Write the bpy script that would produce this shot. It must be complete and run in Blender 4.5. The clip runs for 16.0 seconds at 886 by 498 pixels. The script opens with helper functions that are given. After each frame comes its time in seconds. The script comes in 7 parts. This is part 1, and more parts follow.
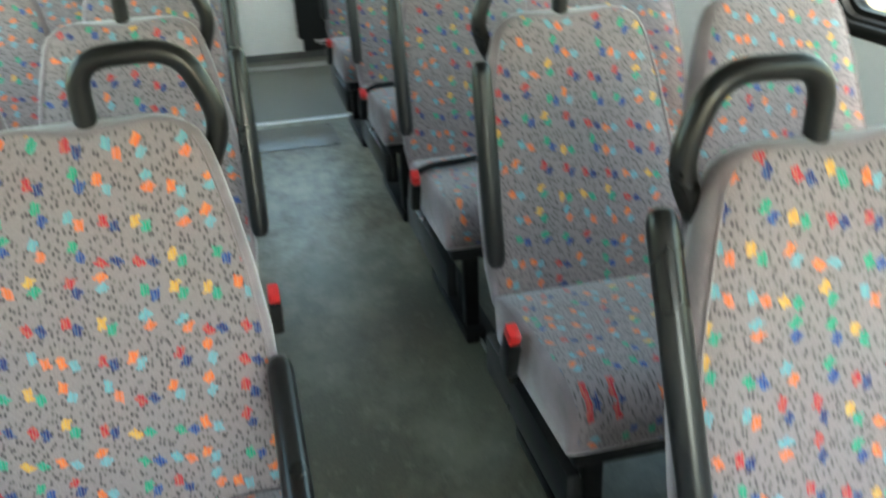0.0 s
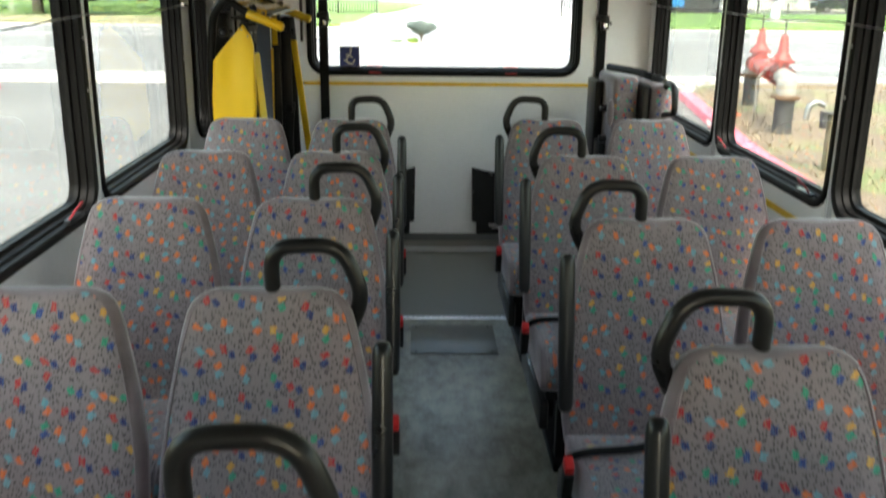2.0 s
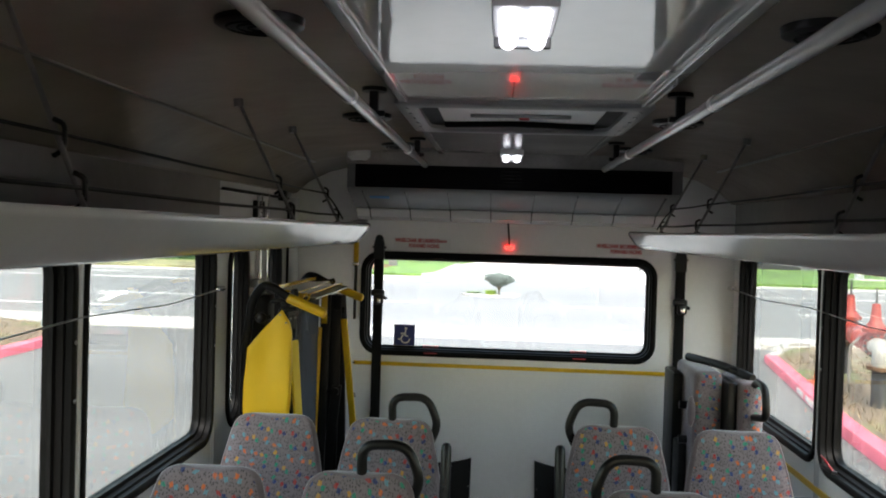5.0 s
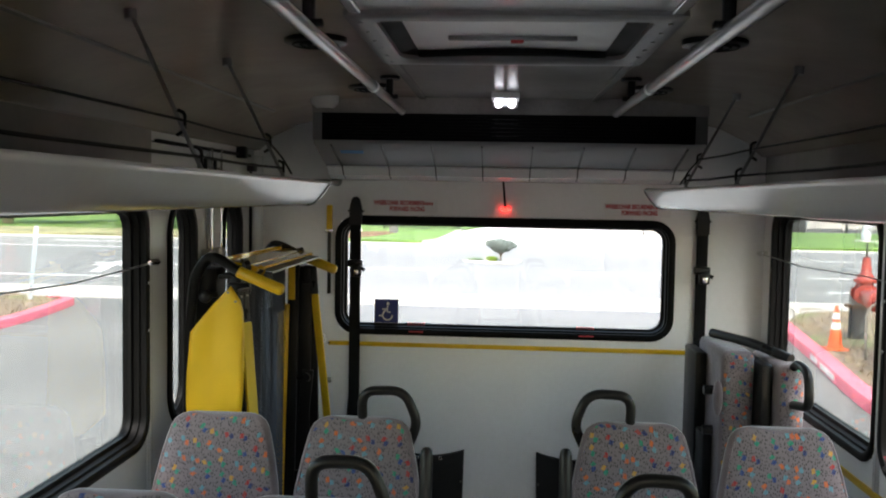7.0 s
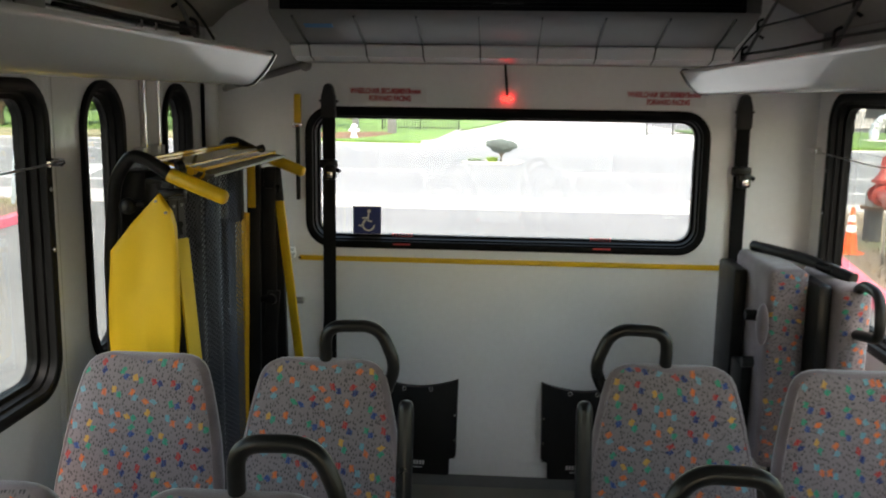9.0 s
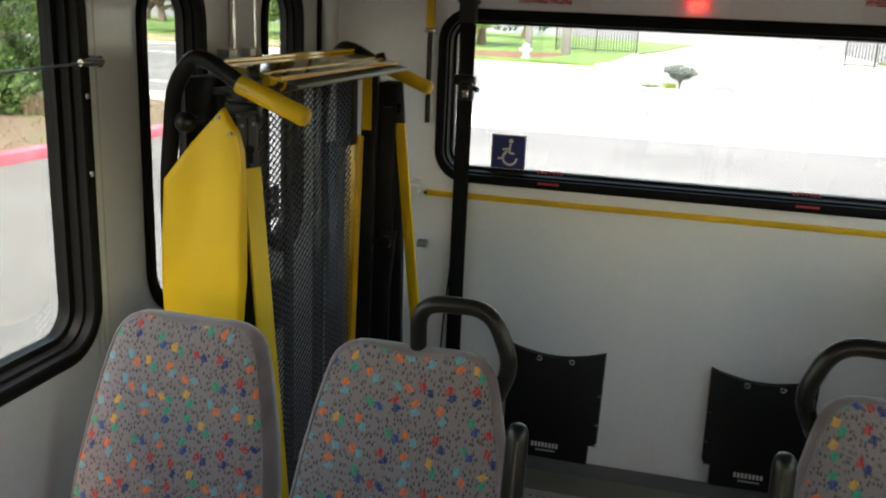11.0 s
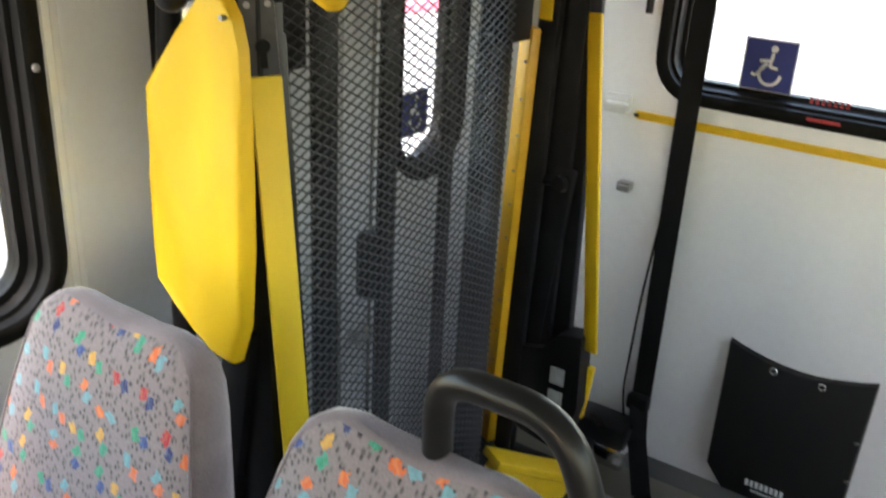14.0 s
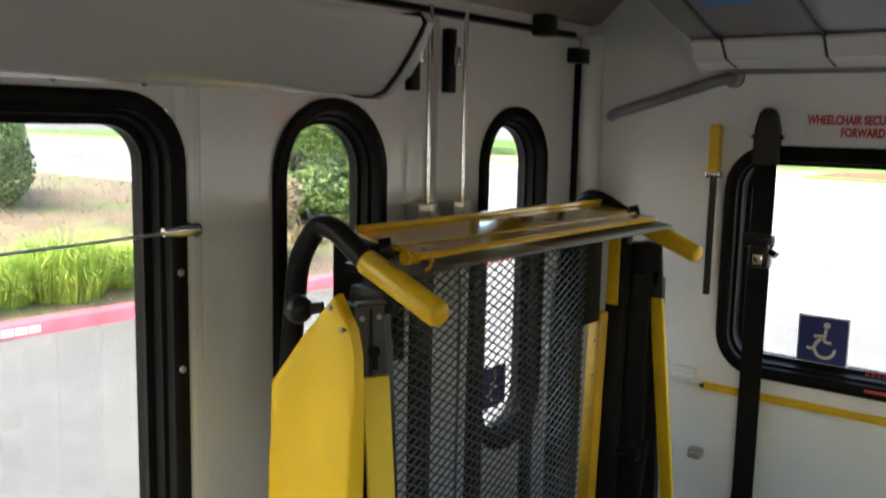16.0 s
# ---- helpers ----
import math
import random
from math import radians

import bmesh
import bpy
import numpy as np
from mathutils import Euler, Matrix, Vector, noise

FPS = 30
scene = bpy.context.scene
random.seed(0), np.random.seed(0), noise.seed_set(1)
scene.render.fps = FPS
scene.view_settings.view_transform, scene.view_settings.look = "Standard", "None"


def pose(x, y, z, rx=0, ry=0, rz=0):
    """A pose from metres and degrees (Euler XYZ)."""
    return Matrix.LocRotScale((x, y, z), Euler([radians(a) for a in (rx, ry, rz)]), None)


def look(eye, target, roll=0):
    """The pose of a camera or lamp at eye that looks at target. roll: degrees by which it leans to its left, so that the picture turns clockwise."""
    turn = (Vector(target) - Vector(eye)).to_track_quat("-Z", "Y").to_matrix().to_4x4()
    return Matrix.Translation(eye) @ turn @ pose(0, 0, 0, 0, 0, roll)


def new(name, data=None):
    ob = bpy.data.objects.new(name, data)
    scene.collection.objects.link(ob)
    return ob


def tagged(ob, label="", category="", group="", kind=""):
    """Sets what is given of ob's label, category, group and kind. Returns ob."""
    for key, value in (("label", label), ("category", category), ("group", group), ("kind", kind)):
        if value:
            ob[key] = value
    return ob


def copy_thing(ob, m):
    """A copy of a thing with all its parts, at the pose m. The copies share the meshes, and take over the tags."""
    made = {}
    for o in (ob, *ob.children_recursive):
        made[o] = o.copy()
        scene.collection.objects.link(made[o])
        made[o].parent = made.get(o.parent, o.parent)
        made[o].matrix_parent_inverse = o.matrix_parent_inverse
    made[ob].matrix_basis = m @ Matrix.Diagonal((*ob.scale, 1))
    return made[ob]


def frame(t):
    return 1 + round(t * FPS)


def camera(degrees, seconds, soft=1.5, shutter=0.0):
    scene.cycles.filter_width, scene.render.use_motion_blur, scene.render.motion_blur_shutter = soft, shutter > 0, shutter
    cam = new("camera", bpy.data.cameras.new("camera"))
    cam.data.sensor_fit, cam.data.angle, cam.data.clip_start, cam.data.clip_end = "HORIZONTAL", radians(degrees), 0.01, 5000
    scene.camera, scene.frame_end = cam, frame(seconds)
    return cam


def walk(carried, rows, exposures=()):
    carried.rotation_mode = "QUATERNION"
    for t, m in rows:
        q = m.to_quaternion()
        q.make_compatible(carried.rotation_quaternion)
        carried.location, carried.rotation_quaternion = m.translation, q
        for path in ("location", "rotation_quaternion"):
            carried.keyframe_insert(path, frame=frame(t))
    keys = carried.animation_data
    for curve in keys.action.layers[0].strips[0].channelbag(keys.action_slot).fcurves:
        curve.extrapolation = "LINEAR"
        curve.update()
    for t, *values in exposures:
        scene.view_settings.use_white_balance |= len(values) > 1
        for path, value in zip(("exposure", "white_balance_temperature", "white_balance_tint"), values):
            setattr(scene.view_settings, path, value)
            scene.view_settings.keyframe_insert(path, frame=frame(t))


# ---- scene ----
cam = camera(52.5, 16.0, 1.9, 0.5)
PATH = [
    (0, (-0.243, 0.403, 1.338), (0.153, 2.167, 0.483), -2.5),
    (0.5, (-0.156, 0.465, 1.426), (-0.004, 2.307, 0.66), -1.7),
    (1, (-0.168, 0.496, 1.499), (-0.11, 2.354, 0.761), -2.1),
    (1.5, (-0.176, 0.615, 1.533), (-0.124, 2.486, 0.827), -0.4),
    (2, (-0.174, 0.754, 1.584), (-0.113, 2.67, 1.013), 0.7),
    (2.5, (-0.18, 0.825, 1.627), (-0.136, 2.775, 1.188), 0.8),
    (3, (-0.164, 0.886, 1.653), (-0.174, 2.852, 1.287), 1.0),
    (3.5, (-0.111, 0.962, 1.675), (-0.182, 2.94, 1.387), 1.1),
    (4, (-0.07, 1.05, 1.72), (-0.191, 3.042, 1.59), 1.4),
    (4.5, (-0.063, 1.141, 1.743), (-0.185, 3.137, 1.702), 1.7),
    (7, (-0.022, 1.921, 1.714), (-0.148, 3.913, 1.598), 1.0),
    (7.5, (-0.003, 2.051, 1.697), (-0.118, 4.04, 1.525), 0.4),
    (8, (-0.03, 2.236, 1.683), (-0.078, 4.223, 1.458), 1.4),
    (10.5, (-0.012, 3.103, 1.619), (-0.397, 5.009, 1.152), 1.2),
    (11, (-0.035, 3.285, 1.604), (-0.502, 5.161, 1.092), 2.5),
    (11.5, (-0.028, 3.469, 1.603), (-0.541, 5.302, 0.990), 3.4),
    (12, (-0.024, 3.644, 1.580), (-0.574, 5.440, 0.892), 4.2),
    (12.5, (0.013, 3.887, 1.546), (-0.663, 5.600, 0.766), 3.5),
    (13, (0.016, 4.084, 1.524), (-0.804, 5.690, 0.659), 2.6),
    (13.5, (-0.020, 4.176, 1.522), (-0.928, 5.738, 0.663), 3.0),
    (14, (-0.053, 4.208, 1.529), (-1.054, 5.750, 0.741), 3.2),
    (14.5, (-0.070, 4.210, 1.558), (-1.155, 5.757, 0.904), 2.5),
    (15, (-0.050, 4.175, 1.602), (-1.199, 5.721, 1.066), 2.8),
    (15.5, (-0.022, 4.119, 1.634), (-1.217, 5.671, 1.229), 2.0),
    (16, (0.012, 4.049, 1.656), (-1.204, 5.611, 1.376), 1.3),
]
EXPOSURES = [(0, 5.2, 6650, 1), (1.5, 4.38, 7050, 10), (2, 4.08, 6850, 11), (2.5, 3.5, 6850, 13), (4.5, 3.6, 6550, 14), (8, 3.62, 6700, 16), (10.5, 3.5, 7000, 16), (11.5, 3.95, 7000, 18),
             (12, 3.95, 7000, 19), (12.5, 4.28, 7050, 20), (13, 5.05, 6900, 21), (13.5, 5.36, 6850, 21), (14.5, 4.5, 6750, 19), (16, 4.05, 6700, 18)]
walk(cam, [(t, look(eye, target, roll)) for t, eye, target, roll in PATH], EXPOSURES)
# Wheelchair-accessible shuttle bus: x across (right is +), y towards the rear wall, z up from the cabin floor.

# ---- light ----
SUN_EL, SUN_ROT = 58.0, 178.0
world = bpy.data.worlds.new("sky")
scene.world = world
world.use_nodes = True
wn = world.node_tree
sky = wn.nodes.new("ShaderNodeTexSky")
sky.sky_type = "NISHITA"
sky.sun_disc = False
sky.sun_elevation = radians(SUN_EL)
sky.sun_rotation = radians(SUN_ROT)
sky.air_density = 1.6
sky.dust_density = 3.0
wn.links.new(sky.outputs[0], wn.nodes["Background"].inputs[0])
wn.nodes["Background"].inputs[1].default_value = 0.15
sun = new("sun", bpy.data.lights.new("sun", "SUN"))
sun.data.energy = 1.1
sun.data.angle = radians(35.0)
sun.data.color = (1.0, 0.96, 0.9)
sun.rotation_euler = Euler((radians(90 - SUN_EL), 0, radians(180 - SUN_ROT)))


# ---- materials ----
def node_mat(name):
    m = bpy.data.materials.new(name)
    m.use_nodes = True
    nt = m.node_tree
    return m, nt, nt.nodes["Principled BSDF"]


def surface(name, base, rough=0.6, metal=0.0, spread=0.12, scale=6.0, grain=90.0, bump=0.15, spec=0.5, stretch=(1, 1, 1), coat=0.0, sheen=0.0, relief=0.004):
    """Paint, plastic, metal or earth: colour varied at two scales, with fine relief."""
    m, nt, bs = node_mat(name)
    N, L = nt.nodes.new, nt.links.new
    tc = N("ShaderNodeTexCoord")
    mp = N("ShaderNodeMapping")
    mp.inputs["Scale"].default_value = stretch
    L(tc.outputs["Object"], mp.inputs[0])
    big, fine = N("ShaderNodeTexNoise"), N("ShaderNodeTexNoise")
    big.inputs["Scale"].default_value = scale
    big.inputs["Detail"].default_value = 5
    fine.inputs["Scale"].default_value = grain
    fine.inputs["Detail"].default_value = 3
    for n in (big, fine):
        L(mp.outputs[0], n.inputs["Vector"])
    mix = N("ShaderNodeMath")
    mix.operation = "MULTIPLY_ADD"
    L(fine.outputs[0], mix.inputs[0])
    mix.inputs[1].default_value = 0.4
    L(big.outputs[0], mix.inputs[2])
    ramp = N("ShaderNodeMapRange")
    ramp.inputs["From Min"].default_value = 0.45
    ramp.inputs["From Max"].default_value = 0.95
    ramp.inputs["To Min"].default_value = 1 - spread
    ramp.inputs["To Max"].default_value = 1 + spread
    L(mix.outputs[0], ramp.inputs[0])
    col = N("ShaderNodeVectorMath")
    col.operation = "SCALE"
    col.inputs[0].default_value = base
    L(ramp.outputs[0], col.inputs["Scale"])
    L(col.outputs[0], bs.inputs["Base Color"])
    rr = N("ShaderNodeMapRange")
    rr.inputs["To Min"].default_value = max(0.03, rough - 0.1)
    rr.inputs["To Max"].default_value = min(1.0, rough + 0.1)
    L(big.outputs[0], rr.inputs[0])
    L(rr.outputs[0], bs.inputs["Roughness"])
    bs.inputs["Metallic"].default_value = metal
    bs.inputs["Specular IOR Level"].default_value = spec
    bs.inputs["Coat Weight"].default_value = coat
    bs.inputs["Sheen Weight"].default_value = sheen
    bs.inputs["Sheen Roughness"].default_value = 0.35
    if bump:
        bp = N("ShaderNodeBump")
        bp.inputs["Strength"].default_value = bump
        bp.inputs["Distance"].default_value = relief
        L(mix.outputs[0], bp.inputs["Height"])
        L(bp.outputs[0], bs.inputs["Normal"])
    return m


def seat_fabric():
    """Grey moquette with black flecks and two layers of small bright woven patches, laid out in the mesh's UV metres."""
    m, nt, bs = node_mat("patterned_moquette")
    N, L = nt.nodes.new, nt.links.new
    uv, info = N("ShaderNodeUVMap"), N("ShaderNodeObjectInfo")
    uv.uv_map = "cloth"
    shift = N("ShaderNodeVectorMath")
    shift.operation = "MULTIPLY_ADD"
    L(info.outputs["Random"], shift.inputs[0])
    shift.inputs[1].default_value = (7.3, 3.1, 0)
    L(uv.outputs[0], shift.inputs[2])

    def math(op, a, b):
        n = N("ShaderNodeMath")
        n.operation = op
        for s, v in zip(n.inputs, (a, b)):
            if isinstance(v, (int, float)):
                s.default_value = v
            else:
                L(v, s)
        return n.outputs[0]

    def blend(f, a, b):
        n = N("ShaderNodeMix")
        n.data_type = "RGBA"
        for s, v in ((n.inputs[0], f), (n.inputs[6], a), (n.inputs[7], b)):
            if isinstance(v, tuple):
                s.default_value = (*v, 1)
            else:
                L(v, s)
        return n.outputs[2]

    def cells(scale, turn, offset, rand, metric="CHEBYCHEV"):
        mp = N("ShaderNodeMapping")
        mp.inputs["Rotation"].default_value = (0, 0, radians(turn))
        mp.inputs["Location"].default_value = (offset, offset * 0.7, 0)
        L(shift.outputs[0], mp.inputs[0])
        v = N("ShaderNodeTexVoronoi")
        v.voronoi_dimensions = "2D"
        v.distance = metric
        v.inputs["Scale"].default_value = scale
        v.inputs["Randomness"].default_value = rand
        L(mp.outputs[0], v.inputs["Vector"])
        return v, mp

    cloud = N("ShaderNodeTexNoise")
    cloud.inputs["Scale"].default_value = 320
    L(shift.outputs[0], cloud.inputs["Vector"])
    base = blend(cloud.outputs[0], (0.15, 0.125, 0.128), (0.31, 0.26, 0.265))
    fl, dash = cells(118, 12, 1.3, 1.0, "EUCLIDEAN")
    dash.inputs["Scale"].default_value = (1.25, 0.72, 1)
    soft = N("ShaderNodeMapRange")
    for key, val in (("From Min", 0.16), ("From Max", 0.4), ("To Min", 1.0), ("To Max", 0.0)):
        soft.inputs[key].default_value = val
    L(fl.outputs["Distance"], soft.inputs[0])
    sep = N("ShaderNodeSeparateColor")
    L(fl.outputs["Color"], sep.inputs[0])
    fleck = math("MULTIPLY", soft.outputs[0], math("MULTIPLY", math("GREATER_THAN", sep.outputs[0], 0.22), math("ADD", math("MULTIPLY", sep.outputs[1], 0.55), 0.45)))
    colour = blend(fleck, base, (0.045, 0.04, 0.043))
    tones = ((0.0, (0.7, 0.13, 0.025), (0.13, 0.3, 0.35)), (0.3, (0.6, 0.29, 0.045), (0.015, 0.27, 0.15)), (0.45, (0.42, 0.014, 0.024), (0.009, 0.02, 0.12)),
             (0.7, (0.11, 0.29, 0.36), (0.66, 0.13, 0.025)), (0.85, (0.012, 0.26, 0.15), (0.015, 0.045, 0.2)))
    v, mp = cells(20.4, 8, 0.0, 0.42, "EUCLIDEAN")
    wob = N("ShaderNodeTexNoise")
    wob.inputs["Scale"].default_value = 170
    L(mp.outputs[0], wob.inputs["Vector"])
    loc = N("ShaderNodeVectorMath")
    loc.operation = "SUBTRACT"
    L(mp.outputs[0], loc.inputs[0])
    L(v.outputs["Position"], loc.inputs[1])
    bend = N("ShaderNodeVectorMath")
    bend.operation = "MULTIPLY_ADD"
    L(wob.outputs[1], bend.inputs[0])
    bend.inputs[1].default_value = (0.011, 0.011, 0)
    off = N("ShaderNodeVectorMath")
    off.operation = "SUBTRACT"
    L(loc.outputs[0], off.inputs[0])
    off.inputs[1].default_value = (0.0055, 0.0055, 0)
    L(off.outputs[0], bend.inputs[2])
    sc = N("ShaderNodeSeparateColor")
    L(v.outputs["Color"], sc.inputs[0])
    turn = N("ShaderNodeVectorRotate")
    turn.rotation_type = "Z_AXIS"
    L(bend.outputs[0], turn.inputs["Vector"])
    L(math("MULTIPLY", math("SUBTRACT", sc.outputs[1], 0.5), 1.5), turn.inputs["Angle"])
    xyz = N("ShaderNodeSeparateXYZ")
    L(turn.outputs[0], xyz.inputs[0])
    # broad bands of a second tone and fine warp stripes run through the bright patches
    flat = N("ShaderNodeSeparateXYZ")
    L(shift.outputs[0], flat.inputs[0])
    fray = N("ShaderNodeTexNoise")
    fray.inputs["Scale"].default_value = 90
    L(mp.outputs[0], fray.inputs["Vector"])
    stripe = math("MULTIPLY", math("GREATER_THAN", math("SINE", math("MULTIPLY", flat.outputs[0], 1450.0), 0), 0.35), math("MULTIPLY", fray.outputs[0], 0.6))
    band = math("GREATER_THAN", math("SINE", math("MULTIPLY", math("ADD", xyz.outputs[0], math("MULTIPLY", xyz.outputs[1], 0.25)), 620.0), 0), 0.25)
    lean = math("ADD", xyz.outputs[0], math("MULTIPLY", xyz.outputs[1], math("MULTIPLY", math("SUBTRACT", sc.outputs[2], 0.5), 0.8)))
    for which, cx, cy, hx, hy in ((2, 0.0074, -0.0058, 0.0063, 0.0076), (1, -0.0068, 0.0053, 0.006, 0.008)):
        inside = math("MULTIPLY", math("LESS_THAN", math("ABSOLUTE", math("SUBTRACT", lean, cx), 0), hx),
                      math("LESS_THAN", math("ABSOLUTE", math("SUBTRACT", xyz.outputs[1], cy), 0), hy))
        rampn = N("ShaderNodeValToRGB")
        rampn.color_ramp.interpolation = "CONSTANT"
        for i, row in enumerate(tones):
            el = rampn.color_ramp.elements[i] if i < 2 else rampn.color_ramp.elements.new(row[0])
            el.position, el.color = row[0], (*row[which], 1)
        L(sc.outputs[0], rampn.inputs[0])
        second = N("ShaderNodeMix")
        second.data_type, second.blend_type = "RGBA", "ADD"
        second.inputs[0].default_value = 1.0
        L(rampn.outputs[0], second.inputs[6])
        second.inputs[7].default_value = (0.02, 0.07, 0.03, 1) if which == 1 else (0.02, 0.05, 0.07, 1)
        toned = blend(band, rampn.outputs[0], second.outputs[2])
        colour = blend(inside, colour, blend(stripe, toned, (0.3, 0.26, 0.255)))
    L(colour, bs.inputs["Base Color"])
    bs.inputs["Roughness"].default_value = 0.95
    bs.inputs["Specular IOR Level"].default_value = 0.15
    bs.inputs["Sheen Weight"].default_value = 0.3
    bp = N("ShaderNodeBump")
    bp.inputs["Strength"].default_value = 0.35
    bp.inputs["Distance"].default_value = 0.002
    L(cloud.outputs[0], bp.inputs["Height"])
    L(bp.outputs[0], bs.inputs["Normal"])
    return m


def worn_floor():
    """Dark rubber sheet, scuffed pale in patches where feet pass, paler rearward with painted glare, with fine
    scratches in its gloss.
    """
    m, nt, bs = node_mat("worn_dark_rubber_floor")
    N, L = nt.nodes.new, nt.links.new
    tc = N("ShaderNodeTexCoord")

    def noise_at(scale, detail, stretch=(1, 1, 1), rough=0.55):
        mp, n = N("ShaderNodeMapping"), N("ShaderNodeTexNoise")
        mp.inputs["Scale"].default_value = stretch
        L(tc.outputs["Object"], mp.inputs[0])
        L(mp.outputs[0], n.inputs["Vector"])
        n.inputs["Scale"].default_value, n.inputs["Detail"].default_value, n.inputs["Roughness"].default_value = scale, detail, rough
        return n.outputs[0]

    def spread(v, a, b, lo, hi):
        r = N("ShaderNodeMapRange")
        r.inputs["From Min"].default_value, r.inputs["From Max"].default_value = a, b
        r.inputs["To Min"].default_value, r.inputs["To Max"].default_value = lo, hi
        L(v, r.inputs[0])
        return r.outputs[0]

    def mixed(f, a, b):
        n = N("ShaderNodeMix")
        n.data_type = "RGBA"
        L(f, n.inputs[0])
        for s, v in ((n.inputs[6], a), (n.inputs[7], b)):
            if isinstance(v, tuple):
                s.default_value = (*v, 1)
            else:
                L(v, s)
        return n.outputs[2]

    patches, streaks, grain = noise_at(1.7, 7, (1.3, 0.8, 1), 0.68), noise_at(14, 5, (1.6, 0.7, 1), 0.7), noise_at(160, 3)
    base = mixed(spread(grain, 0.35, 0.65, 0, 1), (0.068, 0.068, 0.046), (0.107, 0.107, 0.074))
    worn = mixed(spread(patches, 0.47, 0.6, 0.0, 0.9), base, (0.176, 0.176, 0.127))
    # the stretch by the rear seats is paler: scuffs, with floor glare put into the colour
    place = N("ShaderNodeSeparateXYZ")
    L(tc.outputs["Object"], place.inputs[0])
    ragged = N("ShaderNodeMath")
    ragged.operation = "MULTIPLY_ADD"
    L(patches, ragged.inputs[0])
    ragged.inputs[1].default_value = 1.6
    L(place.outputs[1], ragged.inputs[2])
    scuff_glare = N("ShaderNodeMath")
    scuff_glare.operation = "MULTIPLY"
    L(spread(ragged.outputs[0], 3.6, 4.5, 0.0, 1.0), scuff_glare.inputs[0])
    L(spread(noise_at(9, 8, (1.5, 0.9, 1), 0.75), 0.36, 0.62, 0.15, 1.0), scuff_glare.inputs[1])
    worn = mixed(scuff_glare.outputs[0], worn, (0.42, 0.415, 0.32))
    col = mixed(spread(streaks, 0.56, 0.72, 0.0, 0.5), worn, (0.27, 0.26, 0.21))
    L(col, bs.inputs["Base Color"])
    L(spread(streaks, 0.3, 0.7, 0.3, 0.5), bs.inputs["Roughness"])
    bs.inputs["Specular IOR Level"].default_value = 0.5
    bp = N("ShaderNodeBump")
    bp.inputs["Strength"].default_value, bp.inputs["Distance"].default_value = 0.1, 0.003
    L(streaks, bp.inputs["Height"])
    L(bp.outputs[0], bs.inputs["Normal"])
    return m


def glass_mat(name, tint, gloss=0.06):
    """A thin pane: tinted see-through with a weak mirror on top."""
    m, nt, bs = node_mat(name)
    N, L = nt.nodes.new, nt.links.new
    nt.nodes.remove(bs)
    tr, gl, mx, lw = N("ShaderNodeBsdfTransparent"), N("ShaderNodeBsdfGlossy"), N("ShaderNodeMixShader"), N("ShaderNodeLayerWeight")
    tr.inputs[0].default_value = (*tint, 1)
    gl.inputs["Roughness"].default_value = 0.02
    pw, sc = N("ShaderNodeMath"), N("ShaderNodeMath")
    pw.operation, sc.operation = "POWER", "MULTIPLY_ADD"
    pw.inputs[1].default_value = 4.0
    L(lw.outputs["Facing"], pw.inputs[0])
    L(pw.outputs[0], sc.inputs[0])
    sc.inputs[1].default_value = 0.5
    sc.inputs[2].default_value = gloss / 2
    L(sc.outputs[0], mx.inputs[0])
    L(tr.outputs[0], mx.inputs[1])
    L(gl.outputs[0], mx.inputs[2])
    L(mx.outputs[0], nt.nodes["Material Output"].inputs[0])
    return m


def glow(name, tone, power):
    m, nt, bs = node_mat(name)
    bs.inputs["Base Color"].default_value = (*tone, 1)
    bs.inputs["Emission Color"].default_value = (*tone, 1)
    bs.inputs["Emission Strength"].default_value = power
    return m


FABRIC = seat_fabric()
PLAIN_CLOTH = surface("plain_grey_cloth", (0.215, 0.176, 0.184), 0.95, spread=0.3, scale=9, grain=420, bump=0.45, spec=0.15, sheen=0.6)
BLACK_PLASTIC = surface("black_moulded_plastic", (0.009, 0.009, 0.009), 0.3, spread=0.25, grain=300, bump=0.06, spec=0.3)
BLACK_RUBBER = surface("black_rubber", (0.0055, 0.0055, 0.0055), 0.5, spread=0.3, grain=200, bump=0.05, spec=0.1)
BLACK_PAINT = surface("black_painted_steel", (0.011, 0.011, 0.0115), 0.34, spread=0.3, scale=14, bump=0.05, spec=0.12)
BLACK_FABRIC = surface("black_vinyl_cloth", (0.0095, 0.0095, 0.0098), 0.6, spread=0.3, grain=260, bump=0.2, spec=0.3)
WEBBING = surface("black_webbing", (0.0085, 0.0085, 0.0088), 0.8, spread=0.3, grain=500, bump=0.4, spec=0.15)
WALL_WHITE = surface("white_laminate_wall", (0.84, 0.845, 0.85), 0.38, spread=0.05, scale=2.2, grain=40, bump=0.03)
WALL_GREY = surface("grey_coated_wall", (0.67, 0.68, 0.7), 0.2, spread=0.06, scale=2.5, grain=60, bump=0.03, coat=0.25)
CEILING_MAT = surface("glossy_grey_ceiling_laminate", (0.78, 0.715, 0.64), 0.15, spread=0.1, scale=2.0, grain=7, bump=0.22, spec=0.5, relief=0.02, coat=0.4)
# darker ceiling tone: shade at the rear and over the racks is in it
CEILING_SHADED = surface("shaded_ceiling_panel", (0.3, 0.295, 0.285), 0.22, spread=0.1, scale=2.0, grain=20, bump=0.03, spec=0.3)
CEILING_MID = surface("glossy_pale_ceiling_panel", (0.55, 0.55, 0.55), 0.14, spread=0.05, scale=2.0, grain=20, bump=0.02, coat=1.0)
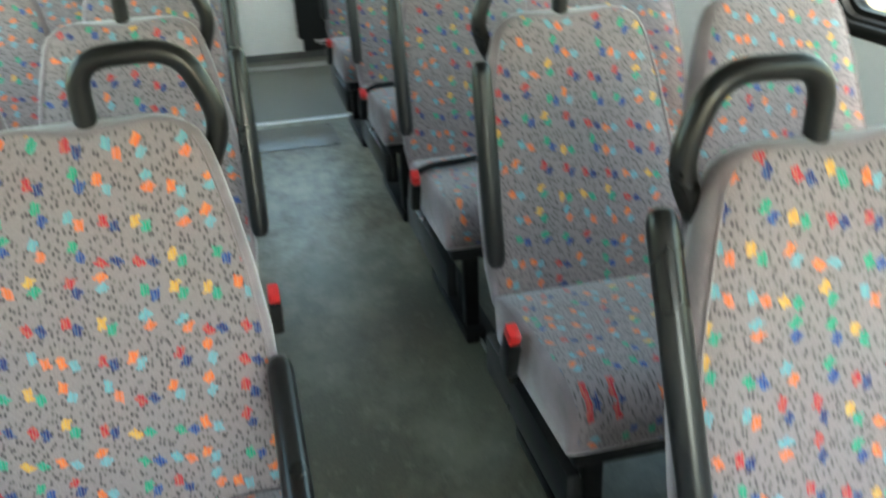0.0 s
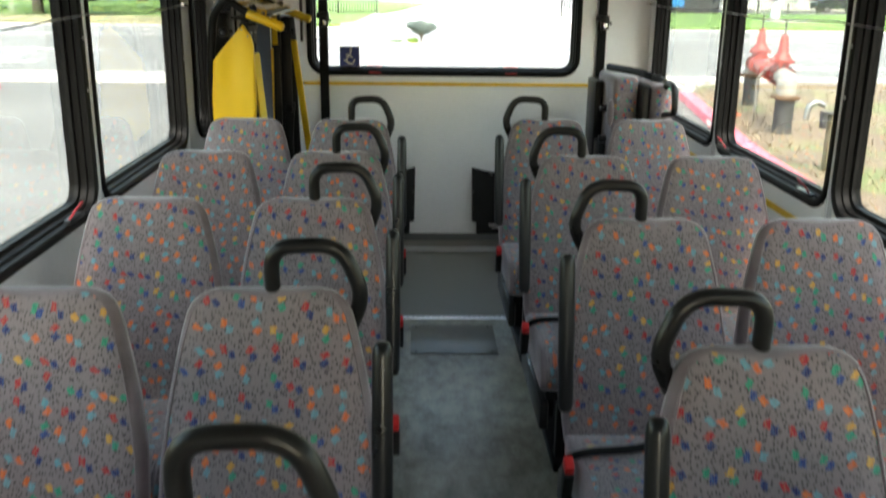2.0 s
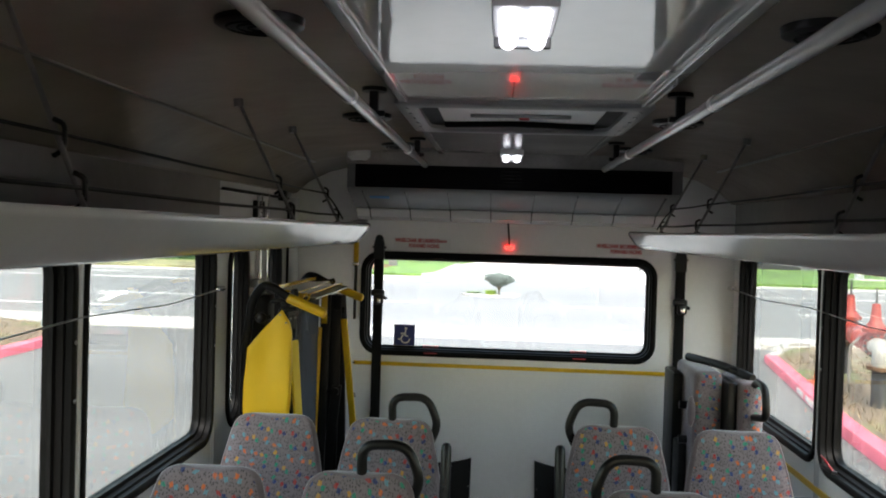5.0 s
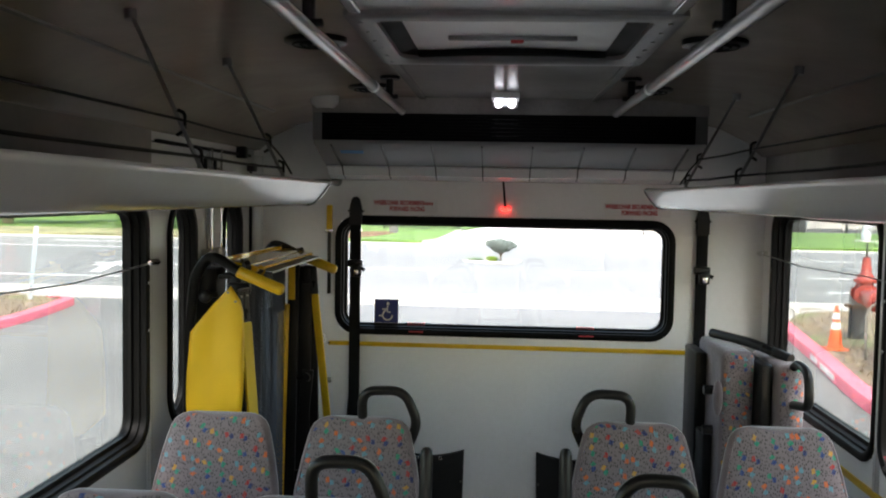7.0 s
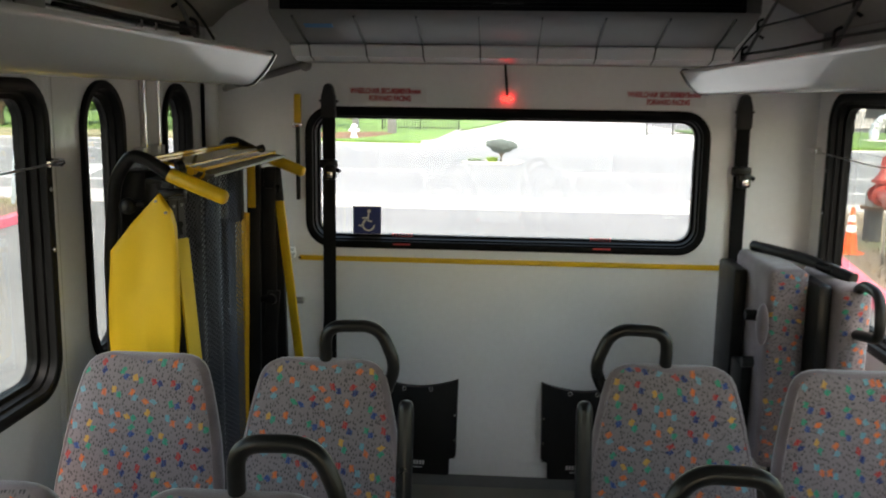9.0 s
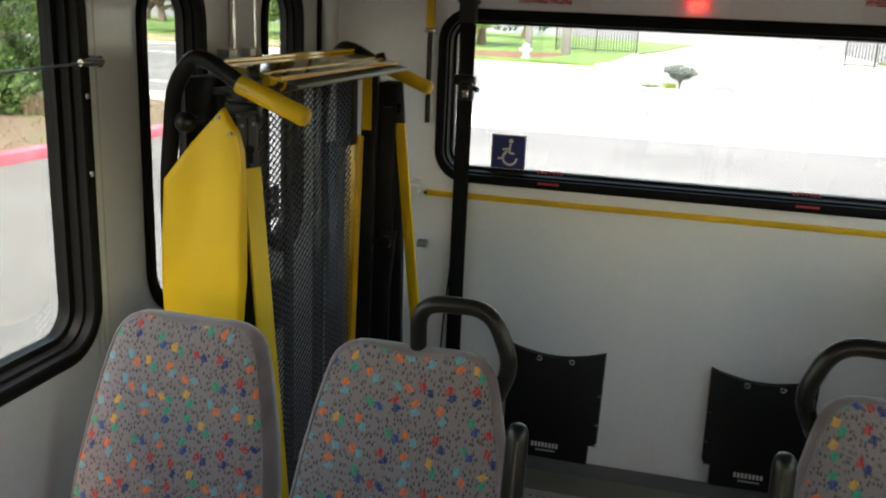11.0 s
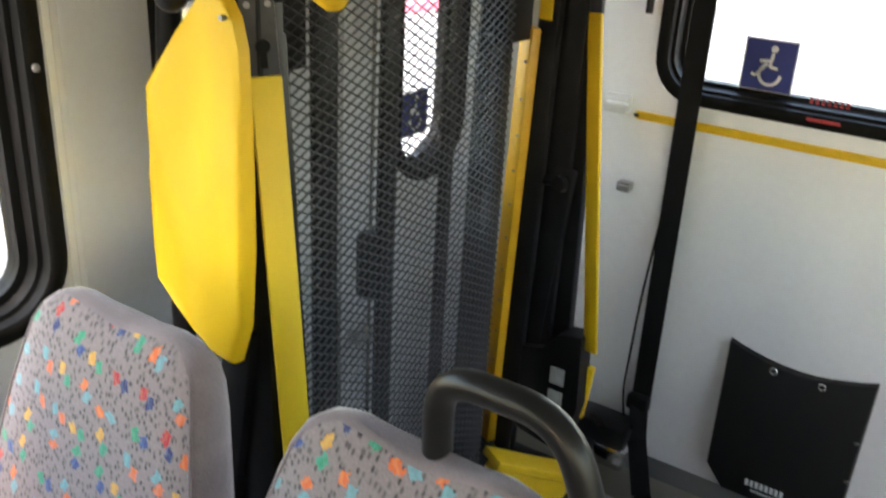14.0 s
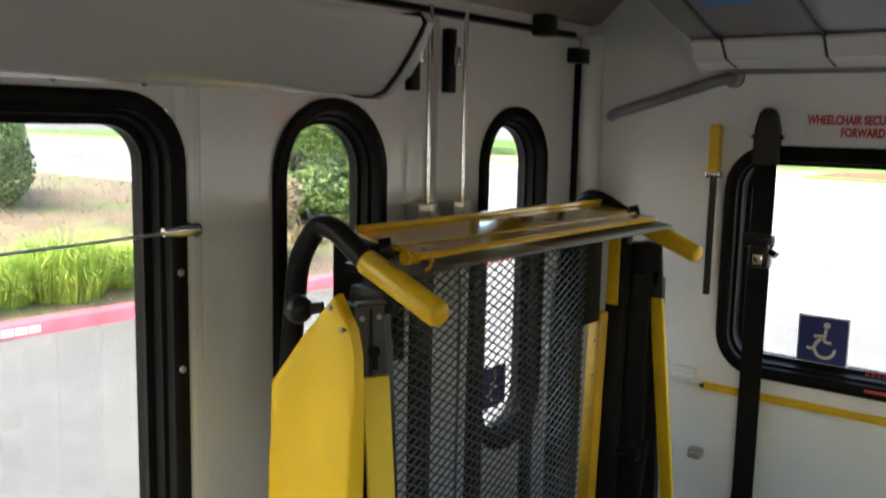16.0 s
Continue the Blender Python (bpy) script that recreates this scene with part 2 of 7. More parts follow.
RACK_MAT = surface("pale_grey_rack_moulding", (0.46, 0.455, 0.46), 0.2, spread=0.04, scale=2, grain=30, bump=0.02, coat=0.3)
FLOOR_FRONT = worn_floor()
FLOOR_REAR = surface("grey_speckled_floor", (0.185, 0.18, 0.145), 0.45, spread=0.12, scale=2.5, grain=160, bump=0.12)
ALUMINIUM = surface("brushed_aluminium", (0.6, 0.6, 0.6), 0.32, metal=1.0, spread=0.08, grain=120, bump=0.05)
GREY_METAL = surface("dull_grey_metal", (0.3, 0.3, 0.3), 0.4, metal=0.7, spread=0.15, grain=120, bump=0.08)
CHROME = surface("bright_steel", (0.75, 0.75, 0.75), 0.15, metal=1.0, spread=0.05, bump=0.0)
HATCH_GREY = surface("dull_anodised_frame", (0.28, 0.28, 0.28), 0.5, metal=0.4, spread=0.12, grain=120, bump=0.06)
YELLOW_VINYL = surface("yellow_vinyl_cover", (0.81, 0.51, 0.006), 0.5, spread=0.06, scale=7, grain=220, bump=0.12)
YELLOW_WRAP = surface("yellow_wrapped_bar", (0.76, 0.53, 0.012), 0.45, spread=0.07, scale=7, grain=220, bump=0.1)
YELLOW_PAINT = surface("yellow_safety_paint", (0.74, 0.46, 0.012), 0.35, spread=0.12, scale=12, grain=120, bump=0.06)
RED_PLASTIC = surface("red_plastic", (0.55, 0.02, 0.02), 0.4, spread=0.1, bump=0.0)
LATCH_RED = surface("worn_dark_red_plastic", (0.26, 0.015, 0.02), 0.35, spread=0.2, bump=0.0)
RED_INK = surface("red_ink", (0.5, 0.05, 0.06), 0.6, spread=0.1, bump=0.0)
PAPER_WHITE = surface("white_sticker_film", (0.8, 0.8, 0.8), 0.5, spread=0.03, bump=0.0)
BLUE_SIGN = surface("blue_sticker_film", (0.02, 0.035, 0.2), 0.45, spread=0.06, bump=0.0)
# cover's shade is put into this dark grey
DUCT_SHADED = surface("shaded_moulded_duct", (0.15, 0.15, 0.155), 0.42, spread=0.05, scale=4, bump=0.04)
SIDE_GLASS = glass_mat("tinted_side_glass", (0.548, 0.562, 0.528))
REAR_GLASS = glass_mat("clear_rear_glass", (0.64, 0.65, 0.625))
LED_GLOW = glow("led_tube", (0.9, 0.93, 1.0), 0.4)
TRACK_METAL = surface("pale_worn_aluminium", (0.45, 0.45, 0.44), 0.4, metal=0.2, spread=0.2, grain=120, bump=0.06)
DARK_STEEL = surface("dark_worn_steel", (0.06, 0.06, 0.062), 0.4, metal=0.6, spread=0.25, bump=0.1)
RED_GLOW = glow("red_led", (1.0, 0.03, 0.02), 0.5)


# ---- mesh helpers ----
def thing(name, at, label, category, group="", kind=""):
    ob = new(name)
    ob.location = at
    ob.empty_display_size = 0.1
    return tagged(ob, label, category, group, kind)


def finish(name, bm, mats, smooth=40):
    me = bpy.data.meshes.new(name)
    bmesh.ops.recalc_face_normals(bm, faces=bm.faces)
    bm.to_mesh(me)
    bm.free()
    for m in mats if isinstance(mats, (list, tuple)) else (mats,):
        me.materials.append(m)
    if smooth:
        me.polygons.foreach_set("use_smooth", [True] * len(me.polygons))
        me.set_sharp_from_angle(angle=radians(smooth))
    return me


def part(name, bm, mats, parent=None, label="", smooth=40, at=None):
    ob = new(name, finish(name, bm, mats, smooth))
    ob.parent = parent
    if at is not None:
        ob.location = at
    return tagged(ob, label)


def shared(name, me, parent, m=None):
    ob = new(name, me)
    ob.parent = parent
    if m is not None:
        ob.matrix_local = m
    return ob


def B():
    return bmesh.new()


def box(bm, x0, x1, y0, y1, z0, z1, bevel=0.0, seg=2, m=None):
    vs = [bm.verts.new((x, y, z)) for x in (x0, x1) for y in (y0, y1) for z in (z0, z1)]
    fs = [bm.faces.new([vs[i] for i in f]) for f in ((0, 1, 3, 2), (4, 6, 7, 5), (0, 4, 5, 1), (2, 3, 7, 6), (0, 2, 6, 4), (1, 5, 7, 3))]
    if bevel:
        es = list({e for f in fs for e in f.edges})
        r = bmesh.ops.bevel(bm, geom=es, offset=bevel, segments=seg, profile=0.5, affect="EDGES")
        vs = list({v for v in vs if v.is_valid} | set(r["verts"]))
    if m is not None:
        bmesh.ops.transform(bm, matrix=m, verts=[v for v in vs if v.is_valid])
    return bm


def tube(bm, pts, r, seg=10, caps=True):
    """A round bar along points; r is one radius or one a point."""
    pts = [Vector(p) for p in pts]
    rs = r if isinstance(r, (list, tuple)) else [r] * len(pts)
    rings, side = [], None
    for i, p in enumerate(pts):
        d = (pts[min(i + 1, len(pts) - 1)] - pts[max(i - 1, 0)]).normalized()
        if side is None:
            side = d.orthogonal().normalized()
        side = (side - d * side.dot(d)).normalized()
        up = d.cross(side)
        rings.append([bm.verts.new(p + (side * math.cos(a) + up * math.sin(a)) * rs[i]) for a in (2 * math.pi * k / seg for k in range(seg))])
    for a, b in zip(rings, rings[1:]):
        for k in range(seg):
            bm.faces.new((a[k], a[(k + 1) % seg], b[(k + 1) % seg], b[k]))
    if caps:
        bm.faces.new(rings[0][::-1])
        bm.faces.new(rings[-1])
    return bm


def smooth_path(pts, radius=0.03, steps=5):
    """Rounds the corners of a polyline."""
    pts = [Vector(p) for p in pts]
    out = [pts[0]]
    for a, b, c in zip(pts, pts[1:], pts[2:]):
        r = min(radius, (b - a).length * 0.48, (c - b).length * 0.48)
        p, q = b + (a - b).normalized() * r, b + (c - b).normalized() * r
        for k in range(steps + 1):
            t = k / steps
            out.append((1 - t) ** 2 * p + 2 * t * (1 - t) * b + t * t * q)
    return out + [pts[-1]]


def round_rect(w, h, r, seg=6):
    """Points of a rounded rectangle about the origin."""
    r = min(r, w / 2 - 1e-4, h / 2 - 1e-4)
    out = []
    for cx, cy, a0 in ((w / 2 - r, h / 2 - r, 0), (-w / 2 + r, h / 2 - r, 90), (-w / 2 + r, -h / 2 + r, 180), (w / 2 - r, -h / 2 + r, 270)):
        out += [(cx + r * math.cos(radians(a0 + 90 * k / seg)), cy + r * math.sin(radians(a0 + 90 * k / seg))) for k in range(seg + 1)]
    return out


def ring(bm, loops, place, close=True):
    """Joins loops of (u, v, w) points, each of the same count, by quads; place maps (u, v, w) to (x, y, z)."""
    rows = [[bm.verts.new(place(*p)) for p in loop] for loop in loops]
    pairs = list(zip(rows, rows[1:])) + ([(rows[-1], rows[0])] if close else [])
    for a, b in pairs:
        n = len(a)
        for k in range(n):
            bm.faces.new((a[k], a[(k + 1) % n], b[(k + 1) % n], b[k]))
    return rows


def prism(bm, profile, place, w0, w1):
    """Extrudes a closed (u, v) outline from w0 to w1."""
    rows = [[bm.verts.new(place(u, v, w)) for u, v in profile] for w in (w0, w1)]
    n = len(profile)
    for k in range(n):
        bm.faces.new((rows[0][k], rows[0][(k + 1) % n], rows[1][(k + 1) % n], rows[1][k]))
    bm.faces.new(rows[0][::-1])
    bm.faces.new(rows[1])
    return bm


def wall_pieces(bm, u0, u1, v0, v1, holes, place, w0, w1):
    """A wall of thickness w0..w1 with rectangular holes (ua, ub, va, vb), cut into a grid of solid cells joined without inner faces."""
    us = sorted({u0, u1, *(h for a in holes for h in a[:2])})
    vs = sorted({v0, v1, *(h for a in holes for h in a[2:])})
    solid = lambda i, j: 0 <= i < len(us) - 1 and 0 <= j < len(vs) - 1 and not any(
        a <= (us[i] + us[i + 1]) / 2 <= b and c <= (vs[j] + vs[j + 1]) / 2 <= d for a, b, c, d in holes)
    pts = {}

    def at(i, j, w):
        k = (i, j, w)
        if k not in pts:
            pts[k] = bm.verts.new(place(us[i], vs[j], w))
        return pts[k]

    for i in range(len(us) - 1):
        for j in range(len(vs) - 1):
            if not solid(i, j):
                continue
            for w in (w0, w1):
                bm.faces.new([at(i, j, w), at(i + 1, j, w), at(i + 1, j + 1, w), at(i, j + 1, w)])
            for di, dj, (p, q) in ((-1, 0, ((i, j), (i, j + 1))), (1, 0, ((i + 1, j), (i + 1, j + 1))), (0, -1, ((i, j), (i + 1, j))), (0, 1, ((i, j + 1), (i + 1, j + 1)))):
                if not solid(i + di, j + dj):
                    bm.faces.new([at(*p, w0), at(*q, w0), at(*q, w1), at(*p, w1)])
    return bm


def flat_bar(bm, p, q, across, wide, thick, bevel=0.003):
    """A flat bar from p to q; across is its wide direction."""
    p, q = Vector(p), Vector(q)
    d = q - p
    a = Vector(across)
    a = (a - d * (a.dot(d) / d.length_squared)).normalized()
    n = d.normalized().cross(a)
    m = Matrix((a, n, d.normalized())).transposed().to_4x4()
    m.translation = p
    return box(bm, -wide / 2, wide / 2, -thick / 2, thick / 2, 0, d.length, bevel, 2, m)

# ---- the bus shell ----
XW, YR, YF, ZC = 1.24, 6.3, -1.9, 2.13
LEFT = lambda u, v, w: (-XW + w, u, v)
RIGHT = lambda u, v, w: (XW - w, u, v)
REAR = lambda u, v, w: (u, YR - w, v)
SIDE_Z = (0.83, 1.694)
# foremost left window omitted, out of view, to keep the front darker
LEFT_WINDOWS = [(3.755 + 1.24 * k, 4.955 + 1.24 * k) for k in (0, -1, -2)]
RIGHT_WINDOWS = [(3.715 + 1.235 * k, 4.925 + 1.235 * k) for k in (1, 0, -1, -2, -3)]
DOOR_GLASS = [(5.15, 5.455), (5.795, 6.09)]
REAR_WINDOW = (-0.83, 0.822, 1.03, 1.617)
IN = 0.028


def window_unit(name, u0, u1, v0, v1, r, place, glass, label, lip=0.03, step=0.054, depth=0.046):
    """A rubber-framed pane: a flat lip on the wall, a stepped reveal and the glass at its back."""
    win = thing(name, (0, 0, 0), label, "window", kind="structure")
    cu, cv, w, h = (u0 + u1) / 2, (v0 + v1) / 2, u1 - u0, v1 - v0

    def loop(inset, d):
        return [(cu + a, cv + b, d) for a, b in round_rect(w - 2 * inset, h - 2 * inset, max(0.02, r - inset), 7)]

    bm = B()
    ring(bm, [loop(0, -0.002), loop(0, 0.008), loop(0.005, 0.012), loop(lip - 0.006, 0.012), loop(lip, 0.008), loop(lip, -0.012),
              loop(lip + 0.008, -0.014), loop(lip + 0.01, -depth + 0.012), loop(step, -depth + 0.01), loop(step, -depth - 0.02), loop(0.03, -depth - 0.02)], place)
    part("window_frame", bm, BLACK_RUBBER, win)
    bm = B()
    prism(bm, [(cu + a, cv + b) for a, b in round_rect(w - 2 * step + 0.012, h - 2 * step + 0.012, max(0.02, r - step), 7)], place, -depth - 0.004, -depth)
    pane = part("pane", bm, glass, win, smooth=0)
    pane.visible_shadow = False
    return win


def shell():
    bm = B()
    holes = [(a + IN, b - IN, SIDE_Z[0] + IN, SIDE_Z[1] - IN) for a, b in LEFT_WINDOWS]
    wall_pieces(bm, YF, 4.978, -0.08, 1.93, holes, LEFT, -0.05, 0)
    part("wall_left", bm, WALL_GREY, smooth=0)
    tagged(bpy.data.objects["wall_left"], "pale grey laminated bus side wall with windows", "wall", kind="structure")
    bm = B()
    holes = [(a + IN, b - IN, SIDE_Z[0] + IN, SIDE_Z[1] - IN) for a, b in RIGHT_WINDOWS]
    wall_pieces(bm, YF, YR + 0.05, -0.08, 1.93, holes, RIGHT, -0.05, 0)
    tagged(part("wall_right", bm, WALL_WHITE, smooth=0), "white laminated bus side wall with windows", "wall", kind="structure")
    bm = B()
    a, b, c, d = REAR_WINDOW
    wall_pieces(bm, -XW - 0.05, XW + 0.05, -0.08, ZC + 0.06, [(a + IN, b - IN, c + IN, d - IN)], REAR, -0.05, 0)
    tagged(part("wall_rear", bm, WALL_WHITE, smooth=0), "white laminated rear bulkhead wall", "wall", kind="structure")
    # front wall is out of view; its opening is sized to light the cabin
    bm = B()
    wall_pieces(bm, -XW, XW, -0.08, ZC, [(-0.4, 1.1, 1.0, 1.78)], lambda u, v, w: (u, YF - w, v), 0, 0.05)
    tagged(part("wall_front", bm, WALL_GREY, smooth=0), "unseen plain grey front of the cabin with an opening sized for light", "wall", kind="structure")
    # door posts and header round the lift doors
    bm = B()
    box(bm, -XW - 0.05, -XW, 6.25, YR, -0.08, 1.93)
    box(bm, -XW - 0.05, -XW, 4.978, 6.25, 1.893, 1.93)
    box(bm, -XW - 0.05, -XW, 4.978, 6.25, -0.08, 0.0)
    tagged(part("wall_left_doorway", bm, WALL_GREY, smooth=0), "pale grey steel surround of the lift doors", "wall", kind="structure")
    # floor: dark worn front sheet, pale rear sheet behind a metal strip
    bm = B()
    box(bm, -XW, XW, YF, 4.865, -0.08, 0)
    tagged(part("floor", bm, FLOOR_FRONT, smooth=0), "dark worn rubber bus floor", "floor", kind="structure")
    bm = B()
    box(bm, -XW, XW, 4.865, YR, -0.08, 0)
    tagged(part("floor_rear", bm, FLOOR_REAR, smooth=0), "pale grey speckled floor of the wheelchair bay", "floor", kind="structure")
    # ceiling: a flat middle between two seams, curving down to the walls
    prof = [(0.35, ZC + 0.002), (0.62, ZC - 0.008), (0.85, ZC - 0.03), (1.02, ZC - 0.075), (1.14, ZC - 0.135), (1.21, ZC - 0.2), (1.245, 1.925)]
    bm = B()
    for s in (-1, 1):
        rows = [[bm.verts.new((s * x, y, z + t)) for x, z in prof] for y in (YF, YR) for t in (0,)]
        for k in range(len(prof) - 1):
            bm.faces.new((rows[0][k], rows[0][k + 1], rows[1][k + 1], rows[1][k]))
    bmesh.ops.solidify(bm, geom=bm.faces[:], thickness=0.02)
    tagged(part("ceiling", bm, CEILING_MAT, smooth=50), "glossy grey laminated bus ceiling", "ceiling", kind="structure")
    # joint between the roof sheet and the curved cove panels
    for s in (-1, 1):
        bm = B()
        box(bm, -0.006, 0.006, YF, 5.69, -0.0035, 0.0035, 0.0015, 2, pose(s * 0.985, 0, 2.062, 0, s * 15))
        tagged(part("ceiling_joint", bm, GREY_METAL, smooth=0), "thin grey joint strip along the ceiling cove", "trim", kind="structure")
    bm = B()
    box(bm, -0.356, 0.356, YF, 3.97, ZC - 0.004, ZC + 0.03, 0.003)
    for s in (-1, 1):
        box(bm, s * 0.355 - 0.014, s * 0.355 + 0.014, YF, 3.93, ZC - 0.012, ZC - 0.004, 0.003)
    # rear panel and strips over the racks, their shade put into the colour
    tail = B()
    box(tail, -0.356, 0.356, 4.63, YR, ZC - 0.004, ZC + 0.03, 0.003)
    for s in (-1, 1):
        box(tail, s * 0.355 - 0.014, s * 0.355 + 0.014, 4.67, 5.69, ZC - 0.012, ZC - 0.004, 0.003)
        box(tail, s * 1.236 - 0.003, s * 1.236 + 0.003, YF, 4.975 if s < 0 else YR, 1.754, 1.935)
    tagged(part("ceiling_rear", tail, CEILING_SHADED, smooth=0), "rear ceiling panel and upper wall strips, toned dark for shade", "ceiling", kind="structure")
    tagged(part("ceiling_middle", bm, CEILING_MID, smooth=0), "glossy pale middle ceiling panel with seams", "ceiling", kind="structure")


shell()
# outer roof skin, unseen, with end plates; added to keep sky light out
arc = [(1.296, 1.8), (1.296, 1.95), (1.25, 2.05), (1.12, 2.14), (0.85, 2.21), (0.4, 2.24)]
outer = [(-u, v) for u, v in arc] + [(u, v) for u, v in reversed(arc)]
bm = B()
prism(bm, outer + [(u * 1.012, v + 0.02) for u, v in reversed(outer)], lambda u, v, w: (u, w, v), YF - 0.06, YR + 0.06)
for w in (YF - 0.058, YR + 0.052):
    prism(bm, outer, lambda u, v, w: (u, w, v), w, w + 0.006)
tagged(part("roof", bm, WALL_WHITE, smooth=50), "unseen white roof skin added to keep sky light out", "roof", kind="structure")
n = 0
for a, b in LEFT_WINDOWS:
    n += 1
    window_unit(f"window_{n}", a, b, *SIDE_Z, 0.115, LEFT, SIDE_GLASS, "tinted side window in a black rubber frame")
for a, b in RIGHT_WINDOWS:
    n += 1
    window_unit(f"window_{n}", a, b, *SIDE_Z, 0.115, RIGHT, SIDE_GLASS, "tinted side window in a black rubber frame")
window_unit(f"window_{n + 1}", *REAR_WINDOW, 0.11, REAR, REAR_GLASS, "clear wide rear window in a black rubber frame", lip=0.03, step=0.05, depth=0.062)


def lift_door(name, y0, y1, glass):
    door = thing(name, (0, 0, 0), "grey steel lift door with a narrow arched window", "door", kind="structure")
    bm = B()
    wall_pieces(bm, y0, y1, 0.01, 1.885, [(glass[0] + IN, glass[1] - IN, 0.815 + IN, 1.697 - IN)], LEFT, -0.05, -0.004)
    cu, w = (glass[0] + glass[1]) / 2, glass[1] - glass[0]
    cv, h = (0.815 + 1.697) / 2, 1.697 - 0.815
    corner = [(cu + a, cv + b) for a, b in round_rect(w - 2 * IN, h - 2 * IN, 0.001, 8)]
    arch = [(cu + a, cv + b) for a, b in round_rect(w - 0.04, h - 0.04, w / 2 - 0.022, 8)]
    ring(bm, [[(*p, d) for p in line] for line, d in ((corner, -0.05), (corner, -0.004), (arch, -0.004), (arch, -0.05))], LEFT)
    part("door_leaf", bm, WALL_GREY, door, smooth=0)

    def loop(i, d):
        return [(cu + a, cv + b, d) for a, b in round_rect(w - 2 * i, h - 2 * i, w / 2 - i - 0.004, 8)]

    bm = B()
    ring(bm, [loop(0, -0.006), loop(0, 0.006), loop(0.004, 0.01), loop(0.024, 0.01), loop(0.028, 0.004), loop(0.03, -0.012), loop(0.038, -0.014), loop(0.042, -0.03), loop(0.05, -0.032),
              loop(0.05, -0.055), loop(0.03, -0.055)], LEFT)
    part("window_frame", bm, BLACK_RUBBER, door)
    bm = B()
    prism(bm, [(cu + a, cv + b) for a, b in round_rect(w - 0.09, h - 0.09, w / 2 - 0.05, 8)], LEFT, -0.044, -0.04)
    pane = part("pane", bm, SIDE_GLASS if "1" in name else REAR_GLASS, door, smooth=0)
    pane.visible_shadow = False
    return door


d1 = lift_door("door_1", 4.99, 5.602, DOOR_GLASS[0])
d2 = lift_door("door_2", 5.61, 6.246, DOOR_GLASS[1])


# ---- seats ----
def backrest_mesh():
    """One bus seat back: tapered, leaning, softly padded; patterned face, plain sides and rear."""
    bm = B()
    uvl = bm.loops.layers.uv.new("cloth")
    # height, half width, front depth offset, thickness
    lev = [(0.40, 0.215, 0.0, 0.085), (0.46, 0.222, 0.0, 0.1), (0.56, 0.224, -0.012, 0.11), (0.66, 0.22, -0.006, 0.105), (0.76, 0.207, 0.0, 0.095), (0.84, 0.192, 0.0, 0.085),
           (0.90, 0.178, 0.002, 0.078), (0.935, 0.168, 0.004, 0.071), (0.955, 0.157, 0.008, 0.062), (0.969, 0.141, 0.014, 0.048), (0.977, 0.122, 0.02, 0.036), (0.981, 0.1, 0.026, 0.024)]
    lean = 0.27
    rows, vs = [], []
    for z, w, off, t in lev:
        y0 = (z - 0.97) * lean - 0.055 + off
        pts = []
        nf = 9
        for k in range(nf):
            u = -1 + 2 * k / (nf - 1)
            pts.append((u * (w - 0.014), y0 + min(0.008, t * 0.1) * u * u, 1))
        e = min(0.018, t * 0.25)
        pts += [(w - 0.004, y0 + e, 0), (w, y0 + t * 0.45, 0), (w - 0.008, y0 + t * 0.85, 0)]
        pts += [(w - 0.03, y0 + t, 0), (0, y0 + t + 0.004, 0), (-w + 0.03, y0 + t, 0)]
        pts += [(-w + 0.008, y0 + t * 0.85, 0), (-w, y0 + t * 0.45, 0), (-w + 0.004, y0 + e, 0)]
        dip = -0.012 * (z > 0.95)
        rows.append([bm.verts.new((x, y, z + (dip * math.exp(-(x / 0.05) ** 2)))) for x, y, _ in pts])
    n = len(rows[0])
    for i in range(len(rows) - 1):
        for k in range(n):
            f = bm.faces.new((rows[i][k], rows[i][(k + 1) % n], rows[i + 1][(k + 1) % n], rows[i + 1][k]))
            f.material_index = 0 if k < 8 and i < 10 else 1
            for lp in f.loops:
                lp[uvl].uv = (lp.vert.co.x, lp.vert.co.z * 1.04)
    bm.faces.new(rows[-1]).material_index = 1
    bm.faces.new(rows[0][::-1]).material_index = 1
    return finish("backrest", bm, (FABRIC, PLAIN_CLOTH), 60)


def cushion_mesh():
    bm = B()
    uvl = bm.loops.layers.uv.new("cloth")
    # section along y, from the back to the rounded front and under
    sec = [(-0.18, 0.425), (-0.22, 0.445), (-0.30, 0.452), (-0.42, 0.458), (-0.52, 0.462), (-0.585, 0.456), (-0.62, 0.435), (-0.635, 0.40), (-0.63, 0.345), (-0.61, 0.325), (-0.4, 0.32), (-0.2, 0.32)]
    xs = [(-0.215, 0.86), (-0.212, 0.93), (-0.2, 0.985), (-0.18, 1.0), (-0.09, 1.0), (0, 0.995), (0.09, 1.0), (0.18, 1.0), (0.2, 0.985), (0.212, 0.93), (0.215, 0.86)]
    cz, cy = 0.39, -0.4
    rows = [[bm.verts.new((x, cy + (y - cy) * (0.9 + 0.1 * s), cz + (z - cz) * s)) for y, z in sec] for x, s in xs]
    n = len(sec)
    for i in range(len(rows) - 1):
        for k in range(n):
            f = bm.faces.new((rows[i][k], rows[i][(k + 1) % n], rows[i + 1][(k + 1) % n], rows[i + 1][k]))
            f.material_index = 0 if 2 <= i <= 7 and k <= 7 else 1
            for lp in f.loops:
                lp[uvl].uv = (lp.vert.co.x + 3, lp.vert.co.y + (0.46 - lp.vert.co.z if k > 4 else 0))
    for r, o in ((rows[0], 1), (rows[-1], -1)):
        bm.faces.new(r[::o]).material_index = 1
    return finish("cushion", bm, (FABRIC, PLAIN_CLOTH), 60)


